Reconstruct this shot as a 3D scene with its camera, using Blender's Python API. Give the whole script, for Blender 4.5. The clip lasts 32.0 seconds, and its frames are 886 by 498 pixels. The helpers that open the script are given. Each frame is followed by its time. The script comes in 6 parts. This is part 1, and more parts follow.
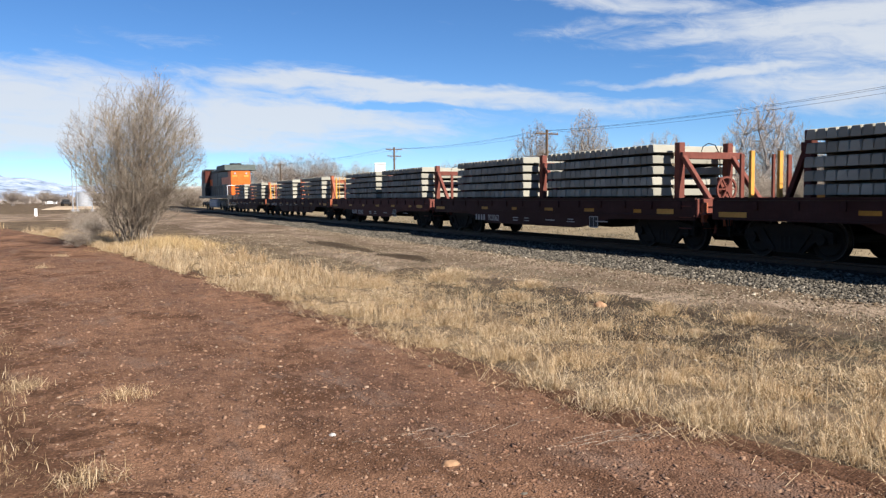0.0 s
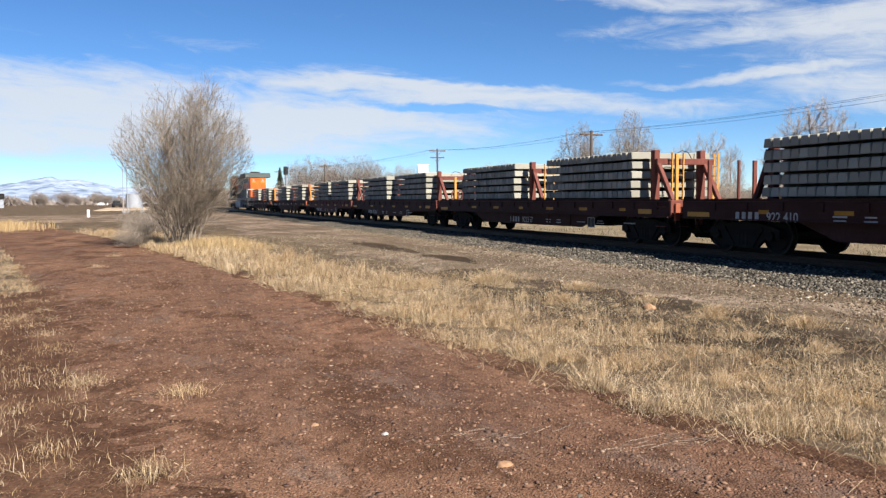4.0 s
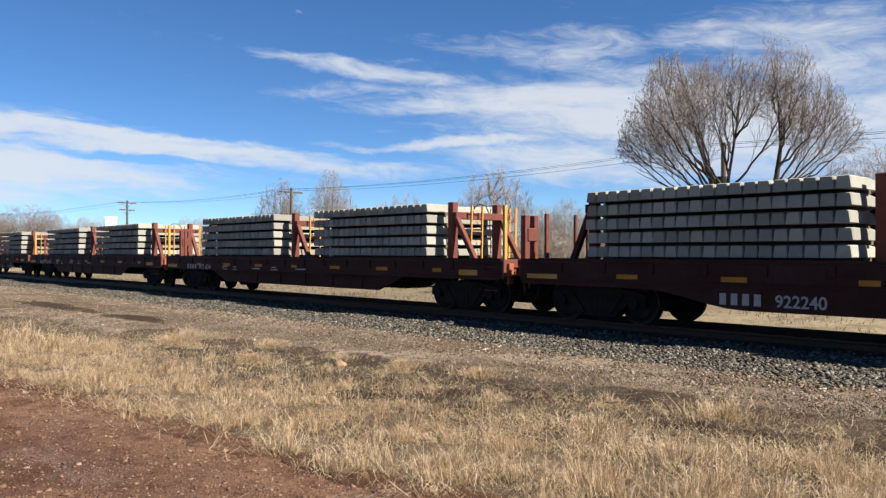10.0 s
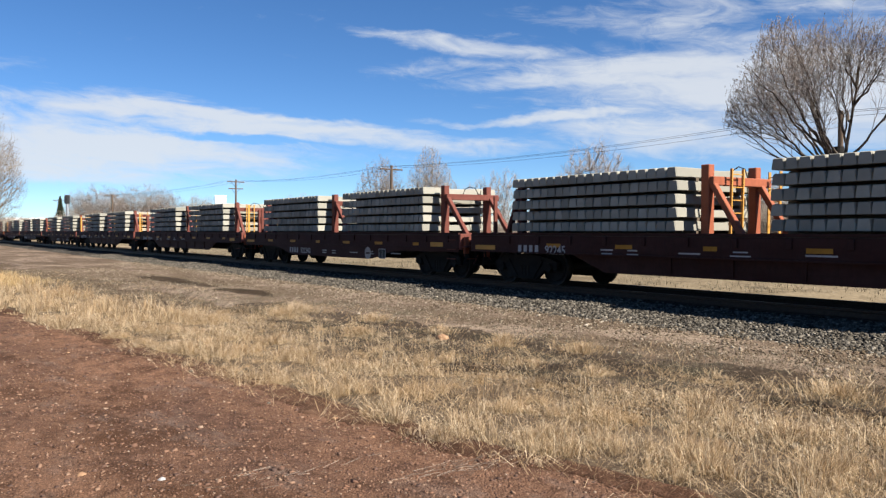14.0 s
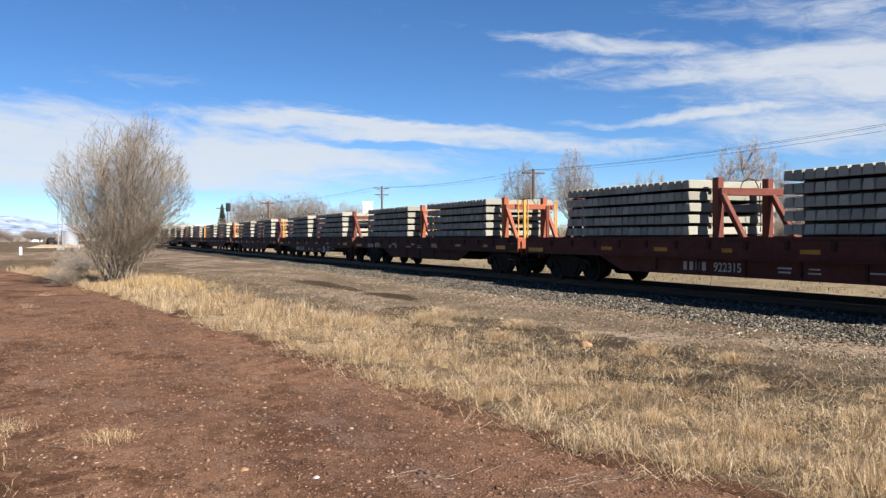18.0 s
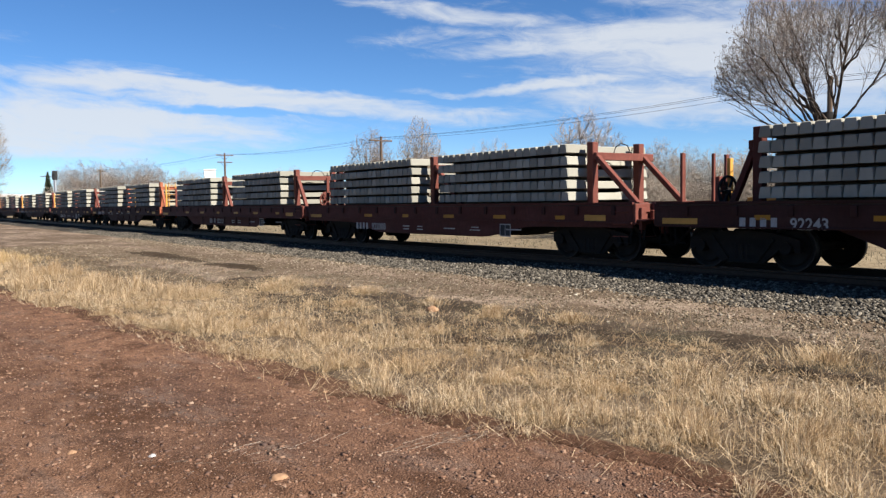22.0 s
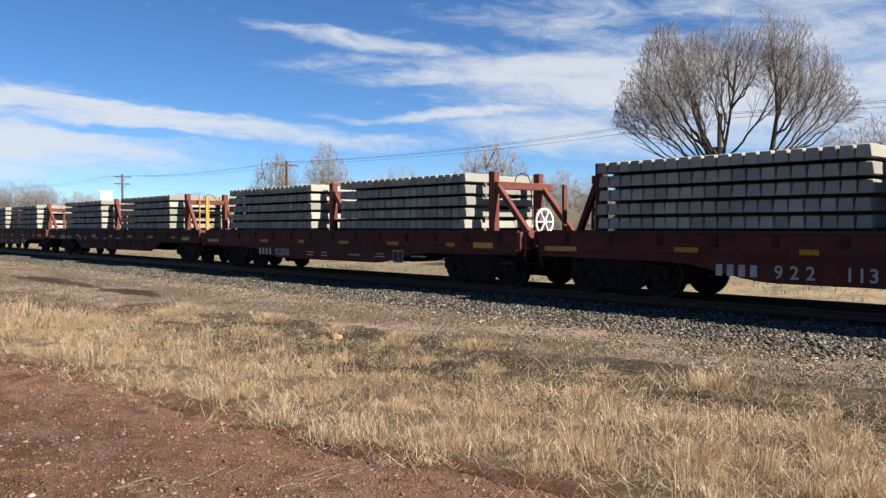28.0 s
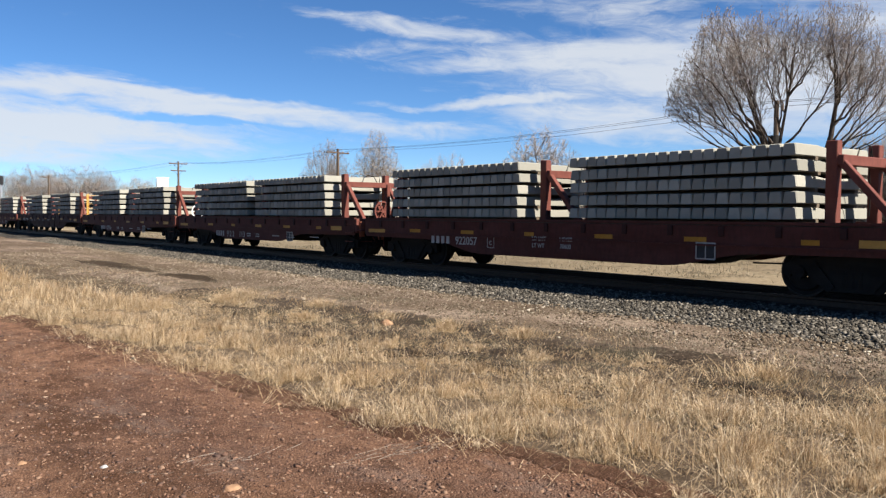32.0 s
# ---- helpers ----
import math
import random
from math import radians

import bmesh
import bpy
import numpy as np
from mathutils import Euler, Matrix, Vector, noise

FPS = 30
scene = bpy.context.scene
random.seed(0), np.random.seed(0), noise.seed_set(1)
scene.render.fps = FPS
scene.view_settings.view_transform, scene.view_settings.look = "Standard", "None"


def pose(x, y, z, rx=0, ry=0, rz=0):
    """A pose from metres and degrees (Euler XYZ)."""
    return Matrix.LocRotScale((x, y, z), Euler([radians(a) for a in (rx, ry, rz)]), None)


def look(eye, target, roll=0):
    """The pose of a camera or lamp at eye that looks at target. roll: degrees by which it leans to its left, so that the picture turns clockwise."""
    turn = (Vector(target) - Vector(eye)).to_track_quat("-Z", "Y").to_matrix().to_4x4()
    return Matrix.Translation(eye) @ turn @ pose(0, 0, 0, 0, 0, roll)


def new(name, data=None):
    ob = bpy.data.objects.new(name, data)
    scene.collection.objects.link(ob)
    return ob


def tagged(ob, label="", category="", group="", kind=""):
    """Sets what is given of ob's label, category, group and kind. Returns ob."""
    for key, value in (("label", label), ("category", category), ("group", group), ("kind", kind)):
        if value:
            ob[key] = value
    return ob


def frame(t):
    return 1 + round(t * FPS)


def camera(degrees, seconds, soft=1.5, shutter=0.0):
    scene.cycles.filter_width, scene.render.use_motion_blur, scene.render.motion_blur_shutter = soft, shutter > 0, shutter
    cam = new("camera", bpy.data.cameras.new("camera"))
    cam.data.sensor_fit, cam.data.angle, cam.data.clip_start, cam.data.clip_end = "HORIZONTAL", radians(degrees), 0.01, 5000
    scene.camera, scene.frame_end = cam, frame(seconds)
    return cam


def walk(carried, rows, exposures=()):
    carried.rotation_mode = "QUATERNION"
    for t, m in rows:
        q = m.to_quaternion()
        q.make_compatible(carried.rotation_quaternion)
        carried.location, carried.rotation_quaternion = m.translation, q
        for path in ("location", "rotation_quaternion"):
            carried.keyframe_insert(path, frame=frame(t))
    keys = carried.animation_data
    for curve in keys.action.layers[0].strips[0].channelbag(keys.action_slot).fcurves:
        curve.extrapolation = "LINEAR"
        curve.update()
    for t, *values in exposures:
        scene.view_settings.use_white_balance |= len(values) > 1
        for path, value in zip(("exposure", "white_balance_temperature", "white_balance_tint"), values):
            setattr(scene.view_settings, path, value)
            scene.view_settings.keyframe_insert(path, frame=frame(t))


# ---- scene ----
cam = camera(57.45, 32.0, soft=1.35)
PATH = [
    (0.0, pose(-0.000, 0.000, 1.599, 86.28, 0.51, -23.72)),
    (0.5, pose(-0.027, 0.010, 1.602, 85.96, -0.12, -23.39)),
    (1.0, pose(-0.034, 0.015, 1.606, 86.25, 0.17, -22.86)),
    (1.5, pose(-0.043, 0.007, 1.611, 86.27, 0.76, -22.86)),
    (2.0, pose(-0.050, 0.014, 1.616, 86.25, 0.95, -22.95)),
    (2.5, pose(-0.055, 0.010, 1.609, 86.36, 0.96, -22.54)),
    (4.5, pose(-0.069, 0.022, 1.593, 86.39, 0.45, -20.52)),
    (5.0, pose(-0.023, 0.025, 1.593, 86.60, 0.67, -25.21)),
    (5.5, pose(0.016, 0.036, 1.587, 86.88, 0.96, -28.85)),
    (6.0, pose(0.031, 0.033, 1.585, 87.18, 0.64, -30.46)),
    (6.5, pose(0.057, 0.055, 1.581, 87.63, 0.05, -33.52)),
    (7.0, pose(0.076, 0.062, 1.590, 87.25, -0.01, -36.63)),
    (7.5, pose(0.075, 0.065, 1.582, 87.46, -0.35, -38.54)),
    (8.0, pose(0.084, 0.046, 1.589, 87.60, -0.14, -40.72)),
    (8.5, pose(0.074, 0.041, 1.590, 87.90, 0.16, -42.14)),
    (9.0, pose(0.080, 0.029, 1.593, 88.51, 0.10, -41.36)),
    (9.5, pose(0.089, 0.023, 1.597, 89.58, -0.24, -41.32)),
    (10.0, pose(0.088, 0.017, 1.597, 90.39, -0.20, -41.63)),
    (10.5, pose(0.082, 0.024, 1.594, 90.73, 0.09, -41.03)),
    (11.0, pose(0.067, 0.020, 1.593, 90.32, 0.21, -39.67)),
    (11.5, pose(0.062, 0.016, 1.599, 91.18, -0.07, -38.42)),
    (12.0, pose(0.062, 0.008, 1.594, 91.94, 0.14, -38.09)),
    (12.5, pose(0.065, 0.000, 1.597, 92.38, 0.82, -37.97)),
    (13.0, pose(0.058, -0.008, 1.592, 91.70, 0.99, -37.94)),
    (13.5, pose(0.061, -0.013, 1.581, 90.46, 0.89, -37.78)),
    (14.0, pose(0.031, 0.001, 1.579, 88.69, 0.04, -34.65)),
    (14.5, pose(0.006, -0.015, 1.573, 88.97, -0.08, -30.02)),
    (15.0, pose(0.016, -0.032, 1.584, 88.95, 1.08, -27.10)),
    (15.5, pose(-0.010, -0.038, 1.592, 88.97, 0.96, -25.95)),
    (17.5, pose(-0.004, -0.037, 1.616, 89.48, 0.25, -24.11)),
    (18.0, pose(0.001, -0.052, 1.623, 88.98, 0.49, -24.60)),
    (18.5, pose(0.012, -0.046, 1.618, 88.72, 0.62, -25.10)),
    (19.0, pose(0.033, -0.021, 1.605, 88.32, 0.59, -26.73)),
    (19.5, pose(0.026, -0.044, 1.609, 88.13, 0.61, -28.36)),
    (20.0, pose(0.036, -0.044, 1.609, 87.33, 0.59, -28.76)),
    (20.5, pose(0.055, -0.047, 1.612, 86.75, 0.93, -30.61)),
    (21.0, pose(0.067, -0.017, 1.605, 86.80, 0.79, -32.93)),
    (21.5, pose(0.064, -0.015, 1.599, 86.69, 0.37, -34.77)),
    (22.0, pose(0.064, -0.015, 1.597, 86.61, 0.84, -35.28)),
    (22.5, pose(0.067, -0.021, 1.604, 86.62, 0.70, -36.08)),
    (23.0, pose(0.074, -0.014, 1.603, 87.67, 1.00, -36.67)),
    (23.5, pose(0.093, 0.006, 1.603, 87.06, -0.09, -39.74)),
    (24.0, pose(0.111, 0.034, 1.619, 88.73, -0.55, -41.23)),
    (24.5, pose(0.105, 0.045, 1.606, 88.98, -0.41, -41.38)),
    (25.0, pose(0.098, 0.037, 1.610, 88.37, -0.47, -40.60)),
    (25.5, pose(0.109, 0.037, 1.622, 88.61, -0.10, -40.96)),
    (27.5, pose(0.102, 0.026, 1.614, 88.23, -0.27, -41.52)),
    (28.0, pose(0.095, -0.016, 1.608, 88.41, 0.14, -41.86)),
    (28.5, pose(0.086, -0.040, 1.604, 87.88, 0.48, -41.48)),
    (29.0, pose(0.061, -0.051, 1.586, 87.63, 0.17, -40.20)),
    (29.5, pose(0.062, -0.022, 1.587, 87.11, -0.51, -39.09)),
    (30.0, pose(0.060, -0.031, 1.593, 87.01, 0.26, -38.98)),
    (30.5, pose(0.039, -0.053, 1.601, 87.22, 0.12, -39.04)),
    (31.0, pose(0.019, -0.084, 1.612, 87.61, -0.02, -39.05)),
    (31.5, pose(0.004, -0.115, 1.621, 87.77, -0.21, -38.88)),
    (32.0, pose(-0.017, -0.136, 1.626, 87.54, -0.24, -38.38)),
]
walk(cam, PATH, [(0.0, 1.33), (32.0, 1.33)])

# ---- world, sun and exposure ----
SUN_AZ, SUN_EL = 160.0, 41.0          # compass bearing of the sun from +y, clockwise; height in degrees
world = bpy.data.worlds.new("sky")
scene.world = world
world.use_nodes = True
W = world.node_tree
W.nodes.clear()


w_out, w_bg = W.nodes.new("ShaderNodeOutputWorld"), W.nodes.new("ShaderNodeBackground")
w_sky = W.nodes.new("ShaderNodeTexSky")
w_sky.sky_type, w_sky.sun_disc = "NISHITA", False
w_sky.sun_elevation, w_sky.sun_rotation = radians(SUN_EL), radians(SUN_AZ)
w_sky.altitude, w_sky.air_density, w_sky.dust_density, w_sky.ozone_density = 2200, 0.85, 0.05, 4.0
w_coord = W.nodes.new("ShaderNodeTexCoord")
w_sep = W.nodes.new("ShaderNodeSeparateXYZ")
W.links.new(w_coord.outputs["Generated"], w_sep.inputs[0])


def wmath(op, a, b=0.0, c=0.0):
    n = W.nodes.new("ShaderNodeMath")
    n.operation = op
    for k, v in enumerate((a, b, c)):
        if isinstance(v, (int, float)):
            n.inputs[k].default_value = v
        else:
            W.links.new(v, n.inputs[k])
    return n.outputs[0]


def wramp(x, lo, hi):
    n = W.nodes.new("ShaderNodeMapRange")
    n.interpolation_type = "SMOOTHSTEP"
    W.links.new(x, n.inputs[0])
    n.inputs[1].default_value, n.inputs[2].default_value = lo, hi
    return n.outputs[0]


def wnoise(vec, scale, detail, rough, distort, loc, stretch):
    m = W.nodes.new("ShaderNodeMapping")
    m.inputs["Location"].default_value, m.inputs["Scale"].default_value = loc, stretch
    W.links.new(vec, m.inputs[0])
    n = W.nodes.new("ShaderNodeTexNoise")
    n.inputs["Scale"].default_value, n.inputs["Detail"].default_value = scale, detail
    n.inputs["Roughness"].default_value, n.inputs["Distortion"].default_value = rough, distort
    W.links.new(m.outputs[0], n.inputs["Vector"])
    return n.outputs["Fac"]


# cirrus, laid out by bearing and height over the horizon in degrees; the edges are drawn out into fibres by noise
w_az = wmath("MULTIPLY", wmath("ARCTAN2", w_sep.outputs[0], w_sep.outputs[1]), 180 / math.pi)
w_el = wmath("MULTIPLY", wmath("ARCSINE", w_sep.outputs[2]), 180 / math.pi)
w_vec = W.nodes.new("ShaderNodeCombineXYZ")
w_slant = wmath("MULTIPLY_ADD", w_az, 0.06, w_el)
W.links.new(w_az, w_vec.inputs[0])
W.links.new(w_slant, w_vec.inputs[1])
streak = wnoise(w_vec.outputs[0], 0.075, 8, 0.62, 0.9, (3.1, 0.4, 0), (1.0, 7.0, 1))
fine = wnoise(w_vec.outputs[0], 0.26, 7, 0.66, 1.3, (0.3, 5.0, 2), (1.0, 3.4, 1))
sway = wnoise(w_vec.outputs[0], 0.11, 5, 0.60, 0.4, (7.3, 2.0, 1), (1.0, 3.0, 1))
drift = wnoise(w_vec.outputs[0], 0.16, 4, 0.55, 0.3, (1.3, 8.0, 4), (1.0, 2.0, 1))
cloud = wmath("ADD", wmath("MULTIPLY", streak, 0.5), wmath("MULTIPLY", fine, 0.5))
far_az = wmath("MULTIPLY_ADD", wmath("SUBTRACT", drift, 0.5), 5.0, w_az)
far_el = wmath("MULTIPLY_ADD", wmath("SUBTRACT", sway, 0.5), 2.2, w_el)
CIRRUS = [  # bearing, height, slope, half length, half thickness, density
    (-8, 6.0, 0.0, 34, 3.6, 1.0), (6, 4.2, 0.0, 26, 2.2, 0.50), (26, 6.8, -0.085, 19, 1.0, 0.85), (16, 8.2, -0.09, 15, 0.9, 0.42), (0, 10.4, 0.0, 14, 0.7, 0.22), (22, 5.6, -0.05, 16, 1.2, 0.32),
    (20, 6.25, -0.05, 6, 0.32, -0.55), (21, 7.35, -0.03, 10, 0.34, -0.35),
    (35, 13.0, -0.115, 8, 0.85, 0.52), (28.5, 13.8, -0.15, 4, 0.5, 0.28), (33, 11.1, 0.05, 6, 0.8, 0.36), (38, 10.2, 0.0, 6, 0.7, 0.36), (38, 12.0, -0.1, 10, 2.2, 0.16),
    (42, 7.65, 0.06, 6, 0.5, 0.55), (35, 7.5, -0.05, 4, 0.4, 0.42), (52, 9.7, -0.03, 15, 2.4, 0.66), (52, 6.2, -0.10, 15, 1.7, 0.58), (49, 11.8, 0.0, 11, 1.8, 0.26), (50, 10.0, 0.0, 16, 7.0, 0.20),
    (53, 14.6, 0.0, 12, 1.5, 0.34), (51, 13.2, -0.10, 9, 1.1, 0.30), (42, 14.9, 0.0, 6, 0.7, 0.20), (67, 13.6, -0.15, 11, 3.0, 0.62), (58, 17.8, -0.05, 5, 0.6, 0.40),
    (66, 16.9, -0.10, 7, 0.9, 0.5), (68, 8.0, -0.10, 18, 4.6, 0.80), (32, 16.2, 0.0, 0.6, 0.2, 0.35), (110, 12, 0.0, 34, 7, 0.6), (-75, 14, 0.0, 40, 5, 0.2)]
density = wmath("MULTIPLY", cloud, 0.0)
for c_az, c_el, slope, c_long, c_thick, amount in CIRRUS:
    u = wmath("MULTIPLY_ADD", far_az, 1 / c_long, -c_az / c_long)
    v = wmath("MULTIPLY_ADD", far_az, -slope / c_thick, wmath("MULTIPLY_ADD", far_el, 1 / c_thick, (slope * c_az - c_el) / c_thick))
    w_in = wmath("MAXIMUM", wmath("SUBTRACT", 1.0, wmath("MULTIPLY_ADD", u, u, wmath("MULTIPLY", v, v))), 0.0)
    density = wmath("MULTIPLY_ADD", w_in, amount, density)
density = wmath("MINIMUM", density, 0.95)
cover = wramp(wmath("MULTIPLY_ADD", wmath("SUBTRACT", cloud, 0.5), 2.1, wmath("MULTIPLY", density, 1.15)), 0.14, 1.15)
w_mix = W.nodes.new("ShaderNodeMix")
w_mix.data_type = "RGBA"
W.links.new(wmath("MULTIPLY", cover, 0.86), w_mix.inputs["Factor"])
w_hsv = W.nodes.new("ShaderNodeHueSaturation")
w_hsv.inputs["Saturation"].default_value = 1.13
W.links.new(w_sky.outputs[0], w_hsv.inputs["Color"])
w_tint = W.nodes.new("ShaderNodeMix")
w_tint.data_type, w_tint.blend_type = "RGBA", "MULTIPLY"
w_tint.inputs["Factor"].default_value, w_tint.inputs["B"].default_value = 1.0, (0.90, 1.0, 1.08, 1)
W.links.new(w_hsv.outputs[0], w_tint.inputs["A"])
W.links.new(w_tint.outputs["Result"], w_mix.inputs["A"])
w_mix.inputs["B"].default_value = (6.0, 6.3, 6.7, 1)
W.links.new(w_mix.outputs["Result"], w_bg.inputs["Color"])
w_bg.inputs["Strength"].default_value = 0.0503
W.links.new(w_bg.outputs[0], w_out.inputs[0])

sun = new("sun", bpy.data.lights.new("sun", "SUN"))
sun.data.energy, sun.data.angle, sun.data.color = 5.0, radians(0.53), (1.0, 0.95, 0.87)
_a, _e = radians(SUN_AZ), radians(SUN_EL)
SUN_FROM = Vector((math.sin(_a) * math.cos(_e), math.cos(_a) * math.cos(_e), math.sin(_e)))
sun.matrix_world = look(SUN_FROM * 300, (0, 0, 0))

# ---- materials ----


class Mat:
    """A Principled material with helpers for noise, colour ramps and bump."""

    def __init__(self, name, rough=0.8, metal=0.0, spec=0.3):
        self.m = bpy.data.materials.new(name)
        self.m.use_nodes = True
        self.t = self.m.node_tree
        self.b = self.t.nodes["Principled BSDF"]
        self.b.inputs["Roughness"].default_value = rough
        self.b.inputs["Metallic"].default_value = metal
        self.b.inputs["Specular IOR Level"].default_value = spec

    def coord(self, world_space=False):
        if world_space:
            return self.t.nodes.new("ShaderNodeNewGeometry").outputs["Position"]
        return self.t.nodes.new("ShaderNodeTexCoord").outputs["Object"]

    def noise(self, scale, detail=4, rough=0.6, stretch=(1, 1, 1), world_space=False):
        mp = self.t.nodes.new("ShaderNodeMapping")
        mp.inputs["Scale"].default_value = stretch
        self.t.links.new(self.coord(world_space), mp.inputs[0])
        n = self.t.nodes.new("ShaderNodeTexNoise")
        n.inputs["Scale"].default_value, n.inputs["Detail"].default_value, n.inputs["Roughness"].default_value = scale, detail, rough
        self.t.links.new(mp.outputs[0], n.inputs["Vector"])
        return n.outputs["Fac"]

    def cells(self, scale, world_space=False):
        n = self.t.nodes.new("ShaderNodeTexVoronoi")
        n.inputs["Scale"].default_value = scale
        self.t.links.new(self.coord(world_space), n.inputs["Vector"])
        return n

    def random(self):
        return self.t.nodes.new("ShaderNodeObjectInfo").outputs["Random"]

    def island(self):
        return self.t.nodes.new("ShaderNodeNewGeometry").outputs["Random Per Island"]

    def ramp(self, fac, *stops):
        r = self.t.nodes.new("ShaderNodeValToRGB")
        e = r.color_ramp.elements
        while len(e) < len(stops):
            e.new(0.5)
        for el, (p, c) in zip(e, stops):
            el.position, el.color = p, (*c, 1) if len(c) == 3 else c
        self.t.links.new(fac, r.inputs[0])
        return r.outputs[0]

    def mix(self, fac, a, b, mode="MIX"):
        n = self.t.nodes.new("ShaderNodeMix")
        n.data_type, n.blend_type = "RGBA", mode
        for key, v in (("Factor", fac), ("A", a), ("B", b)):
            if isinstance(v, (int, float)):
                n.inputs[key].default_value = v
            elif isinstance(v, tuple):
                n.inputs[key].default_value = (*v, 1)
            else:
                self.t.links.new(v, n.inputs[key])
        return n.outputs["Result"]

    def color(self, c):
        if isinstance(c, tuple):
            self.b.inputs["Base Color"].default_value = (*c, 1)
        else:
            self.t.links.new(c, self.b.inputs["Base Color"])
        return self

    def bump(self, height, strength=0.4, distance=0.01):
        n = self.t.nodes.new("ShaderNodeBump")
        n.inputs["Strength"].default_value, n.inputs["Distance"].default_value = strength, distance
        self.t.links.new(height, n.inputs["Height"])
        self.t.links.new(n.outputs[0], self.b.inputs["Normal"])
        return self


def painted(name, base, dirt, rough=0.7, amount=0.6):
    """Weathered railway paint: faded patches, streaks of dirt, a chalky surface."""
    m = Mat(name, rough, 0.0, 0.12)
    a = m.noise(1.3, 6, 0.65, (1, 0.6, 2.2))
    b = m.noise(14, 5, 0.7, (1, 1, 0.35))
    c = m.ramp(a, (0.35, base), (0.72, tuple(min(1, x * 1.35 + 0.01) for x in base)))
    d = m.ramp(b, (0.42, (0, 0, 0)), (0.75, (amount, amount, amount)))
    m.color(m.mix(d, c, dirt))
    return m.bump(b, 0.15, 0.004).m


CAR_PAINT = painted("oxide_brown_paint", (0.0344, 0.0103, 0.0078), (0.0180, 0.0098, 0.0074))
CAR_PAINT_RED = painted("faded_red_brown_paint", (0.0680, 0.0179, 0.0127), (0.0306, 0.0136, 0.0093))
FRAME_PAINT = painted("faded_red_frame_paint", (0.1187, 0.0351, 0.0247), (0.0617, 0.0266, 0.0199), 0.65, 0.5)
FRAME_ORANGE = painted("orange_red_frame_paint", (0.24, 0.070, 0.034), (0.13, 0.05, 0.03), 0.6, 0.4)
YELLOW = painted("safety_yellow_paint", (0.43, 0.215, 0.045), (0.25, 0.14, 0.05), 0.55, 0.35)
REFLECT = painted("yellow_reflector_sheet", (0.32, 0.14, 0.013), (0.14, 0.06, 0.012), 0.45, 0.3)
WHITE_STENCIL = painted("white_stencil_paint", (0.32, 0.30, 0.28), (0.13, 0.10, 0.09), 0.7, 0.4)
STEEL_DARK = painted("grimy_black_steel", (0.010, 0.009, 0.008), (0.022, 0.016, 0.012), 0.8, 0.7)
LOCO_ORANGE = painted("orange_locomotive_paint", (0.50, 0.10, 0.016), (0.22, 0.07, 0.03), 0.45, 0.3)
LOCO_BLACK = painted("black_locomotive_paint", (0.02, 0.02, 0.022), (0.05, 0.045, 0.04), 0.5, 0.4)
LOCO_GREEN = painted("dark_green_roof_paint", (0.045, 0.055, 0.050), (0.06, 0.055, 0.05), 0.6, 0.4)
WHITE_PAINT = painted("white_paint", (0.55, 0.55, 0.54), (0.45, 0.43, 0.40), 0.6, 0.3)
GREY_METAL = painted("galvanised_sheet", (0.24, 0.25, 0.27), (0.17, 0.17, 0.17), 0.5, 0.4)

_m = Mat("worn_wheel_tread", 0.5, 0.7)
_m.color(_m.ramp(_m.noise(30, 4), (0.3, (0.016, 0.014, 0.012)), (0.7, (0.04, 0.036, 0.033))))
TREAD = _m.m
_m = Mat("rusty_rail_steel", 0.6, 0.5)
_m.color(_m.ramp(_m.noise(20, 5), (0.3, (0.035, 0.021, 0.015)), (0.7, (0.07, 0.042, 0.029))))
RAIL_RUST = _m.m

_m = Mat("pale_cast_concrete", 0.95, 0, 0.08)
_c = _m.ramp(_m.random(), (0.0, (0.2042, 0.1919, 0.1577)), (0.5, (0.2565, 0.2413, 0.1995)), (1.0, (0.3277, 0.3087, 0.2565)))
_n = _m.noise(5, 6, 0.65)
_c = _m.mix(_m.ramp(_n, (0.4, (0, 0, 0)), (0.75, (0.40, 0.40, 0.40))), _c, (0.18, 0.172, 0.142))
_m.color(_c)
CONCRETE = _m.bump(_m.noise(60, 4), 0.25, 0.004).m

_m = Mat("weathered_dunnage_wood", 0.9)
_m.color(_m.ramp(_m.noise(6, 4, 0.6, (8, 1, 8)), (0.3, (0.06, 0.045, 0.03)), (0.7, (0.16, 0.12, 0.08))))
DUNNAGE = _m.m
_m = Mat("dark_deck_planks", 0.9)
_m.color(_m.ramp(_m.noise(4, 5, 0.6, (1, 10, 1)), (0.3, (0.035, 0.026, 0.02)), (0.7, (0.09, 0.066, 0.05))))
DECK_WOOD = _m.m
_m = Mat("creosoted_sleeper_wood", 0.9)
_m.color(_m.ramp(_m.noise(5, 5, 0.6, (1, 9, 9)), (0.3, (0.018, 0.014, 0.012)), (0.7, (0.05, 0.039, 0.031))))
SLEEPER = _m.m

_m = Mat("crushed_grey_ballast", 0.95, 0, 0.05)
_c = _m.ramp(_m.island(), (0.0, (0.0162, 0.0140, 0.0113)), (0.40, (0.0612, 0.0522, 0.0414)), (0.85, (0.1350, 0.1170, 0.0936)), (1.0, (0.2430, 0.2115, 0.1710)))
_m.color(_m.mix(_m.ramp(_m.noise(25, 3), (0.4, (0, 0, 0)), (0.8, (0.25, 0.25, 0.25))), _c, (0.15, 0.135, 0.11)))
STONE_GREY = _m.m


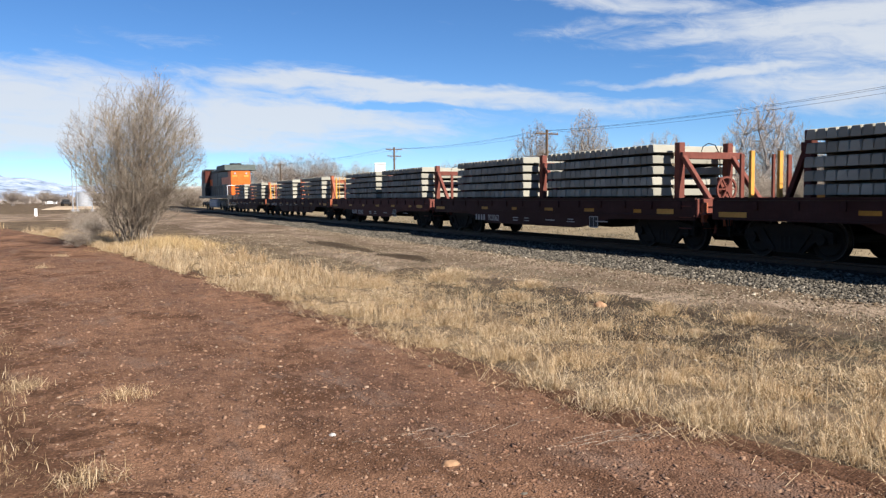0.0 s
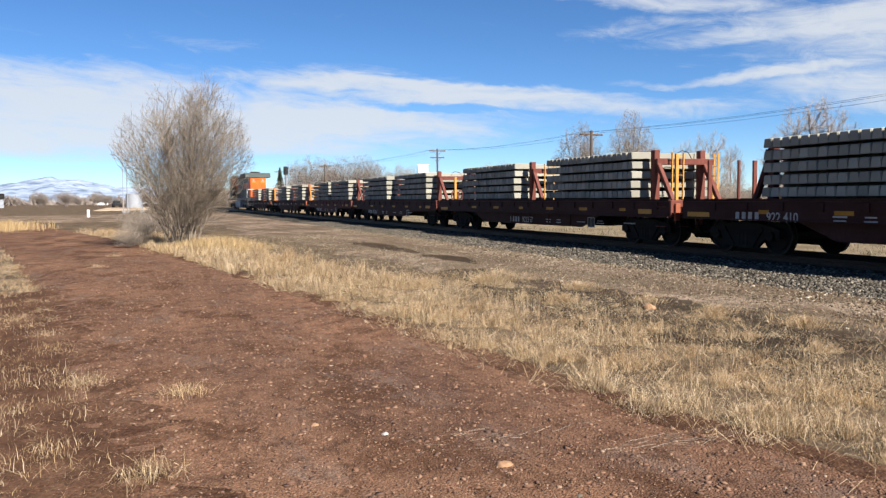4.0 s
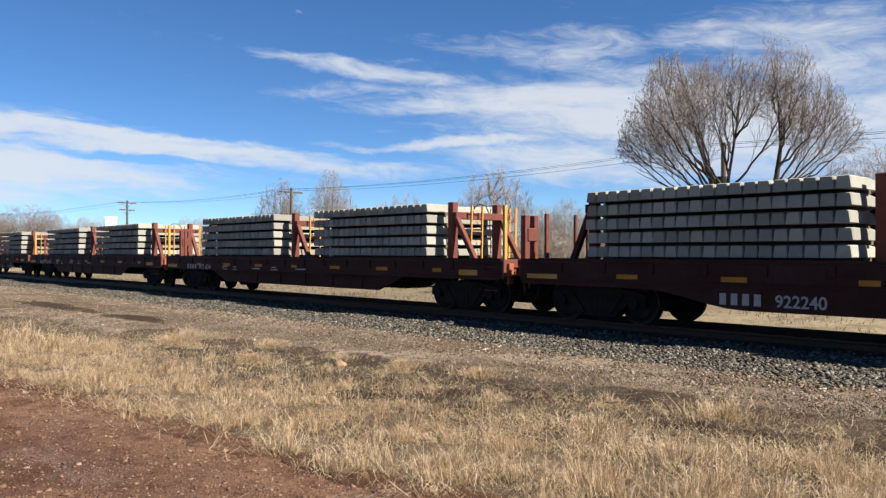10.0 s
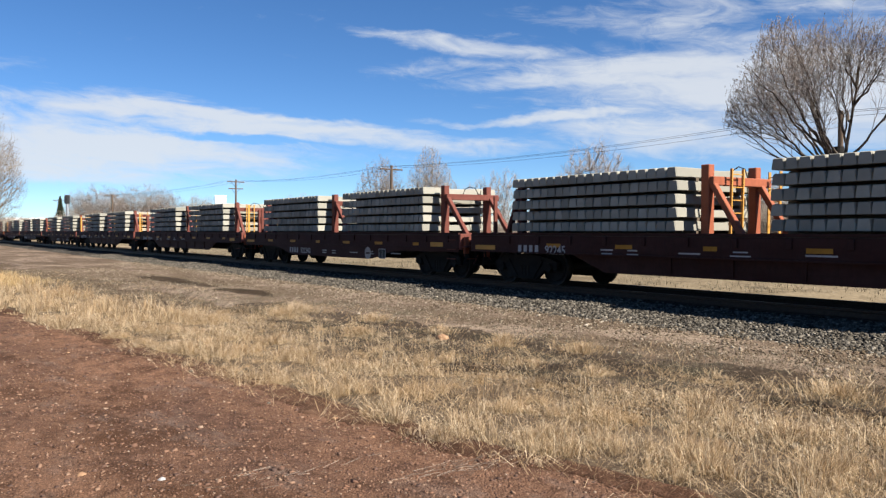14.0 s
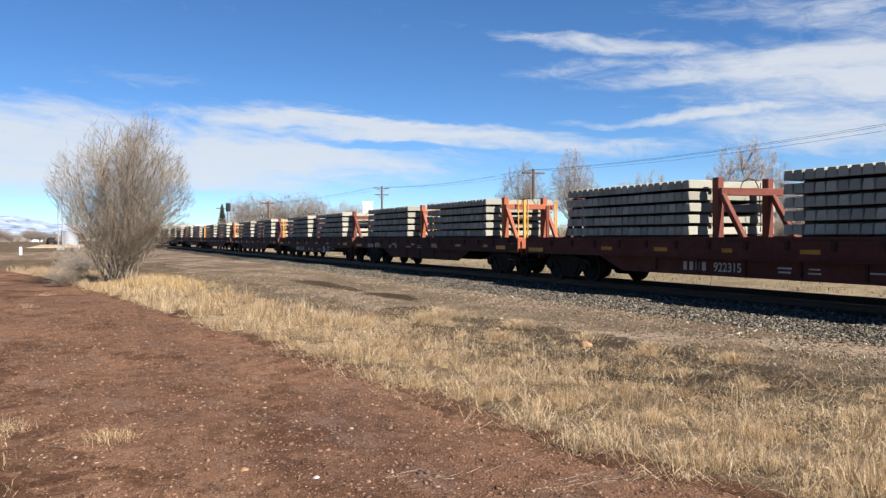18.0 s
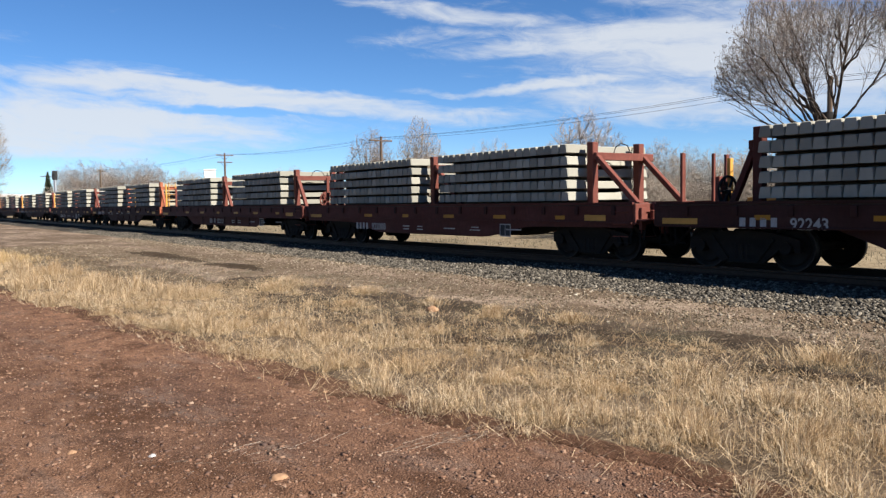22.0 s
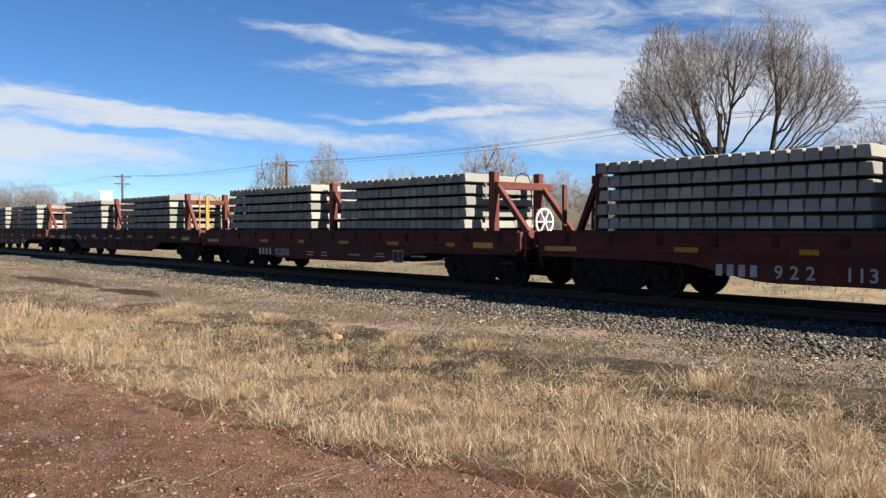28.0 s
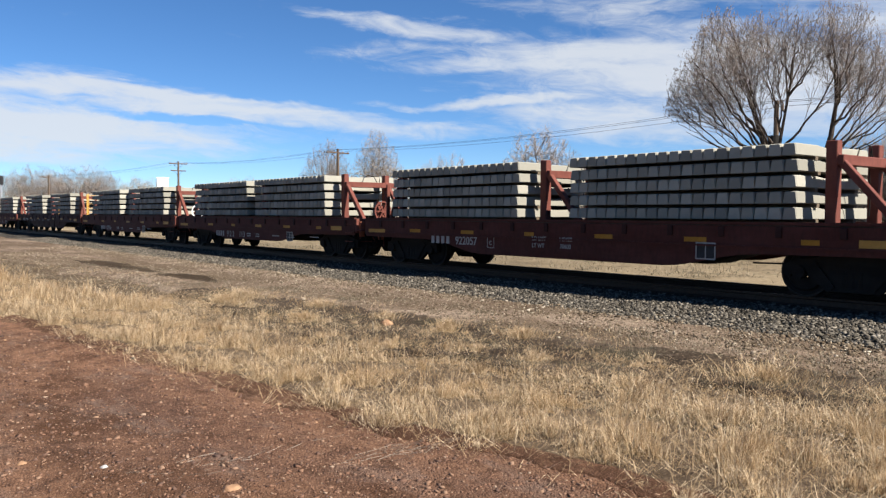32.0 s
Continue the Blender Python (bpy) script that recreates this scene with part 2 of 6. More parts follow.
def soil(name, stops, big, mid, fine, bump=0.5, speck=None, stains=()):
    """Earth by world position: broad patches, medium mottling, grit."""
    m = Mat(name, 0.95, 0, 0.04)
    a = m.noise(big, 5, 0.6, (1, 0.45, 1), True)
    c = m.ramp(a, *stops)
    b = m.noise(mid, 6, 0.7, (1, 1, 1), True)
    c = m.mix(m.ramp(b, (0.38, (0.55, 0.55, 0.55)), (0.5, (0, 0, 0))), c, tuple(0.55 * x for x in stops[0][1]))
    for scale, stretch, lo, hi, tone, amount in stains:
        s = m.noise(scale, 6, 0.68, stretch, True)
        c = m.mix(m.ramp(s, (lo, (0, 0, 0)), (hi, (amount, amount, amount))), c, tone)
    v = m.cells(fine, True)
    c = m.mix(0.55, c, m.ramp(v.outputs["Color"], (0.1, (0.25, 0.23, 0.21)), (0.9, (0.95, 0.9, 0.85))), "SOFT_LIGHT")
    if speck:
        s = m.noise(fine * 0.8, 2, 0.5, (1, 1, 1), True)
        c = m.mix(m.ramp(s, (0.66, (0, 0, 0)), (0.74, (0.7, 0.7, 0.7))), c, speck)
    m.color(c)
    h = m.mix(0.5, m.ramp(v.outputs["Distance"], (0, (1, 1, 1)), (1, (0, 0, 0))), m.ramp(b, (0.2, (0, 0, 0)), (0.8, (1, 1, 1))))
    return m.bump(h, bump, 0.02).m


ROAD_DIRT = soil("red_brown_cinder_dirt", [(0.34, (0.0838, 0.0479, 0.0342)), (0.48, (0.1214, 0.0676, 0.0436)), (0.62, (0.1753, 0.0966, 0.0607))], 0.55, 2.6, 75, 1.0, (0.2566, 0.1796, 0.1283),
                 [(0.9, (1, 0.55, 1), 0.50, 0.60, (0.0479, 0.0240, 0.0137), 0.75), (1.7, (1, 0.4, 1), 0.54, 0.68, (0.1283, 0.0924, 0.0753), 0.7), (7.0, (1, 0.5, 1), 0.52, 0.66, (0.0471, 0.0257, 0.0163), 0.75)])
ROAD_STAIN = soil("dark_red_brown_earth", [(0.30, (0.0455, 0.0237, 0.0146)), (0.50, (0.0728, 0.0391, 0.0246)), (0.68, (0.1274, 0.0755, 0.0482))], 1.2, 4.0, 60, 0.9, (0.2184, 0.1547, 0.1092))
YARD_SAND = soil("pale_sandy_yard", [(0.30, (0.26, 0.20, 0.14)), (0.52, (0.36, 0.28, 0.20)), (0.70, (0.44, 0.36, 0.27))], 0.1, 0.8, 12, 0.3)
VERGE_SOIL = soil("straw_littered_soil", [(0.30, (0.0467, 0.0331, 0.0229)), (0.52, (0.0850, 0.0620, 0.0416)), (0.70, (0.1360, 0.1020, 0.0680))], 0.9, 3.0, 40, 0.6, (0.3825, 0.3230, 0.2210))
FIELD = soil("pale_dry_field", [(0.30, (0.105, 0.082, 0.054)), (0.52, (0.17, 0.135, 0.088)), (0.70, (0.25, 0.20, 0.130))], 0.08, 0.7, 12, 0.4)
GRAVEL = soil("grey_brown_gravel", [(0.30, (0.0944, 0.0676, 0.0494)), (0.50, (0.1632, 0.1213, 0.0902)), (0.68, (0.2255, 0.1740, 0.1331))], 0.6, 3.0, 45, 0.9, (0.3865, 0.3543, 0.3006), [(0.42, (1, 0.4, 1), 0.47, 0.57, (0.0709, 0.0505, 0.0333), 0.8), (5.0, (1, 0.7, 1), 0.52, 0.66, (0.0752, 0.0559, 0.0387), 0.6)])
DARK_EARTH = soil("damp_dark_earth", [(0.30, (0.0211, 0.0149, 0.0099)), (0.50, (0.0360, 0.0254, 0.0167)), (0.68, (0.0558, 0.0403, 0.0273))], 0.8, 4.0, 40, 0.6, (0.1364, 0.1178, 0.0930))
WEEDY = soil("dark_weedy_earth", [(0.30, (0.0225, 0.0165, 0.0120)), (0.50, (0.0390, 0.0285, 0.0203)), (0.68, (0.0660, 0.0495, 0.0360))], 1.1, 5.0, 34, 0.9, (0.2250, 0.1875, 0.1500), [(1.6, (1, 0.7, 1), 0.50, 0.60, (0.0375, 0.0330, 0.0210), 0.6), (9.0, (1, 1, 1), 0.56, 0.66, (0.1425, 0.1125, 0.0810), 0.5)])
BED = soil("grey_ballast_bed", [(0.30, (0.024, 0.021, 0.018)), (0.50, (0.042, 0.037, 0.031)), (0.68, (0.075, 0.067, 0.056))], 0.7, 6.0, 22, 1.0, (0.40, 0.39, 0.36))

_m = Mat("bleached_dry_grass", 0.8, 0, 0.25)
_c = _m.ramp(_m.island(), (0.0, (0.0837, 0.0539, 0.0335)), (0.22, (0.2883, 0.1953, 0.1070)), (0.6, (0.5301, 0.3860, 0.2278)), (1.0, (0.7347, 0.6045, 0.4232)))
_c = _m.mix(_m.ramp(_m.noise(0.7, 4, 0.6, (1, 1, 1), True), (0.42, (0, 0, 0)), (0.68, (0.5, 0.5, 0.5))), _c, (0.40, 0.255, 0.12))
_c = _m.mix(_m.ramp(_m.noise(4.5, 3, 0.6, (1, 1, 0.2), True), (0.52, (0, 0, 0)), (0.68, (0.55, 0.55, 0.55))), _c, (0.24, 0.16, 0.085))
_m.color(_c)
_tr = _m.t.nodes.new("ShaderNodeBsdfTranslucent")
_m.t.links.new(_c, _tr.inputs["Color"])
_ms = _m.t.nodes.new("ShaderNodeMixShader")
_ms.inputs[0].default_value = 0.30
_m.t.links.new(_m.b.outputs[0], _ms.inputs[1])
_m.t.links.new(_tr.outputs[0], _ms.inputs[2])
_m.t.links.new(_ms.outputs[0], _m.t.nodes["Material Output"].inputs["Surface"])
GRASS = _m.m
_m = Mat("golden_tall_grass", 0.85, 0, 0.2)
_m.color(_m.ramp(_m.island(), (0.0, (0.2185, 0.1377, 0.0589)), (0.5, (0.3420, 0.2327, 0.1092)), (1.0, (0.4560, 0.3420, 0.1900))))
GRASS_GOLD = _m.m
_m = Mat("grey_green_weed", 0.9, 0, 0.2)
_m.color(_m.ramp(_m.island(), (0.0, (0.0615, 0.0541, 0.0344)), (0.5, (0.1230, 0.1050, 0.0705)), (1.0, (0.2378, 0.2009, 0.1435))))
WEED = _m.m
_m = Mat("grey_dead_stalk", 0.9, 0, 0.15)
_m.color(_m.ramp(_m.random(), (0.0, (0.0675, 0.0488, 0.0375)), (0.6, (0.1650, 0.1237, 0.0938)), (1.0, (0.3150, 0.2550, 0.2025))))
DEAD_STALK = _m.m
_m = Mat("pale_grit", 0.95, 0, 0.05)
_m.color(_m.ramp(_m.island(), (0.0, (0.0594, 0.0428, 0.0273)), (0.6, (0.1544, 0.1164, 0.0784)), (0.93, (0.2614, 0.2114, 0.1544)), (1.0, (0.4277, 0.3683, 0.2851))))
GRIT = _m.m
_m = Mat("mixed_road_pebble", 0.95, 0, 0.05)
_m.color(_m.ramp(_m.island(), (0.0, (0.0828, 0.0534, 0.0423)), (0.6, (0.1564, 0.0846, 0.0552)), (0.95, (0.2208, 0.1380, 0.0920)), (1.0, (0.2760, 0.2024, 0.1472))))
PEBBLE = _m.m
_m = Mat("tan_sandstone", 0.9)
_m.color(_m.ramp(_m.noise(9, 5), (0.3, (0.19, 0.100, 0.052)), (0.7, (0.31, 0.185, 0.105))))
SANDSTONE = _m.bump(_m.noise(25, 5), 0.5, 0.01).m


def bark(name, lo, hi):
    m = Mat(name, 0.9, 0, 0.15)
    c = m.ramp(m.island(), (0.0, lo), (1.0, hi))
    n = m.noise(9, 4, 0.6, (1, 1, 0.3))
    m.color(m.mix(m.ramp(n, (0.4, (0, 0, 0)), (0.7, (0.4, 0.4, 0.4))), c, tuple(0.6 * x for x in lo)))
    return m.m


BARK = bark("grey_brown_bark", (0.050, 0.038, 0.030), (0.10, 0.080, 0.065))
TWIG = bark("grey_brown_twig", (0.15, 0.12, 0.10), (0.30, 0.25, 0.215))
TREE_TWIG = bark("brown_grey_twig", (0.125, 0.100, 0.085), (0.235, 0.195, 0.168))
BUSH_TWIG = bark("tan_willow_twig", (0.15, 0.118, 0.090), (0.31, 0.25, 0.19))
TWIG_TAN = bark("pale_tan_twig", (0.20, 0.16, 0.125), (0.35, 0.29, 0.235))
# paler and greyer for the poplars: distance haze is put into the colour
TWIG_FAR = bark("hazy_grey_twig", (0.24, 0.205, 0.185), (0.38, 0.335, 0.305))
POLE_WOOD = bark("brown_pole_wood", (0.075, 0.050, 0.035), (0.12, 0.085, 0.06))
PINE = bark("dark_evergreen", (0.035, 0.045, 0.025), (0.075, 0.085, 0.05))

# ---- building helpers ----
MESHES = {}


def part(name, bm, material, parent=None, label=""):
    """Links a bmesh, or a mesh already made, as one mesh object under a thing or a part."""
    if isinstance(bm, bmesh.types.BMesh):
        me = bpy.data.meshes.new(name)
        bm.to_mesh(me)
        bm.free()
    else:
        me = bm
    if not me.materials:
        me.materials.append(material)
    ob = new(name, me)
    if parent:
        ob.parent = parent
    return tagged(ob, label)


def shared(key, make, *args):
    """A mesh made once for a key and used again for every repeat."""
    if key not in MESHES:
        bm = make(*args)
        me = bpy.data.meshes.new(str(key[0] if isinstance(key, tuple) else key))
        bm.to_mesh(me)
        bm.free()
        MESHES[key] = me
    return MESHES[key]


def thing(name, m, label, category, group="", kind=""):
    ob = new(name)
    ob.empty_display_size = 0.2
    ob.matrix_basis = m
    return tagged(ob, label, category, group, kind)


def soften(bm, width):
    if width:
        bmesh.ops.bevel(bm, geom=bm.edges[:], offset=width, segments=1, affect="EDGES", clamp_overlap=True)
    return bm


def add_box(bm, x0, x1, y0, y1, z0, z1):
    vs = [bm.verts.new((x, y, z)) for x in (x0, x1) for y in (y0, y1) for z in (z0, z1)]
    for a, b, c, d in ((0, 1, 3, 2), (4, 6, 7, 5), (0, 4, 5, 1), (2, 3, 7, 6), (0, 2, 6, 4), (1, 5, 7, 3)):
        bm.faces.new([vs[i] for i in (a, b, c, d)])
    return bm


def box(x0, x1, y0, y1, z0, z1, bevel=0.0):
    return soften(add_box(bmesh.new(), x0, x1, y0, y1, z0, z1), bevel)


def add_beam(bm, p, q, w, h, up=(1, 0, 0)):
    """A bar of section w by h from p to q; w lies along up."""
    p, q, u = Vector(p), Vector(q), Vector(up)
    d = (q - p).normalized()
    s = (u - d * u.dot(d)).normalized()
    t = d.cross(s)
    vs = [bm.verts.new(o + s * a * w / 2 + t * b * h / 2) for o in (p, q) for a, b in ((-1, -1), (1, -1), (1, 1), (-1, 1))]
    for f in ((3, 2, 1, 0), (4, 5, 6, 7), (0, 1, 5, 4), (1, 2, 6, 5), (2, 3, 7, 6), (3, 0, 4, 7)):
        bm.faces.new([vs[i] for i in f])
    return bm


def beam(p, q, w, h, up=(1, 0, 0), bevel=0.006):
    return soften(add_beam(bmesh.new(), p, q, w, h, up), bevel)


def add_rod(bm, p, q, r, r2=None, n=8, caps=True):
    p, q = Vector(p), Vector(q)
    r2 = r if r2 is None else r2
    d = (q - p).normalized()
    s = d.orthogonal().normalized()
    t = d.cross(s)
    rings = [[bm.verts.new(o + (s * math.cos(a) + t * math.sin(a)) * rad) for a in [k * 2 * math.pi / n for k in range(n)]] for o, rad in ((p, r), (q, r2))]
    for k in range(n):
        bm.faces.new((rings[0][k], rings[0][(k + 1) % n], rings[1][(k + 1) % n], rings[1][k]))
    if caps:
        bm.faces.new(rings[0][::-1])
        bm.faces.new(rings[1])
    return bm


def rod(p, q, r, r2=None, n=8):
    return add_rod(bmesh.new(), p, q, r, r2, n)


def add_tube_path(bm, pts, r, n=6):
    """One bent tube through the points: the rings at the bends are shared."""
    pts = [Vector(p) for p in pts]
    rings = []
    for k, p in enumerate(pts):
        d = (pts[min(k + 1, len(pts) - 1)] - pts[max(k - 1, 0)]).normalized()
        s = d.cross(Vector((0.13, 0.21, 0.97)) if abs(d.z) < 0.9 else Vector((0.97, 0.13, 0.2))).normalized()
        t = d.cross(s)
        rings.append([bm.verts.new(p + (s * math.cos(a) + t * math.sin(a)) * r) for a in [2 * math.pi * i / n for i in range(n)]])
    for a, b in zip(rings, rings[1:]):
        for i in range(n):
            bm.faces.new((a[i], a[(i + 1) % n], b[(i + 1) % n], b[i]))
    bm.faces.new(rings[0][::-1])
    bm.faces.new(rings[-1])
    return bm


def plate(profile, x0, x1, bevel=0.0):
    """A plate between x0 and x1 with the outline profile, a list of (y, z)."""
    bm = bmesh.new()
    a = [bm.verts.new((x0, y, z)) for y, z in profile]
    b = [bm.verts.new((x1, y, z)) for y, z in profile]
    n = len(profile)
    bm.faces.new(a)
    bm.faces.new(b[::-1])
    for k in range(n):
        bm.faces.new((a[k], b[k], b[(k + 1) % n], a[(k + 1) % n]))
    bmesh.ops.recalc_face_normals(bm, faces=bm.faces[:])
    return soften(bm, bevel)


def revolve(profile, n=24, axis_x=True):
    """A turned solid about the x axis (or z): profile is a closed list of (along, radius)."""
    bm = bmesh.new()
    rings = []
    for k in range(n):
        a = 2 * math.pi * k / n
        rings.append([bm.verts.new((s, r * math.cos(a), r * math.sin(a)) if axis_x else (r * math.cos(a), r * math.sin(a), s)) for s, r in profile])
    m = len(profile)
    for k in range(n):
        for j in range(m):
            bm.faces.new((rings[k][j], rings[k][(j + 1) % m], rings[(k + 1) % n][(j + 1) % m], rings[(k + 1) % n][j]))
    bmesh.ops.recalc_face_normals(bm, faces=bm.faces[:])
    return bm


def fast_mesh(name, verts, faces, material):
    """A mesh from numpy arrays; all faces have the same number of corners."""
    verts, faces = np.asarray(verts, np.float32), np.asarray(faces, np.int32)
    me = bpy.data.meshes.new(name)
    me.vertices.add(len(verts))
    me.vertices.foreach_set("co", verts.ravel())
    n = faces.shape[1]
    me.loops.add(faces.size)
    me.loops.foreach_set("vertex_index", faces.ravel())
    me.polygons.add(len(faces))
    me.polygons.foreach_set("loop_start", np.arange(0, faces.size, n, dtype=np.int32))
    me.update(calc_edges=True)
    me.materials.append(material)
    return me

# ---- the setting: ground, road, track ----
XC, RAIL_Z = 13.9, 0.28               # the track's centre line and the top of its rails
RNG = np.random.default_rng(7)


def road_right(y):
    return np.interp(y, [-12, 3.2, 5.3, 12, 17.2, 32.8, 60, 110], [4.9, 3.8, 3.36, 2.65, 2.0, -0.3, -6.0, -20.0])


def road_left(y):
    return np.interp(y, [-12, 4.8, 7.4, 15.7, 32.8, 60, 110], [-0.6, -0.15, -0.6, -1.6, -4.6, -11.0, -27.0])


def wobble(x, y, scale, seed=0.0):
    """Cheap smooth noise for arrays, about -1 to 1."""
    x, y = np.asarray(x) / scale, np.asarray(y) / scale
    return (np.sin(x * 1.7 + y * 0.9 + seed) + np.sin(x * -1.1 + y * 2.3 + 1.7 * seed) + np.sin(x * 3.1 + y * 2.9 + 2.3 * seed) * 0.6 + np.sin(x * 5.3 - y * 4.1 + seed) * 0.4) / 3.0


def grid_mesh(name, xs, ys, height, material, shift=None, sunk=False):
    X, Y = np.meshgrid(xs, ys)
    if shift is not None:
        X = shift(X, Y)
    Z = height(X, Y)
    if sunk:                           # the long edges run out under the soil
        Z[:, 0] = Z[:, -1] = -0.10
    n, m = len(xs), len(ys)
    idx = np.arange(n * m).reshape(m, n)
    q = np.stack([idx[:-1, :-1], idx[:-1, 1:], idx[1:, 1:], idx[1:, :-1]], -1).reshape(-1, 4)
    me = fast_mesh(name, np.stack([X, Y, Z], -1).reshape(-1, 3), q, material)
    me.polygons.foreach_set("use_smooth", np.ones(len(q), bool))
    return new(name, me)


# one sheet of dry field out to the horizon, finer near the road
gx = np.concatenate([[-4500, -1500, -600, -250, -120, -60, -30, -15], np.arange(-8, 12, 0.25), [12, 18, 25, 40, 70, 120, 250, 600, 1500, 4500]])
gy = np.concatenate([[-2500, -600, -200, -80, -40, -20], np.arange(-10, 30, 0.25), np.arange(30, 70, 1.0), [70, 80, 95, 120, 160, 220, 320, 500, 900, 1800, 4600]])


def ground_z(X, Y):
    near = np.exp(-((X - 3) / 9.0) ** 2) * np.exp(-((Y - 12) / 28.0) ** 2)
    strip = np.clip((X - road_right(Y)) / 0.5, 0, 1) * np.clip((7.0 - X) / 1.2, 0, 1)
    return -0.035 + near * strip * (0.03 + 0.05 * wobble(X, Y, 1.3) + 0.02 * wobble(X, Y, 0.4, 3))


ground = tagged(grid_mesh("ground", gx, gy, ground_z, VERGE_SOIL), "dry straw-littered soil with withered grass", "ground", kind="structure")

# the cinder road: low crown, two worn wheel tracks, ragged edges
ry = np.concatenate([np.arange(-12, 24, 0.12), np.arange(24, 60, 0.5), [62, 66, 72, 80, 90, 110]])
ru = np.linspace(0, 1, 40)


def road_shift(X, Y):
    l, r = road_left(Y), road_right(Y)
    rag = 0.14 * wobble(X * 0 + 3, Y, 0.5) + 0.10 * wobble(X * 0, Y, 0.17, 5)
    return l - 0.15 + rag * (1 - X) + (r - l + 0.3 + rag * X) * X


def road_z(X, Y):
    u = (X - road_left(Y)) / (road_right(Y) - road_left(Y))
    crown = 0.018 * np.sin(np.clip(u, 0, 1) * math.pi) - 0.016 * np.exp(-((u - 0.30) / 0.09) ** 2) - 0.016 * np.exp(-((u - 0.72) / 0.09) ** 2)
    return 0.004 + crown + 0.006 * wobble(X, Y, 0.35) + 0.004 * wobble(X, Y, 0.12, 2) - 0.05 * np.clip(np.abs(u - 0.5) - 0.5, 0, 1)


road = tagged(grid_mesh("road", ru, ry, road_z, ROAD_DIRT, road_shift, True), "red-brown cinder road with worn wheel tracks", "dirt road", kind="structure")

# a strip of darker earth along the foot of the grass, ragged on both sides
ey = np.arange(1.0, 40, 0.08)


def edge_shift(X, Y):
    inner = 0.20 + 0.22 * wobble(Y * 0, Y, 0.8, 1) + 0.12 * wobble(Y * 0, Y, 0.22, 2) + 0.06 * wobble(Y * 0, Y, 0.07, 3)
    return road_right(Y) - np.maximum(inner, 0.02) + (np.maximum(inner, 0.02) + 0.30) * X


edge_earth = tagged(grid_mesh("edge_earth", np.linspace(0, 1, 7), ey, lambda X, Y: np.maximum(road_z(X, Y), -0.03) + 0.003 + 0.004 * np.clip(1 + wobble(X, Y, 0.12, 5), 0, 2) * np.clip((X - road_right(Y) + 0.25) / 0.2, 0, 1), ROAD_STAIN, edge_shift, True),
                    "dark damp earth between the road and the grass", "bare earth", kind="structure")



def left_shift(X, Y):
    w = np.maximum(0.40 + 0.45 * wobble(Y * 0, Y, 1.1, 4) + 0.25 * wobble(Y * 0, Y, 0.25, 6) + 0.08 * wobble(Y * 0, Y, 0.07, 3), 0.02)
    return road_left(Y) - 0.9 + (w + 0.9) * X


tagged(grid_mesh("stained_earth", np.linspace(0, 1, 18), np.arange(3.5, 16, 0.06), lambda X, Y: np.maximum(road_z(X, Y), -0.03) + 0.002 + 0.010 * wobble(X, Y, 0.11, 5), ROAD_STAIN, left_shift, True),
       "dark stained earth along the worn side of the road", "bare earth", kind="structure")

# gravel service strip along the track
sy = np.concatenate([np.arange(-14, 40, 0.3), np.arange(40, 90, 1.5), np.arange(90, 420, 10)])


def strip_edge(Y):
    return np.interp(Y, [4, 14, 40], [7.3, 6.2, 4.6]) + 0.7 * wobble(Y * 0, Y, 3.0) + 0.35 * wobble(Y * 0, Y, 0.8, 4)


def lie_z(X, Y):
    """The height on which plants stand: the soil of the verge, or the strips that lie on it."""
    weedy = np.clip((X - weed_in(Y)) / 0.25, 0, 1) * (Y > 1.2) * (Y < 16.5)
    return np.maximum(np.where(X > strip_edge(Y), 0.02, ground_z(X, Y)), -0.035 + 0.065 * weedy)


def weed_in(Y):
    return np.interp(Y, [1, 4, 6, 8, 11, 14, 17], [7.2, 6.7, 5.6, 5.0, 4.9, 5.6, 6.0]) + 0.30 * wobble(Y * 0, Y, 0.9, 2) + 0.16 * wobble(Y * 0, Y, 0.23, 6)


def weed_shift(X, Y):
    out = np.interp(Y, [1, 6, 11, 17], [8.35, 8.15, 7.5, 6.8]) + 0.30 * wobble(Y * 0, Y, 1.0, 5) + 0.18 * wobble(Y * 0, Y, 0.21, 1)
    return weed_in(Y) + (np.maximum(out - weed_in(Y), 0.1)) * X


def strip_shift(X, Y):
    edge = strip_edge(Y)
    return edge + (10.35 + 0.15 * wobble(Y * 0, Y, 0.7, 8) - edge) * X


shoulder = tagged(grid_mesh("gravel_strip", np.concatenate([[0, 0.02], np.linspace(0.08, 0.95, 14), [1.0]]), sy, lambda X, Y: 0.02 + 0.02 * np.clip((X - 9.0) / 1.8, 0, 1) + 0.012 * wobble(X, Y, 0.5), GRAVEL, strip_shift, True),
                  "compacted grey-brown gravel beside the track", "gravel", kind="structure")


tagged(grid_mesh("weedy_earth", np.linspace(0, 1, 16), np.arange(1.2, 16.5, 0.07), lambda X, Y: 0.036 + 0.012 * wobble(X, Y, 0.16, 3) + 0.008 * wobble(X, Y, 0.4, 7), WEEDY, weed_shift, True),
       "dark earth with low weeds between the grass and the gravel", "bare earth", kind="structure")


# the ballast bed, shoulders sloping away on both sides
def bed_z(X, Y):
    d = np.abs(X - XC)
    return np.interp(d, [0, 1.5, 2.7, 3.7, 4.4], [0.105, 0.10, 0.045, 0.015, -0.10]) + 0.012 * wobble(X, Y, 0.3)


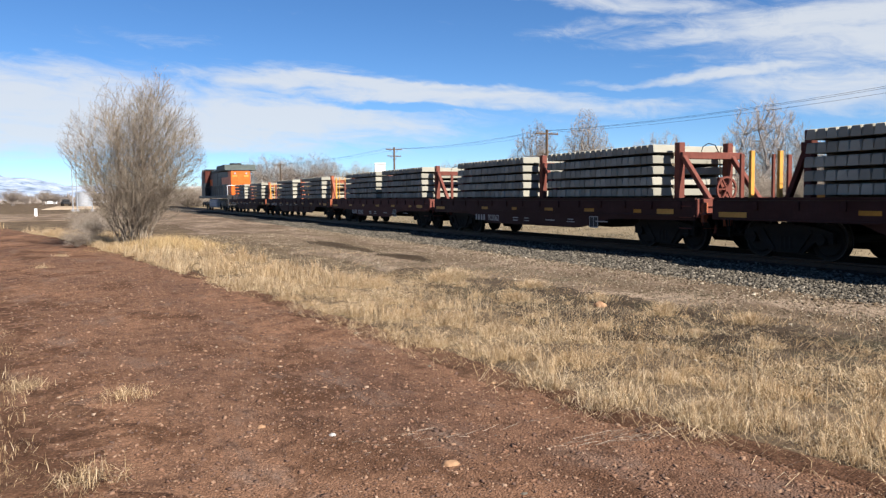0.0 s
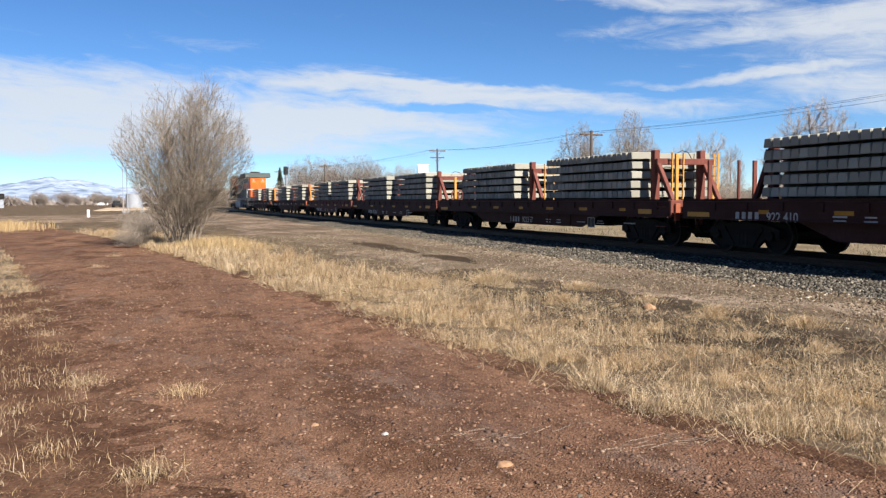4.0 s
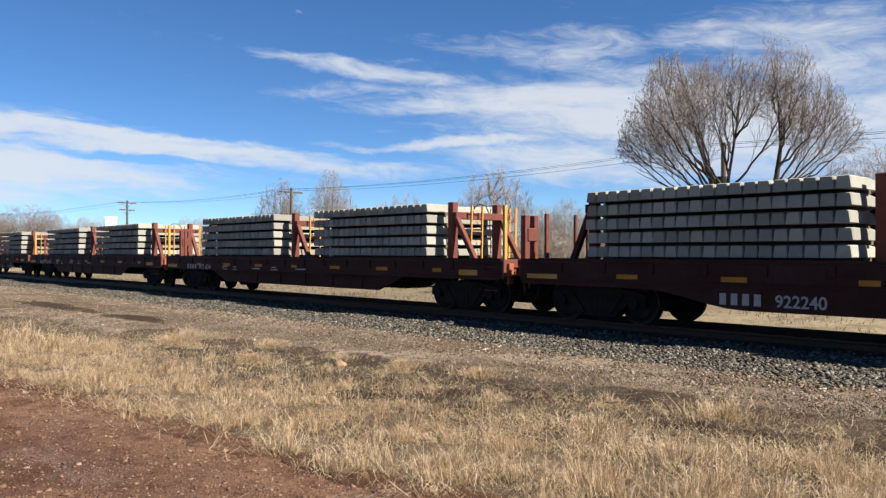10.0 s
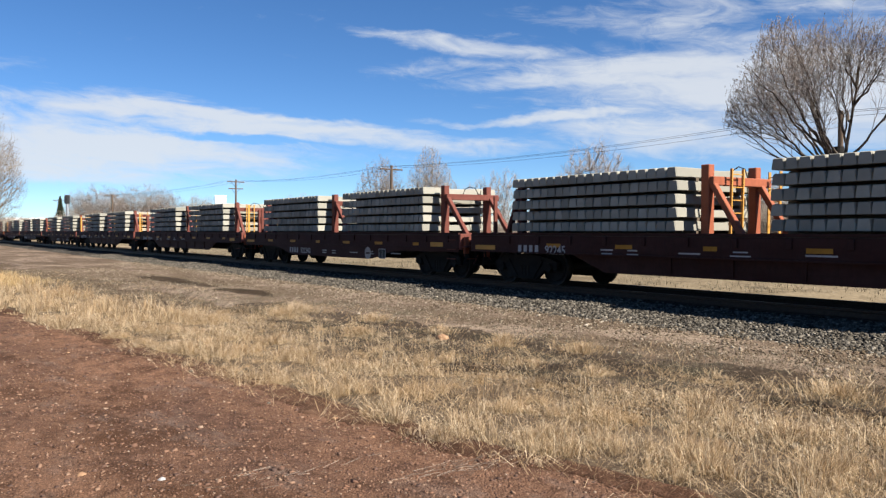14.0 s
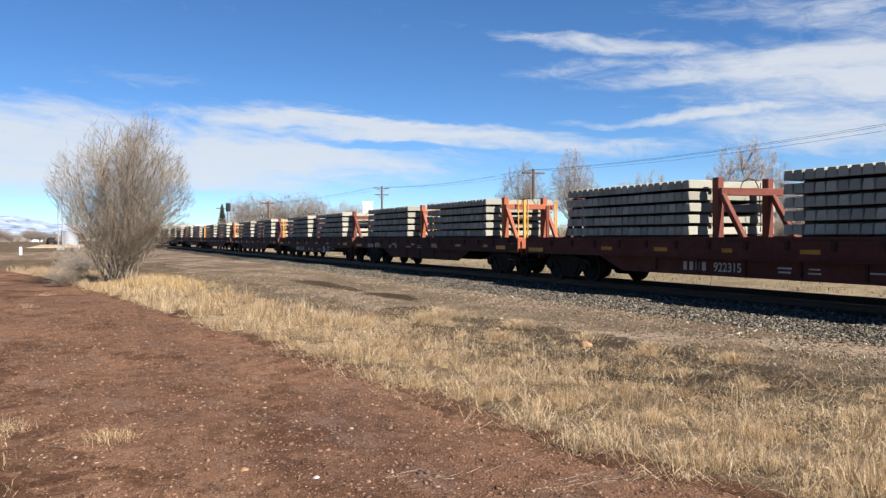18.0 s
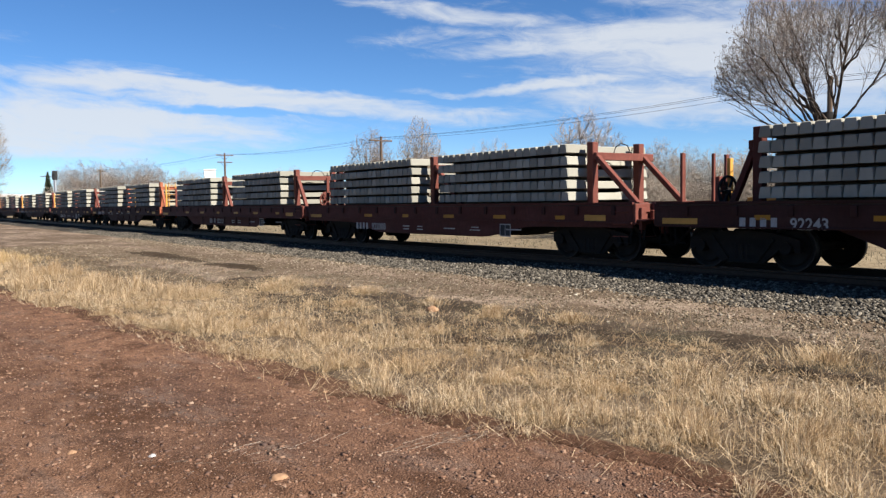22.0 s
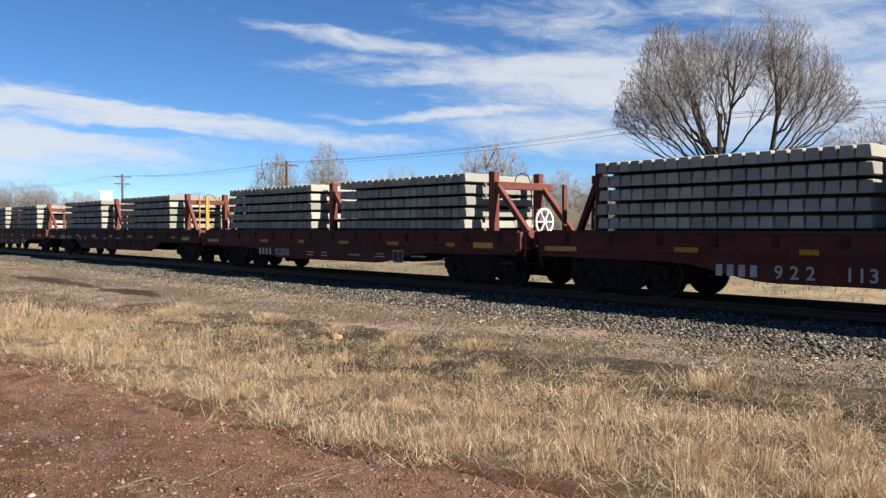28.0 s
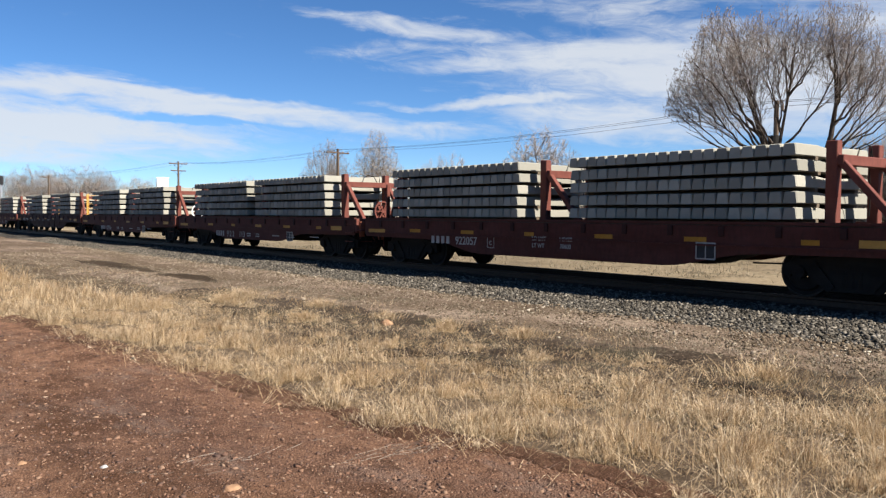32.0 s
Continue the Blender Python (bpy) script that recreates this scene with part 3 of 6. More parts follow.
by = np.concatenate([np.arange(-40, 50, 0.5), np.arange(50, 430, 6)])
ballast = tagged(grid_mesh("ballast_bed", XC + np.linspace(-4.4, 4.4, 40), by, bed_z, BED), "grey crushed-stone track bed", "track bed", kind="structure")
far_side = tagged(grid_mesh("field_beyond_track", np.array([17.2, 19, 22, 27, 35, 50, 90, 200]), np.array([-60, -30, -10, 0, 10, 20, 30, 45, 65, 90, 130, 180, 260, 430]),
                            lambda X, Y: -0.02 + 0.25 * np.clip((X - 19) / 14, 0, 1) + 0.06 * wobble(X, Y, 3.0), FIELD), "pale dry grass field beyond the track", "field", kind="structure")


def rail_profile():
    half = [(0.0365, 0.172), (0.0365, 0.135), (0.009, 0.118), (0.009, 0.032), (0.070, 0.014), (0.070, 0.0)]
    return [(x, z) for x, z in half] + [(-x, z) for x, z in reversed(half)]


track = tagged(new("railway_track"), "single railway track with rusty rails", "railway track", kind="structure")
for side in (-0.7535, 0.7535):
    bm = bmesh.new()
    prof = rail_profile()
    a, b = ([bm.verts.new((XC + side + x, y, RAIL_Z - 0.172 + z)) for x, z in prof] for y in (-60.0, 430.0))
    for k in range(len(prof)):
        bm.faces.new((a[k], a[(k + 1) % len(prof)], b[(k + 1) % len(prof)], b[k]))
    part("rail", bm, RAIL_RUST, track)

# ---- ballast stones, pebbles, grass ----
CUBE = np.array([(x, y, z) for x in (-1, 1) for y in (-1, 1) for z in (-1, 1)], float)
CUBE_F = np.array([(0, 1, 3, 2), (4, 6, 7, 5), (0, 4, 5, 1), (2, 3, 7, 6), (0, 2, 6, 4), (1, 5, 7, 3)])


def stones(name, pos, size, material, flat=0.7):
    """Many angular stones in one mesh: jittered blocks turned at random."""
    n = len(pos)
    v = CUBE[None] * (1 + RNG.uniform(-0.62, 0.30, (n, 8, 3)))
    v *= np.stack([RNG.uniform(0.7, 1.2, n), RNG.uniform(0.6, 1.0, n), RNG.uniform(0.5, 0.9, n) * flat], -1)[:, None]
    a, b = RNG.uniform(0, 2 * math.pi, n), RNG.uniform(-1.0, 1.0, n)
    ca, sa, cb, sb = np.cos(a), np.sin(a), np.cos(b), np.sin(b)
    y, z = v[..., 1] * cb[:, None] - v[..., 2] * sb[:, None], v[..., 1] * sb[:, None] + v[..., 2] * cb[:, None]
    x = v[..., 0]
    v = np.stack([x * ca[:, None] - y * sa[:, None], x * sa[:, None] + y * ca[:, None], z], -1) * (np.asarray(size)[:, None, None] / 2) + pos[:, None]
    f = (CUBE_F[None] + 8 * np.arange(n)[:, None, None]).reshape(-1, 4)
    return new(name, fast_mesh(name, v.reshape(-1, 3), f, material))


# track stones on the near shoulder
n = 74000
y = 2.0 + 52 * RNG.random(n) ** 1.45
x = XC - 1.35 - RNG.beta(1.15, 1.25, n) * 2.75
tagged(stones("ballast_stone", np.stack([x, y, bed_z(x, y) + RNG.uniform(0.004, 0.034, n)], -1), RNG.uniform(0.025, 0.062, n), STONE_GREY, 0.8), "angular grey ballast stones on the track shoulder", "ballast", kind="stuff")
n = 6000
y, x = 1.0 + 40 * RNG.random(n) ** 1.2, XC + RNG.uniform(-1.3, 1.3, n)
tagged(stones("ballast_stone_between_rails", np.stack([x, y, bed_z(x, y) + 0.008], -1), RNG.uniform(0.035, 0.075, n), STONE_GREY), "grey ballast stones between the rails", "ballast", kind="stuff")
# loose gravel on the service strip
n = 30000
y = 1.0 + 40 * RNG.random(n) ** 1.5
x = 10.6 - np.abs(RNG.normal(0, 1.7, n))
tagged(stones("loose_gravel", np.stack([x, y, 0.024 + 0.02 * np.clip((x - 9.0) / 1.8, 0, 1)], -1), (RNG.gamma(2.2, 0.0085, n) + 0.008) * np.clip((x - 6.6) / 3.4, 0.4, 1), GRIT, 0.6), "loose tan-grey gravel scattered beside the track", "gravel", kind="stuff")
# fine grit between the grass and the gravel
n = 30000
y = 2.0 + 34 * RNG.random(n) ** 1.5
x = RNG.uniform(0, 1, n) * 4.6 + np.interp(y, [2, 14, 36], [5.4, 4.6, 3.0])
tagged(stones("grit", np.stack([x, y, 0.026 + 0 * x], -1), RNG.gamma(2.0, 0.005, n) + 0.006 + 0.0003 * y, GRIT, 0.6), "fine pale grit scattered over brown soil", "grit", kind="stuff")
# pebbles on the road
n = 36000
y = 2.2 + 22 * RNG.random(n) ** 1.8
u = RNG.random(n)
x = road_left(y) + (road_right(y) - road_left(y)) * u
tagged(stones("road_pebble", np.stack([x, y, road_z(x, y) + 0.001], -1), RNG.gamma(1.6, 0.0055, n) + 0.005, PEBBLE, 0.6), "small mixed pebbles on the cinder road", "pebbles", kind="stuff")


def rock(name, x, y, z, sx, sy, sz, material, label, seed):
    bm = bmesh.new()
    bmesh.ops.create_icosphere(bm, subdivisions=3, radius=1)
    for v in bm.verts:
        k = 1 + 0.22 * noise.noise(v.co * 1.6 + Vector((seed, 0, 0))) + 0.07 * noise.noise(v.co * 5 + Vector((0, seed, 0)))
        v.co = Vector((v.co.x * sx * k, v.co.y * sy * k, max(v.co.z, -0.4) * sz * k))
    ob = part(name, bm, material)
    for f in ob.data.polygons:
        f.use_smooth = True
    ob.location = (x, y, z)
    return tagged(ob, label, "rock", "loose rocks")


rock("rock", 6.54, 9.44, 0.045, 0.095, 0.085, 0.062, SANDSTONE, "rounded tan sandstone rock lying in short grass", 1)
rock("rock", 1.91, 4.27, 0.012, 0.058, 0.05, 0.035, SANDSTONE, "flat yellow-tan stone pressed into the cinder road", 2)
rock("rock", 1.44, 5.14, 0.012, 0.028, 0.024, 0.022, WHITE_STENCIL, "small whitish stone on the cinder road", 3)
rock("rock", 1.05, 5.55, 0.012, 0.030, 0.024, 0.020, SANDSTONE, "small reddish stone on the cinder road", 4)
for k in range(16):
    yy = 3.4 + 9 * RNG.random()
    xx = road_left(yy) + (road_right(yy) - road_left(yy)) * RNG.uniform(0.35, 0.97)
    s = RNG.uniform(0.010, 0.024)
    rock("rock", float(xx), float(yy), 0.012, s, s * 0.8, s * 0.6, (SANDSTONE, PEBBLE, STONE_GREY)[k % 3], "small loose stone on the cinder road", 10 + k)


def blades(name, px, py, pz, height, width, lean, material, way=None):
    """Grass blades as bent tapered strips, joined into one mesh."""
    n = len(px)
    a = RNG.uniform(0, 2 * math.pi, n)
    la = RNG.uniform(0, 2 * math.pi, n) if way is None else way + RNG.normal(0, 0.7, n)
    lx, ly = np.cos(la) * lean * height, np.sin(la) * lean * height
    wx, wy = np.cos(a) * width / 2, np.sin(a) * width / 2
    b = np.stack([px, py, pz], -1)
    s = np.stack([wx, wy, 0 * wx], -1)
    mid = b + np.stack([lx * 0.35, ly * 0.35, height * 0.58], -1)
    tip = b + np.stack([lx, ly, height * np.clip(1 - 0.35 * lean ** 2, 0.25, 1)], -1)
    v = np.stack([b - s, b + s, mid + s * 0.75, mid - s * 0.75, tip], 1)
    k = 5 * np.arange(n)[:, None]
    f = np.stack([k + [0, 1, 2], k + [0, 2, 3], k + [3, 2, 4]], 1).reshape(-1, 3)
    return new(name, fast_mesh(name, v.reshape(-1, 3), f, material))


def tuft_blades(name, t, material):
    return blades(name, *t[:6], material, t[6])


def tufts(n_tufts, per, y0, y1, power, edge_fn, span, hmin, hmax, width, spread, lean, keep=None):
    y = y0 + (y1 - y0) * RNG.random(n_tufts) ** power
    x = edge_fn(y) + span(RNG.random(n_tufts), y)
    if keep is not None:
        k = keep(x, y) > RNG.random(n_tufts)
        x, y = x[k], y[k]
    m = len(x)
    h = RNG.uniform(hmin, hmax, m) * (1 + 0.35 * wobble(x, y, 0.9, 1))
    sp = spread * RNG.uniform(0.6, 1.4, m)
    rx, ry_ = RNG.normal(0, 1, (m, per)) * sp[:, None], RNG.normal(0, 1, (m, per)) * sp[:, None]
    X, Y = (x[:, None] + rx).ravel(), (y[:, None] + ry_).ravel()
    H = (h[:, None] * RNG.uniform(0.45, 1.15, (m, per))).ravel()
    return X, Y, lie_z(X, Y) - 0.006, H, RNG.uniform(0.6, 1.3, X.size) * width, np.abs(RNG.normal(0, lean, X.size)), np.arctan2(ry_, rx).ravel()


def clump(x, y):
    """Where the bunches crowd together: 0 in the bare lanes, 1 in the thick of a clump."""
    return np.clip(0.40 + 2.1 * wobble(x, y, 0.36, 3) + 0.5 * wobble(x, y, 0.12, 8), 0.0, 1)


def verge_keep(x, y):
    """How likely a bunch stands at a place: a dense strip by the road, loose patches behind it, bare lanes between."""
    u = x - road_right(y)
    start = np.clip((u + 0.10 - 0.15 * wobble(y * 0, y, 0.45, 7)) / 0.12, 0, 1)
    dense = 1 - np.clip((u - np.interp(y, [2, 4, 6, 8, 11, 14], [2.5, 2.2, 2.1, 1.65, 1.6, 2.2]) - 0.35 * wobble(y * 0, y, 1.1, 2)) / 0.5, 0, 1)
    patch = np.clip(2.2 * wobble(x, y, 0.42, 6) - 0.25, 0, 1)
    lanes = clump(x, y)
    return start * np.clip(dense * lanes + 0.55 * patch * (u < 3.9) * (1 - dense), 0, 1)


def bunches(name, n, per, y0, y1, power, reach, hmin, hmax, width, base, lean, keep=None):
    """Bunch grass: every blade of a bunch springs from its foot and bends outwards, the middle ones upright."""
    y = y0 + (y1 - y0) * RNG.random(n) ** power
    x = road_right(y) + reach(RNG.random(n), y)
    if keep is not None:
        k = keep(x, y) > RNG.random(n)
        x, y = x[k], y[k]
    m = len(x)
    size = RNG.gamma(5.0, 0.2, m) * (0.62 + 0.62 * clump(x, y)) * (1 + 0.3 * wobble(x, y, 0.8, 1))
    a = RNG.uniform(0, 2 * math.pi, (m, per))
    turn = a + RNG.normal(0, 1.6, (m, per))
    r = np.abs(RNG.normal(0, 1, (m, per)))
    sp = (base * (0.5 + 0.5 * size))[:, None]
    lie, lie_way = np.abs(RNG.normal(0, 0.22, m))[:, None], RNG.uniform(0, 2 * math.pi, m)[:, None]
    X, Y = x[:, None] + r * np.cos(a) * sp, y[:, None] + r * np.sin(a) * sp
    ln = lean * (0.12 + 0.5 * r) * RNG.uniform(0.6, 1.4, (m, per))
    lx, ly = np.cos(turn) * ln + lie * np.cos(lie_way), np.sin(turn) * ln + lie * np.sin(lie_way)
    H = RNG.uniform(hmin, hmax, m)[:, None] * np.clip(size, 0.45, 1.7)[:, None] * RNG.uniform(0.4, 1.1, (m, per))
    X, Y = X.ravel(), Y.ravel()
    return blades(name, X, Y, lie_z(X, Y) - 0.008, H.ravel(), RNG.uniform(0.6, 1.3, X.size) * width, np.hypot(lx, ly).ravel(), GRASS, np.arctan2(ly, lx).ravel())


tagged(bunches("verge_grass", 3200, 95, 1.6, 15, 1.2, lambda u, y: -0.1 + 4.4 * u ** 1.15, 0.06, 0.165, 0.0042, 0.062, 1.35, verge_keep),
       "bleached dry bunch grass along the road verge", "dry grass", kind="stuff")
tagged(bunches("verge_grass_further_on", 1700, 60, 14, 46, 1.25, lambda u, y: -0.1 + (2.0 + 0.03 * y) * u ** 1.2, 0.14, 0.30, 0.007, 0.06, 0.9, lambda x, y: np.clip(0.7 + 1.2 * wobble(x, y, 0.7, 3), 0.05, 1)),
       "bleached dry grass on the verge further down the road", "dry grass", kind="stuff")
# short broken stubble over the soil
tagged(tuft_blades("grass_stubble", tufts(3000, 9, 1.7, 15, 1.2, road_right, lambda u, y: 0.0 + 3.6 * u, 0.02, 0.07, 0.0035, 0.06, 1.0, lambda x, y: 0.25 + clump(x, y)), GRASS),
       "short broken grass stubble over dark soil", "dry grass", kind="stuff")
# upright stalks standing out of the verge
tagged(tuft_blades("grass_stalk", tufts(520, 5, 2, 18, 1.2, road_right, lambda u, y: 0.15 + 2.6 * u, 0.22, 0.38, 0.0032, 0.05, 0.35), GRASS),
       "thin pale seed stalks above the verge grass", "dry grass", kind="stuff")
# lodged straw, flat on the soil
X, Y, Z, H, Wd, L, _ = tufts(1500, 8, 1.8, 16, 1.2, road_right, lambda u, y: -0.2 + 4.0 * u, 0.08, 0.20, 0.0035, 0.10, 1.0)
tagged(blades("lodged_straw", X, Y, np.maximum(Z, 0.008), H, Wd, np.abs(L) + 1.6, GRASS), "flattened straw lying on the soil", "straw", kind="stuff")
# low grey-green weeds between the grass and the gravel
tagged(tuft_blades("low_weed", tufts(3600, 12, 3, 30, 1.3, lambda y: np.interp(y, [3, 30], [5.2, 3.0]), lambda u, y: 4.4 * u ** 1.2, 0.025, 0.07, 0.0055, 0.06, 1.0, lambda x, y: np.clip(0.5 + 1.4 * wobble(x, y, 1.1, 9), 0, 1)), WEED),
       "low grey-green weeds among the gravel", "weeds", kind="stuff")
# thin straw over the strip between grass and gravel, and the scrub of the field behind the track
X, Y, Z, H, Wd, L, _ = tufts(1500, 6, 3, 34, 1.3, road_right, lambda u, y: 1.4 + 4.2 * u, 0.06, 0.16, 0.005, 0.10, 1.0, lambda x, y: np.clip(0.35 + 1.5 * wobble(x, y, 0.9, 4), 0, 1))
tagged(blades("sparse_straw", X, Y, 0 * X + 0.01, H, Wd, np.abs(L) + 0.5, GRASS), "sparse straw on brown soil beside the gravel", "straw", kind="stuff")
m = 46000
Y = RNG.uniform(-8, 70, m)
X = 18.0 + 16 * RNG.random(m) ** 1.3
k = RNG.random(m) < np.clip(0.5 + 1.2 * wobble(X, Y, 1.6, 5), 0.02, 1)
X, Y = X[k], Y[k]
tagged(blades("field_scrub", X, Y, -0.03 + 0.25 * np.clip((X - 19) / 14, 0, 1), RNG.uniform(0.05, 0.20, len(X)), RNG.uniform(0.008, 0.018, len(X)), np.abs(RNG.normal(0, 1.1, len(X))), WEED), "low grey-tan scrub in the field beyond the track", "dry scrub", kind="stuff")
# tufts standing alone near the gravel
for k, (bx, by_, r) in enumerate(((7.35, 4.05, 0.62), (6.35, 2.75, 0.60), (6.1, 4.65, 0.55), (7.3, 7.4, 0.36), (6.5, 14.2, 0.85), (5.9, 13.6, 0.6), (6.9, 12.0, 0.40), (5.9, 10.7, 0.30), (6.9, 10.0, 0.30), (7.1, 8.7, 0.24), (7.7, 2.2, 0.5), (5.6, 3.5, 0.5))):
    m = int(420 + 900 * r)
    aa, rr = RNG.uniform(0, 2 * math.pi, m), np.abs(RNG.normal(0, 0.5, m))
    lump = 1 + 0.35 * np.sin(3 * aa + k) + 0.2 * np.sin(5 * aa + 2 * k)
    X, Y = bx + rr * r * lump * np.cos(aa), by_ + 1.3 * rr * r * lump * np.sin(aa)
    ob = blades("grass_tuft", X, Y, lie_z(X, Y) - 0.006, RNG.uniform(0.06, 0.24, m) * (0.65 + 0.5 * r), RNG.uniform(0.0035, 0.006, m), 0.25 + 1.0 * rr + np.abs(RNG.normal(0, 0.35, m)), GRASS, aa + RNG.normal(0, 0.8, m))
    tagged(ob, "tuft of bleached dry grass standing alone", "dry grass", "grass tufts", "stuff")
# the other side of the road, and tufts on its crown
tagged(tuft_blades("thin_verge_grass", tufts(1500, 20, 3.2, 34, 1.3, road_left, lambda u, y: 0.12 - 2.6 * u, 0.04, 0.10, 0.0045, 0.09, 1.3), GRASS),
       "thin dry grass on the far verge of the road", "dry grass", kind="stuff")
m = 420
cy = 4.6 + 24 * RNG.random(m) ** 1.4
cx = road_left(cy) - 0.05 - 1.6 * RNG.random(m) ** 1.3
k = RNG.random(m) < np.clip(0.5 + 1.6 * wobble(cx, cy, 0.5, 4), 0, 1)
cx, cy = cx[k], cy[k]
X, Y = np.repeat(cx, 44) + RNG.normal(0, 0.095, 44 * len(cx)), np.repeat(cy, 44) + RNG.normal(0, 0.12, 44 * len(cx))
tagged(blades("straw_tufts", X, Y, 0 * X - 0.03, RNG.uniform(0.03, 0.14, len(X)), RNG.uniform(0.003, 0.005, len(X)), np.abs(RNG.normal(0, 1.3, len(X))), GRASS), "pale straw tufts along the worn side of the road", "dry grass", kind="stuff")
for bx, by_ in ((-0.05, 4.9), (-0.55, 7.6), (0.25, 6.9), (-1.0, 21.0), (-0.7, 25.0)):
    m = 260
    X, Y = bx + RNG.normal(0, 0.09, m), by_ + RNG.normal(0, 0.10, m)
    tagged(blades("road_tuft", X, Y, 0 * X + 0.0, RNG.uniform(0.05, 0.15, m), RNG.uniform(0.002, 0.004, m), np.abs(RNG.normal(0, 1.5, m)), GRASS), "sprawling dry tuft at the road's edge", "dry grass", "road tufts")
# golden grass under the willow, straw bits on the road
m = 5000
X, Y = RNG.normal(2.3, 1.0, m), RNG.normal(27.4, 1.3, m)
tagged(blades("golden_grass", X, Y, 0 * X - 0.03, RNG.uniform(0.2, 0.62, m) * np.exp(-((X - 2.3) / 1.9) ** 2) * np.exp(-((Y - 27.6) / 2.6) ** 2), RNG.uniform(0.006, 0.012, m), np.abs(RNG.normal(0, 0.45, m)), GRASS_GOLD), "tall golden grass round the foot of the willow", "tall grass", kind="stuff")
m = 5000
X, Y = RNG.normal(-8.8, 1.5, m), RNG.normal(52, 3.0, m)
tagged(blades("golden_grass_by_road", X, Y, 0 * X - 0.03, RNG.uniform(0.3, 0.7, m), RNG.uniform(0.012, 0.025, m), np.abs(RNG.normal(0, 0.35, m)), GRASS_GOLD), "golden grass beside the road", "tall grass", kind="stuff")
for bx, by_, ax, count in ((1.72, 4.85, 0.10, 60), (3.22, 4.32, 0.15, 70), (2.35, 4.75, 0.30, 18)):
    pile = thing("straw_heap", pose(bx, by_, 0.016), "flattened dry stalks lying on the road", "straw", "straw on the road")
    for k in range(count):
        a = ax + RNG.normal(0, 0.30)
        cx, cy, l = RNG.normal(0, 0.22), RNG.normal(0, 0.10), RNG.uniform(0.02, 0.10)
        part("stalk", rod((cx - l * math.cos(a), cy - l * math.sin(a), RNG.uniform(0, 0.008)), (cx + l * math.cos(a), cy + l * math.sin(a), RNG.uniform(0, 0.014)), 0.0011, None, 4), DEAD_STALK, pile)
# bare dark earth on the gravel strip
for k, (cx, cy, hx, hy) in enumerate(((7.45, 25.6, 0.50, 3.6), (7.6, 19.8, 0.42, 1.7))):
    a = np.linspace(0, 2 * math.pi, 48, endpoint=False)
    rr = 1 + 0.18 * np.sin(3 * a + k) + 0.10 * np.sin(7 * a + 2 * k) + 0.05 * np.sin(13 * a)
    ring = np.stack([cx + hx * rr * np.cos(a), cy + hy * rr * np.sin(a), 0 * a + 0.024], -1)
    low = ring * [1, 1, 0] + [0, 0, -0.03] + (ring - [cx, cy, 0]) * [0.06, 0.06, 0]
    vs = np.concatenate([ring, low, [[cx, cy, 0.052]]])
    bm = bmesh.new()
    bv = [bm.verts.new(p) for p in vs]
    for i in range(48):
        bm.faces.new((bv[i], bv[(i + 1) % 48], bv[96]))
        bm.faces.new((bv[48 + i], bv[48 + (i + 1) % 48], bv[(i + 1) % 48], bv[i]))
    tagged(part("earth_patch", bm, DARK_EARTH), "patch of bare dark brown earth on gravel", "bare earth", "earth patches", "structure")

# ---- the train ----
TRAVEL = [(0.0, 0.0), (2.5, 12.24), (4.5, 22.28), (6.5, 32.55), (8.5, 42.81), (10.5, 53.4), (12.5, 64.0), (15.5, 79.34), (17.5, 89.75), (19.5, 100.35),
          (21.5, 111.28), (23.5, 122.14), (25.5, 133.13), (27.5, 144.25), (30.0, 158.29), (32.0, 169.68)]
MOVERS, WHEELSETS = [], []
DECK = 1.21                            # deck top over the rail
WHEEL_R = 0.42


def tie_mesh():
    """A prestressed concrete tie: trapezoid section, deeper at the rail seats, waisted in the middle, with clip shoulders."""
    bm = bmesh.new()
    rows = []
    for x, w0, w1, h in ((-1.295, 0.116, 0.092, 0.186), (-1.265, 0.1235, 0.103, 0.198), (-0.55, 0.122, 0.102, 0.196), (-0.30, 0.112, 0.092, 0.172), (0.30, 0.112, 0.092, 0.172),
                         (0.55, 0.122, 0.102, 0.196), (1.265, 0.1235, 0.103, 0.198), (1.295, 0.116, 0.092, 0.186)):
        rows.append([bm.verts.new(p) for p in ((x, -w0, 0.012), (x, -w0 + 0.014, 0), (x, w0 - 0.014, 0), (x, w0, 0.012), (x, w1, h - 0.014), (x, w1 - 0.016, h), (x, -w1 + 0.016, h), (x, -w1, h - 0.014))])
    for a, b in zip(rows, rows[1:]):
        for k in range(8):
            bm.faces.new((a[k], a[(k + 1) % 8], b[(k + 1) % 8], b[k]))
    bm.faces.new(rows[0])
    bm.faces.new(rows[-1][::-1])
    bmesh.ops.recalc_face_normals(bm, faces=bm.faces[:])
    return bm


TIE_PITCH, LAYER = 0.2475, 0.262


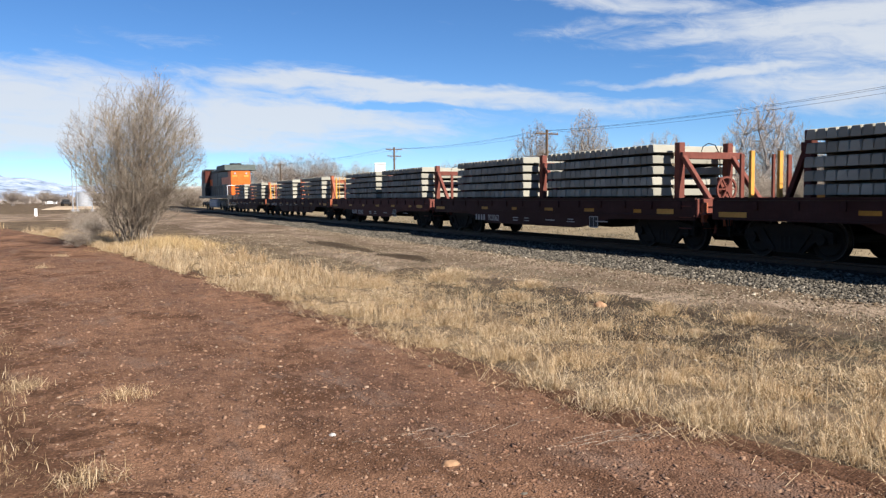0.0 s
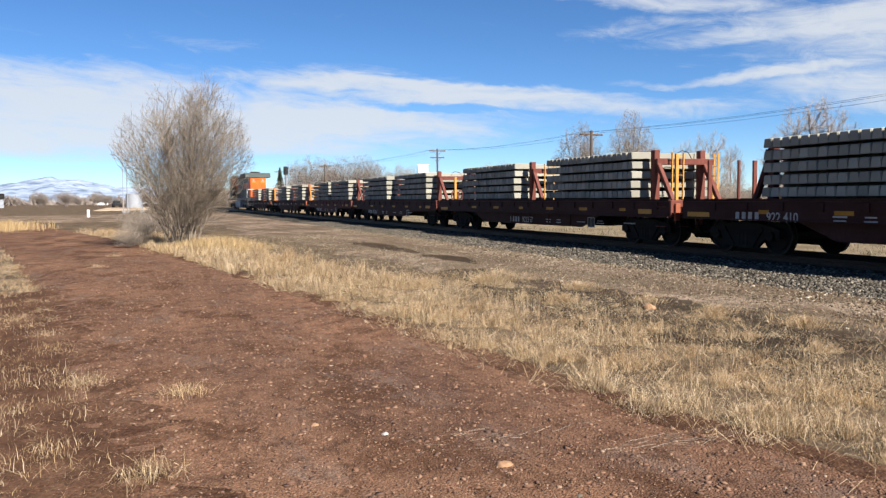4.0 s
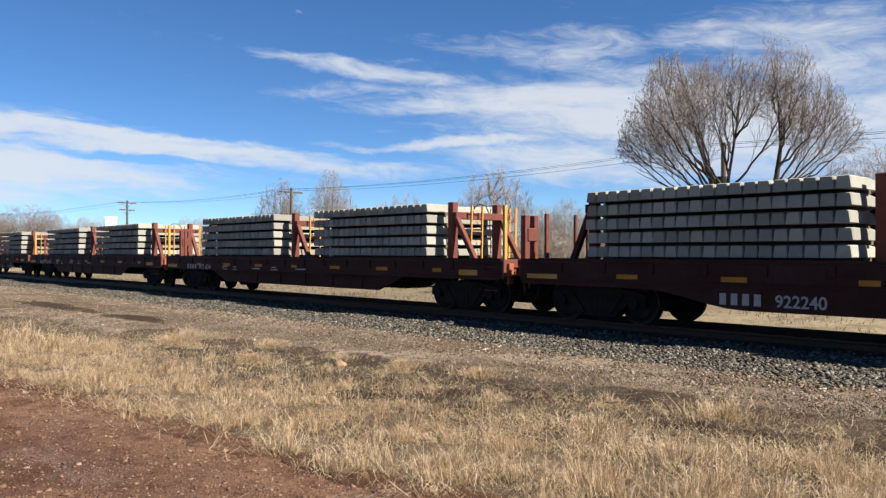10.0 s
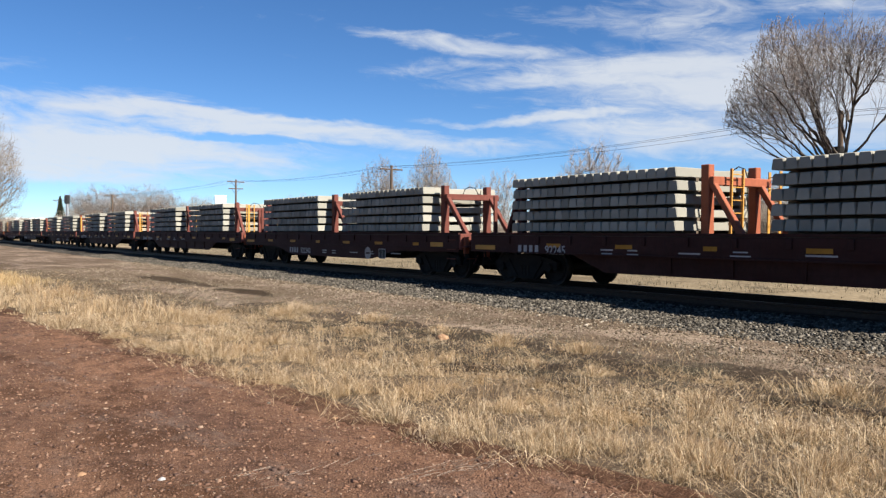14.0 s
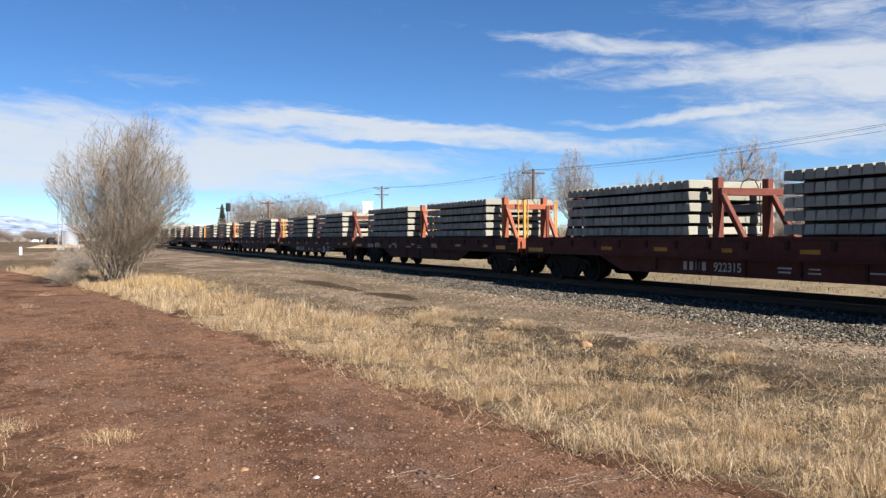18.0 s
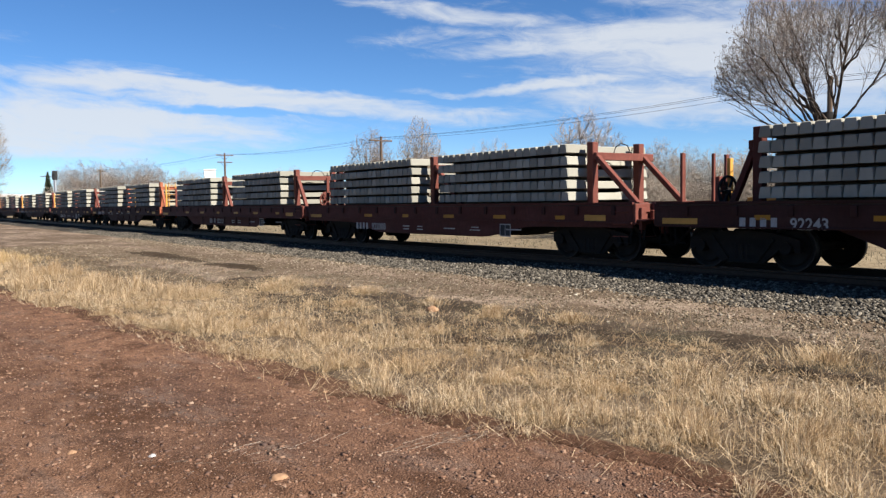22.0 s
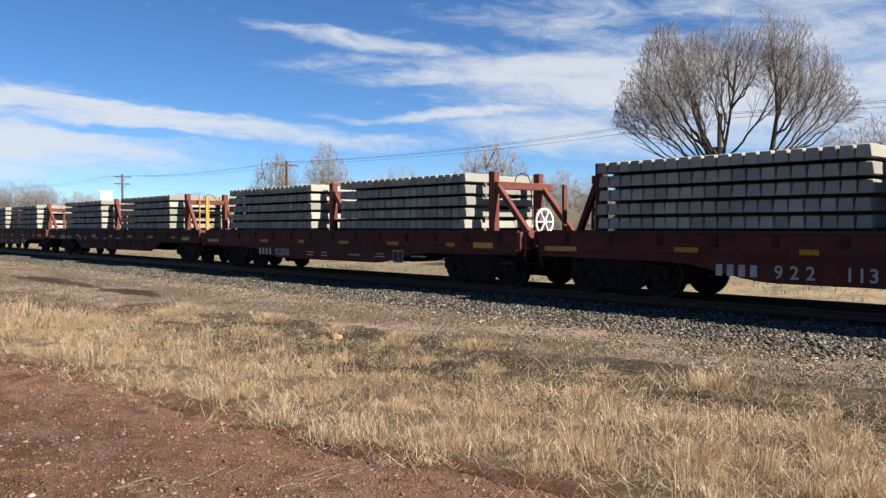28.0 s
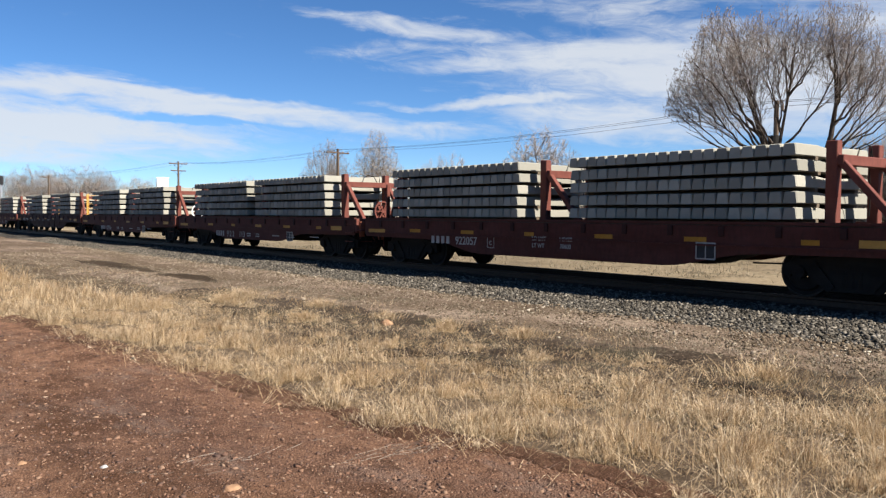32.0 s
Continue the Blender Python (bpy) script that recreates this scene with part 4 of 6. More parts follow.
def tie_stack(y_rear, k):
    """Five layers of twenty ties on timber dunnage, its rear end at y_rear in the train's line."""
    rng = random.Random(100 + k)
    st = thing("tie_stack", pose(XC, y_rear + 2.475, RAIL_Z), "bundle of new pale concrete railway ties in five layers", "concrete ties", "tie stacks on the train")
    MOVERS.append((st, y_rear + 2.475))
    me = shared("tie", tie_mesh)
    for layer in range(5):
        z = DECK + 0.075 + layer * LAYER
        dy = rng.uniform(-0.025, 0.025)
        for x in (-0.68, 0.68):
            part("dunnage", shared("dunnage", box, -0.045, 0.045, -2.5, 2.5, -0.064, 0.0), DUNNAGE, st, "timber spacer between tie layers" if layer == 0 and x < 0 else "").location = (x + rng.uniform(-.03, .03), dy, z)
        for c in range(20):
            t = part("tie", me, CONCRETE, st)
            t.location = (rng.uniform(-0.014, 0.014), -2.35 + c * TIE_PITCH + dy + rng.uniform(-0.004, 0.004), z + 0.0005)
            t.rotation_euler = (0, 0, rng.uniform(-0.003, 0.003) + (math.pi if rng.random() < 0.5 else 0))
    return st


def wheel_bm():
    return revolve([(-0.065, 0.10), (-0.065, 0.30), (-0.02, 0.33), (-0.055, 0.385), (-0.055, 0.42), (0.045, 0.425), (0.052, 0.45), (0.075, 0.45), (0.082, 0.40), (0.03, 0.35), (0.02, 0.28), (0.055, 0.16), (0.055, 0.10)], 32)


def tread_bm():
    return revolve([(-0.057, 0.395), (-0.057, 0.4205), (0.0455, 0.4255), (0.0455, 0.40)], 32)


def side_frame_bm():
    """A cast truck side frame: arched top chord, two windows, journal pedestals."""
    bm = plate([(-1.12, 0.36), (-1.12, 0.56), (-0.92, 0.62), (-0.40, 0.70), (0.40, 0.70), (0.92, 0.62), (1.12, 0.56), (1.12, 0.36), (1.02, 0.34), (0.98, 0.46), (0.76, 0.46), (0.70, 0.36),
                (0.42, 0.14), (-0.42, 0.14), (-0.70, 0.36), (-0.76, 0.46), (-0.98, 0.46), (-1.02, 0.34)], -0.05, 0.05)
    for s in (-1, 1):
        add_beam(bm, (-0.06, s * 0.30, 0.18), (-0.06, s * 0.62, 0.58), 0.05, 0.09)
        add_beam(bm, (0.06, s * 0.30, 0.18), (0.06, s * 0.62, 0.58), 0.05, 0.09)
        add_rod(bm, (-0.10, s * 0.865, 0.42), (0.05, s * 0.865, 0.42), 0.11, n=12)
    for k in range(-1, 2):
        add_rod(bm, (-0.02, k * 0.12, 0.20), (-0.02, k * 0.12, 0.46), 0.05, n=8)
    return bm


def truck(car, y, roll):
    """A two-axle freight truck under a car: side frames, bolster, two turning wheelsets."""
    tr = part("truck_bolster", shared("bolster", box, -1.02, 1.02, -0.20, 0.20, 0.40, 0.74, 0.02), STEEL_DARK, car)
    tr.location = (0, y, 0)
    for x in (-1.0, 1.0):
        part("side_frame", shared("side_frame", side_frame_bm), STEEL_DARK, tr).location = (x, 0, 0)
    part("brake_beam", shared("brake_beam", box, -0.70, 0.70, -0.36, -0.28, 0.30, 0.40, 0.01), STEEL_DARK, tr)
    for dy in (-0.865, 0.865):
        ws = part("axle", shared("axle", rod, (-1.05, 0, 0), (1.05, 0, 0), 0.085, None, 10), STEEL_DARK, car)
        ws.location = (0, y + dy, WHEEL_R)
        for x, turn in ((-0.79, math.pi), (0.79, 0.0)):
            wh = part("wheel", shared("wheel", wheel_bm), STEEL_DARK, ws)
            wh.location, wh.rotation_euler = (x, 0, 0), (0, 0, 0 if turn else math.pi)
            td = part("tread", shared("tread", tread_bm), TREAD, ws, "bright worn wheel tread" if dy < 0 and x < 0 else "")
            td.location, td.rotation_euler = (x, 0, 0), (0, 0, 0 if turn else math.pi)
        if roll:
            WHEELSETS.append((ws, y + dy))


def end_frame(car, y, face, paint, rake, ladder=False):
    """A load-retaining frame at y: two posts, a cross beam and two raking struts towards face (-1 rear, 1 front)."""
    fr = part("cross_beam", shared(("cross_beam", paint.name), box, -0.82, 1.05, -0.075, 0.075, -0.085, 0.085, 0.012), paint, car, "faded red load-retaining frame")
    fr.location = (0, y + face * 0.12, DECK + 1.04)
    for x in (-0.75, 0.75):
        part("post", shared(("post", paint.name), box, -0.085, 0.085, -0.095, 0.095, 0, 1.36, 0.012), paint, fr).location = (x, -face * 0.12, -1.04)
        part("strut", shared(("strut", face, rake, paint.name), beam, (0, 0.04 * face, 1.12), (0, rake * face, -0.02), 0.12, 0.12, (1, 0, 0), 0.01), paint, fr).location = (x, -face * 0.12, -1.04)
        part("foot_plate", shared(("foot_plate", paint.name), box, -0.14, 0.14, -0.16, 0.16, 0, 0.025), paint, fr).location = (x, -face * 0.12 + face * rake, -1.04)
    bm = bmesh.new()
    pts = [(-0.2, 0, 0.085), (-0.16, -0.02, 0.22), (-0.02, -0.05, 0.30), (0.2, -0.04, 0.26), (0.35, 0, 0.085)]
    add_tube_path(bm, pts, 0.012, 5)
    for k in range(7):
        add_rod(bm, (0.5 + 0.02 * math.sin(k), 0.1, -0.9 + 0.16 * k), (0.5 + 0.02 * math.sin(k + 1), 0.1, -0.9 + 0.16 * (k + 1)), 0.011, n=4)
    part("chain", bm, STEEL_DARK, fr, "slack tie-down chain")
    if ladder:
        for x, dy in ((-0.42, -0.16), (0.98, -0.30)):
            lad = part("ladder", shared("ladder_rails", ladder_rails), YELLOW, fr, "yellow steel ladder")
            lad.location = (x, dy, -1.02)
            lad.rotation_euler = (0.02, 0, 0 if x < 0 else 1.2)
            for k in range(5):
                part("rung", shared("rung", rod, (0.0, 0, 0), (0.36, 0, 0), 0.011, None, 6), YELLOW, lad).location = (0, 0, 0.15 + 0.25 * k)
    return fr


def ladder_rails():
    bm = bmesh.new()
    for x in (0.0, 0.36):
        add_box(bm, x - 0.016, x + 0.016, -0.025, 0.025, 0, 1.26)
    return bm


def stencil(car, text, x, y, z, size):
    """Painted characters on the side facing the road."""
    cu = bpy.data.curves.new("lettering", "FONT")
    cu.body, cu.size, cu.extrude, cu.offset = text, size, 0.001, 0.018 * size
    cu.materials.append(WHITE_STENCIL)
    ob = new("lettering", cu)
    ob.parent = car
    ob.matrix_basis = Matrix.Translation((x, y, z)) @ Matrix(((0, 0, -1, 0), (-1, 0, 0, 0), (0, 1, 0, 0), (0, 0, 0, 1)))
    return tagged(ob, "white stencilled car number")


def marks(car, x, y, z, w, h, material, name="marking_bar", label=""):
    ob = part(name, shared((name, round(w, 3), round(h, 3), material.name), box, -0.002, 0.002, -w / 2, w / 2, -h / 2, h / 2), material, car, label)
    ob.location = (x, y, z)
    return ob


def hand_brake(car, x, y, paint, wheel_paint, label):
    post = part("brake_post", box(-0.06, 0.06, -0.05, 0.05, 0, 0.80, 0.01), paint, car, "upright brake stand")
    post.location = (x, y, DECK - 0.30)
    part("gear_box", box(-0.13, 0.13, -0.12, -0.03, 0.32, 0.70, 0.02), paint, post)
    bm = revolve([(-0.018, 0.255), (-0.018, 0.30), (0.018, 0.30), (0.018, 0.255)], 24)
    bmesh.ops.rotate(bm, verts=bm.verts[:], cent=(0, 0, 0), matrix=Matrix.Rotation(math.pi / 2, 3, "Z"))
    for k in range(6):
        a = k * math.pi / 3
        add_beam(bm, (0, -0.01, 0), (0.27 * math.cos(a), 0, 0.27 * math.sin(a)), 0.035, 0.03, (0, 1, 0))
    add_rod(bm, (0, -0.03, 0), (0, 0.10, 0), 0.06, n=10)
    wl = part("hand_wheel", bm, wheel_paint, post, label)
    wl.location = (0.0, -0.20, 0.52)


def side_sill_deep(h):
    """Fish-bellied side sill: shallow over the trucks, deep amidships."""
    top, end, deep = DECK - 0.04, DECK - 0.48, 0.45
    pr = [(-h, top), (h, top), (h, end), (h - 2.7, end - 0.02)]
    for k in range(7):
        u = k / 6
        pr.append((h - 3.0 - 1.9 * u, end - 0.03 + (deep - end) * (3 * u * u - 2 * u ** 3)))
    for k in range(6, -1, -1):
        u = k / 6
        pr.append((-h + 3.0 + 1.9 * u, end - 0.03 + (deep - end) * (3 * u * u - 2 * u ** 3)))
    pr += [(-h + 2.7, end - 0.02), (-h, end)]
    return plate(pr, -0.012, 0.012)


def side_sill_straight(h):
    top = DECK - 0.04
    bm = plate([(-h, top), (h, top), (h, top - 0.38), (-h, top - 0.38)], -0.012, 0.012)
    add_box(bm, -0.06, 0.012, -h, h, top - 0.40, top - 0.37)
    return bm


def belly(h, half):
    """Deep centre girders between the trucks."""
    top, d = DECK - 0.10, 0.42
    return plate([(-h + 0.6, top), (h - 0.6, top), (h - 0.6, 0.78), (h - 3.4, 0.78), (h - 4.6, d), (-h + 4.6, d), (-h + 3.4, 0.78), (-h + 0.6, 0.78)], -half, half)


def girder_plate(h):
    return plate([(-h + 3.4, 0.80), (h - 3.4, 0.80), (h - 4.5, 0.40), (-h + 4.5, 0.40)], -0.012, 0.012)


def coupler(car, y, face):
    c = part("coupler", shared("coupler", coupler_bm), STEEL_DARK, car)
    c.location, c.rotation_euler = (0, y - 0.30 * face, 0.83), (0, 0, 0 if face > 0 else math.pi)
    bm = bmesh.new()
    sy = face
    pts = [(0.35, -0.1 * sy, 0.72), (0.36, 0.12 * sy, 0.58), (0.33, 0.32 * sy, 0.40), (0.30, 0.50 * sy, 0.40)]
    add_tube_path(bm, pts, 0.028, 6)
    part("brake_hose", bm, STEEL_DARK, car).location = (-0.75, y, 0)


def coupler_bm():
    bm = box(-0.09, 0.09, -0.45, 0.30, -0.10, 0.10, 0.02)
    add_box(bm, -0.17, 0.15, 0.24, 0.50, -0.14, 0.14)
    add_box(bm, 0.04, 0.17, 0.46, 0.62, -0.13, 0.13)
    return bm


def flatcar(front, rear, stacks, kind, number, k, style):
    """A flatcar between the couplings at front and rear (train line), loaded by the two stacks; kind 'deep' or 'straight'."""
    rng = random.Random(k)
    mid, h = (front + rear) / 2, (front - rear) / 2 - 0.30
    paint = CAR_PAINT_RED if style.get("red") else CAR_PAINT
    frame_paint = FRAME_ORANGE if style.get("orange") else FRAME_PAINT
    deep = kind == "deep"
    car = thing("flatcar", pose(XC, mid, RAIL_Z), ("oxide-brown flatcar with deep fish-bellied side sills carrying concrete ties" if deep else "long oxide-brown flatcar with straight side sills and yellow safety ladders"),
                "railway car", "flatcars of the train")
    MOVERS.append((car, mid))
    hk = round(h, 3)
    part("deck", shared(("deck", hk), box, -1.42, 1.42, -h, h, DECK - 0.06, DECK), DECK_WOOD, car, "worn dark timber deck")
    rail = part("deck_edge", shared(("deck_edge", hk), box, -0.03, 0.03, -h, h, DECK - 0.02, DECK + 0.03), paint, car)
    rail.location = (-1.44, 0, 0)
    part("deck_edge", shared(("deck_edge", hk), box, -0.03, 0.03, -h, h, DECK - 0.02, DECK + 0.03), paint, car).location = (1.44, 0, 0)
    for x in (-1.45, 1.45):
        sill = part("side_sill", shared(("side_sill", kind, hk), side_sill_deep if deep else side_sill_straight, h), paint, car)
        sill.location, sill.rotation_euler = (x, 0, 0), (0, 0, 0 if x < 0 else math.pi)
        if x < 0:
            n = int(2 * h / 1.05)
            for i in range(n):
                part("stake_pocket", shared("stake_pocket", box, -0.045, -0.012, -0.055, 0.055, DECK - 0.23, DECK - 0.05, 0.008), paint, sill).location = (0, -h + 0.5 + i * 1.05, 0)
    if deep:
        part("sill_ledge", shared(("sill_ledge", hk), box, -0.035, 0.0, -h, h, -0.016, 0.016), paint, car).location = (-1.462, 0, DECK - 0.385)
    part("centre_sill", shared(("centre_sill", deep, hk), belly, h, 0.40 if deep else 0.38), STEEL_DARK, car)
    if not deep:
        girder = part("girder_plate", shared(("girder_plate", hk), girder_plate, h), paint, car, "deep riveted girder plate between the trucks")
        girder.location = (-1.30, 0, 0)
        for i in range(int((2 * h - 9.4) / 1.4)):
            part("stiffener", shared("stiffener", box, -0.035, -0.012, -0.03, 0.03, 0.45, 0.79), paint, girder).location = (0, -h + 5.2 + i * 1.4, 0)
    n = int(2 * h / 1.5)
    for i in range(n):
        part("cross_bearer", shared("cross_bearer", box, -1.40, 1.40, -0.04, 0.04, DECK - 0.34, DECK - 0.06), STEEL_DARK, car).location = (0, -h + 0.75 + i * 1.5, 0)
    for face in (-1, 1):
        # trailing sill in lighter paint: its sunlit tone is put into the colour
        part("end_sill", shared(("end_sill", (frame_paint if face < 0 else paint).name), box, -1.45, 1.45, -0.05, 0.05, DECK - 0.42, DECK - 0.0, 0.01), frame_paint if face < 0 else paint, car).location = (0, face * (h + 0.02), 0)
        coupler(car, face * (h + 0.02), face)
        truck(car, face * (h - 1.60), rear > -190 and rear < 20)
        for x in (-1.1, 1.1):
            bm = bmesh.new()
            pts = [(-0.18, 0, 0.45), (-0.18, 0, 0.0), (0.18, 0, 0.0), (0.18, 0, 0.45)]
            add_tube_path(bm, pts, 0.014, 6)
            s = part("stirrup", bm, STEEL_DARK, car)
            s.location, s.rotation_euler = (x * 1.3, face * (h - 0.25), 0.42), (0, 0, math.pi / 2)
    # frames against the load
    for i, (f, r) in enumerate(stacks):
        end_frame(car, r - mid - 0.32, -1, frame_paint, style.get("strut", 1.05 if deep else 0.78), style.get("ladder"))
    end_frame(car, stacks[0][0] - mid + 0.30, 1, CAR_PAINT_RED, 0.55)
    # stakes at the leading end
    for x, w in ((-0.75, 0.05), (0.6, 0.055), (0.0, 0.03)):
        part("stake", shared(("stake", w), box, -w, w, -0.03, 0.03, 0, 1.0, 0.006), FRAME_PAINT, car).location = (x, h - 0.06 - abs(w - 0.05) * 8, DECK - 0.02)
    if style.get("ladder"):
        yb = -h + 0.38
        part("yellow_post", shared("yellow_post", box, -0.042, 0.042, -0.035, 0.035, 0, 1.20, 0.006), YELLOW, car, "upright yellow safety post").location = (-0.95, yb, DECK)
        if style.get("winch"):
            for x in (-0.55, -0.25):
                part("guide_post", shared("guide_post", box, -0.07, 0.07, -0.07, 0.07, 0, 0.98, 0.008), FRAME_PAINT, car).location = (x, -h + 0.15, DECK)
            part("winch", box(-0.15, 0.15, -0.10, 0.10, 0, 0.30, 0.02), FRAME_PAINT, car, "red-brown winch housing").location = (-0.40, -h + 0.15, DECK + 0.40)
        part("end_platform", box(-0.9, 0.9, -0.16, 0.06, -0.05, 0.0, 0.005), frame_paint, car, "orange-red steel end platform").location = (0, -h - 0.12, DECK - 0.22)
        part("yellow_step", box(-0.25, 0.25, -0.03, 0.03, -0.12, 0.0), YELLOW, car, "yellow step plate").location = (-0.85, -h - 0.28, DECK - 0.22)
        part("board", shared(("toe_board", hk), box, -0.03, 0.03, -1.3, 1.3, 0, 0.09), YELLOW, car, "yellow kick board at the deck edge").location = (1.2, h - 1.5, DECK)
    if style.get("brake"):
        hand_brake(car, -0.30, -h + 0.48, frame_paint, WHITE_PAINT if style["brake"] == "white" else frame_paint, "white spoked hand-brake wheel" if style["brake"] == "white" else "rusty red hand-brake wheel")
    if style.get("posts"):
        for x, dy in ((-0.95, 0.55), (-0.30, 0.70)):
            part("yellow_post", shared("tall_yellow_post", box, -0.05, 0.05, -0.04, 0.04, 0, 1.02, 0.006), YELLOW, car, "upright yellow safety post").location = (x, h - dy, DECK)
    if style.get("front_wheel"):
        hand_brake(car, -0.55, h - 0.75, FRAME_PAINT, STEEL_DARK, "dark spoked hand-brake wheel")
        part("yellow_post", shared("front_yellow_post", box, -0.05, 0.05, -0.04, 0.04, 0, 0.85, 0.006), YELLOW, car, "upright yellow safety post").location = (-0.35, h - 0.85, DECK)
    # brackets, levers and the uncoupling rod on the end sill
    for x, w, lo, hi in ((-1.28, 0.07, -0.52, -0.08), (-0.92, 0.05, -0.40, 0.02), (-0.62, 0.09, -0.62, -0.16), (0.35, 0.08, -0.50, -0.10), (0.9, 0.06, -0.44, -0.02)):
        part("end_bracket", shared(("end_bracket", w, lo, paint.name), box, -w, w, -0.08, 0.0, lo, hi, 0.008), frame_paint, car).location = (x, -h - 0.06, DECK)
    # rigging at the trailing end: bell crank, levers, slack chain, air hose and a junction box
    for i in range(7):
        x, z = -1.2 + 0.33 * i + rng.uniform(-0.08, 0.08), rng.uniform(0.62, 1.02)
        w = rng.uniform(0.03, 0.07)
        part("lever", beam((x, -h - 0.10, z), (x + rng.uniform(-0.2, 0.2), -h - 0.16, z - rng.uniform(0.14, 0.34)), w, 0.025, (0, 1, 0), 0.004), frame_paint if i % 3 else STEEL_DARK, car)
    part("junction_box", box(-0.12, 0.12, -0.10, 0.0, -0.10, 0.10, 0.015), frame_paint, car).location = (-0.95 + rng.uniform(-0.1, 0.1), -h - 0.10, 0.98)
    part("step_plate", box(-0.30, 0.16, -0.26, 0.02, -0.02, 0.02, 0.005), frame_paint, car, "bent steel step plate").location = (-1.12, -h - 0.04, 0.88)
    for i, (x, drop) in enumerate(((-1.05, 0.42), (-0.72, 0.55), (-0.45, 0.36))):
        y2 = -h - 0.14
        part("air_hose" if i == 1 else "slack_chain", add_tube_path(bmesh.new(), [(x, y2, 0.86), (x + 0.03, y2 - 0.05, 0.86 - drop * 0.6), (x + 0.12, y2 - 0.08, 0.86 - drop), (x + 0.22, y2 - 0.04, 0.86 - drop * 0.55), (x + 0.25, y2, 0.86)], 0.022 if i == 1 else 0.012, 6), STEEL_DARK, car)
    bm = bmesh.new()
    add_tube_path(bm, [(-1.38, -h - 0.16, 0.62), (-1.38, -h - 0.16, 0.86), (-0.5, -h - 0.16, 0.88), (-0.15, -h - 0.20, 0.96)], 0.014, 6)
    part("uncoupling_rod", bm, frame_paint, car)
    part("brake_rod", rod((-0.85, -h + 0.3, 0.58), (-0.85, -h + 3.4, 0.52), 0.016, None, 6), STEEL_DARK, car)
    # end ladder irons and platform hardware
    bm = bmesh.new()
    for z in (0.55, 0.80, 1.05):
        add_rod(bm, (-1.30, -h - 0.10, z), (-0.90, -h - 0.10, z), 0.012, n=6)
        add_rod(bm, (-1.48, -h + 0.1, z), (-1.48, -h + 0.5, z), 0.012, n=6)
    part("grab_irons", bm, frame_paint, car)
    part("end_casting", shared(("end_casting", frame_paint.name), box, -0.55, 0.10, -0.16, 0.04, -0.34, -0.06, 0.02), frame_paint, car).location = (-0.1, -h - 0.10, DECK)
    # reflectors and paint marks on the road side
    sx = style.get("plane", -1.465)
    n = int((2 * h - 2.2) / 2.1)
    for i in range(n):
        w = 0.46 if i % 3 else 0.30
        marks(car, -1.465, -h + 2.075 + i * 2.1, DECK - (0.29 if deep else 0.25), w, 0.085, REFLECT, "reflector", "yellow reflector strip" if i == 0 else "")
    marks(car, -1.468, -h + 1.02, DECK - 0.29, 0.60, 0.12, YELLOW, "yellow_patch")
    marks(car, -1.468, h - 0.55, DECK - 0.33, 0.80, 0.11, YELLOW, "yellow_patch")
    zt = style.get("height", 0.60 if deep else 0.86)
    y0 = h + 0.30 - style.get("num", 3.9 if deep else 2.1)
    for i in range(4):
        marks(car, sx, y0 - 0.09 - i * 0.20, zt, 0.115, 0.19, WHITE_STENCIL, "emblem_bar", "white block lettering of the owner" if i == 0 else "")
    if style.get("spaced"):
        for i, ch in enumerate(number.replace(" ", "")):
            stencil(car, ch, sx - 0.002, y0 - 1.03 - 0.25 * i - (0.32 if i > 2 else 0) + (0.08 * (i - 3) if i > 3 else 0), zt - 0.10, 0.29)
    else:
        stencil(car, number, sx - 0.002, y0 - 0.98, zt - 0.095, 0.27)
    for i, (dy, dz, w, hh) in enumerate(((2.9, 0.03, 0.34, 0.035), (2.9, -0.05, 0.30, 0.035), (3.6, 0.03, 0.26, 0.03), (3.6, -0.05, 0.30, 0.03), (5.0, 0.0, 0.5, 0.03), (6.1, 0.05, 0.3, 0.025), (6.1, -0.02, 0.42, 0.025), (7.6, 0.02, 0.55, 0.03))):
        if y0 - dy > -h + 0.4 and not style.get("limits"):
            marks(car, sx, y0 - dy, zt + dz, w, hh, WHITE_STENCIL)
    if style.get("limits"):
        for text, dy, dz in (("LD LMT", 3.62, 0.07), ("LT WT", 3.62, -0.08), ("149400", 4.42, 0.07), ("70600", 4.45, -0.08), ("C", 2.22, -0.07)):
            stencil(car, text, sx - 0.002, y0 - dy, zt + dz, 0.125)
        for a, b, w, hh in ((0, 0.12, 0.22, 0.014), (0, -0.12, 0.22, 0.014), (0.11, 0, 0.014, 0.25), (-0.11, 0, 0.014, 0.25)):
            marks(car, sx, y0 - 2.27 + a, zt - 0.02 + b, w, hh, WHITE_STENCIL, "panel_outline")
    yb = -h + 3.96
    if deep or style.get("plane"):
        for a, b, w, hh in ((0, 0.14, 0.40, 0.022), (0, -0.14, 0.40, 0.022), (0.19, 0, 0.022, 0.30), (-0.19, 0, 0.022, 0.30), (0, 0, 0.018, 0.28)):
            marks(car, sx, yb + a, zt + b, w, hh, WHITE_STENCIL, "consolidated_panel")
        marks(car, sx + 0.001, yb, zt, 0.38, 0.28, LOCO_BLACK, "panel_back", "black stencil panel with white outline")
    if style.get("emblem"):
        ob = part("round_emblem", rod((-0.002, 0, 0), (0.002, 0, 0), 0.19, None, 24), WHITE_STENCIL, car, "faded round white emblem")
        ob.location = (sx, yb + 0.88, zt)
        part("emblem_cross", box(-0.001, 0.001, -0.13, 0.13, -0.02, 0.02), CAR_PAINT, ob).location = (-0.003, 0, 0)
    return car


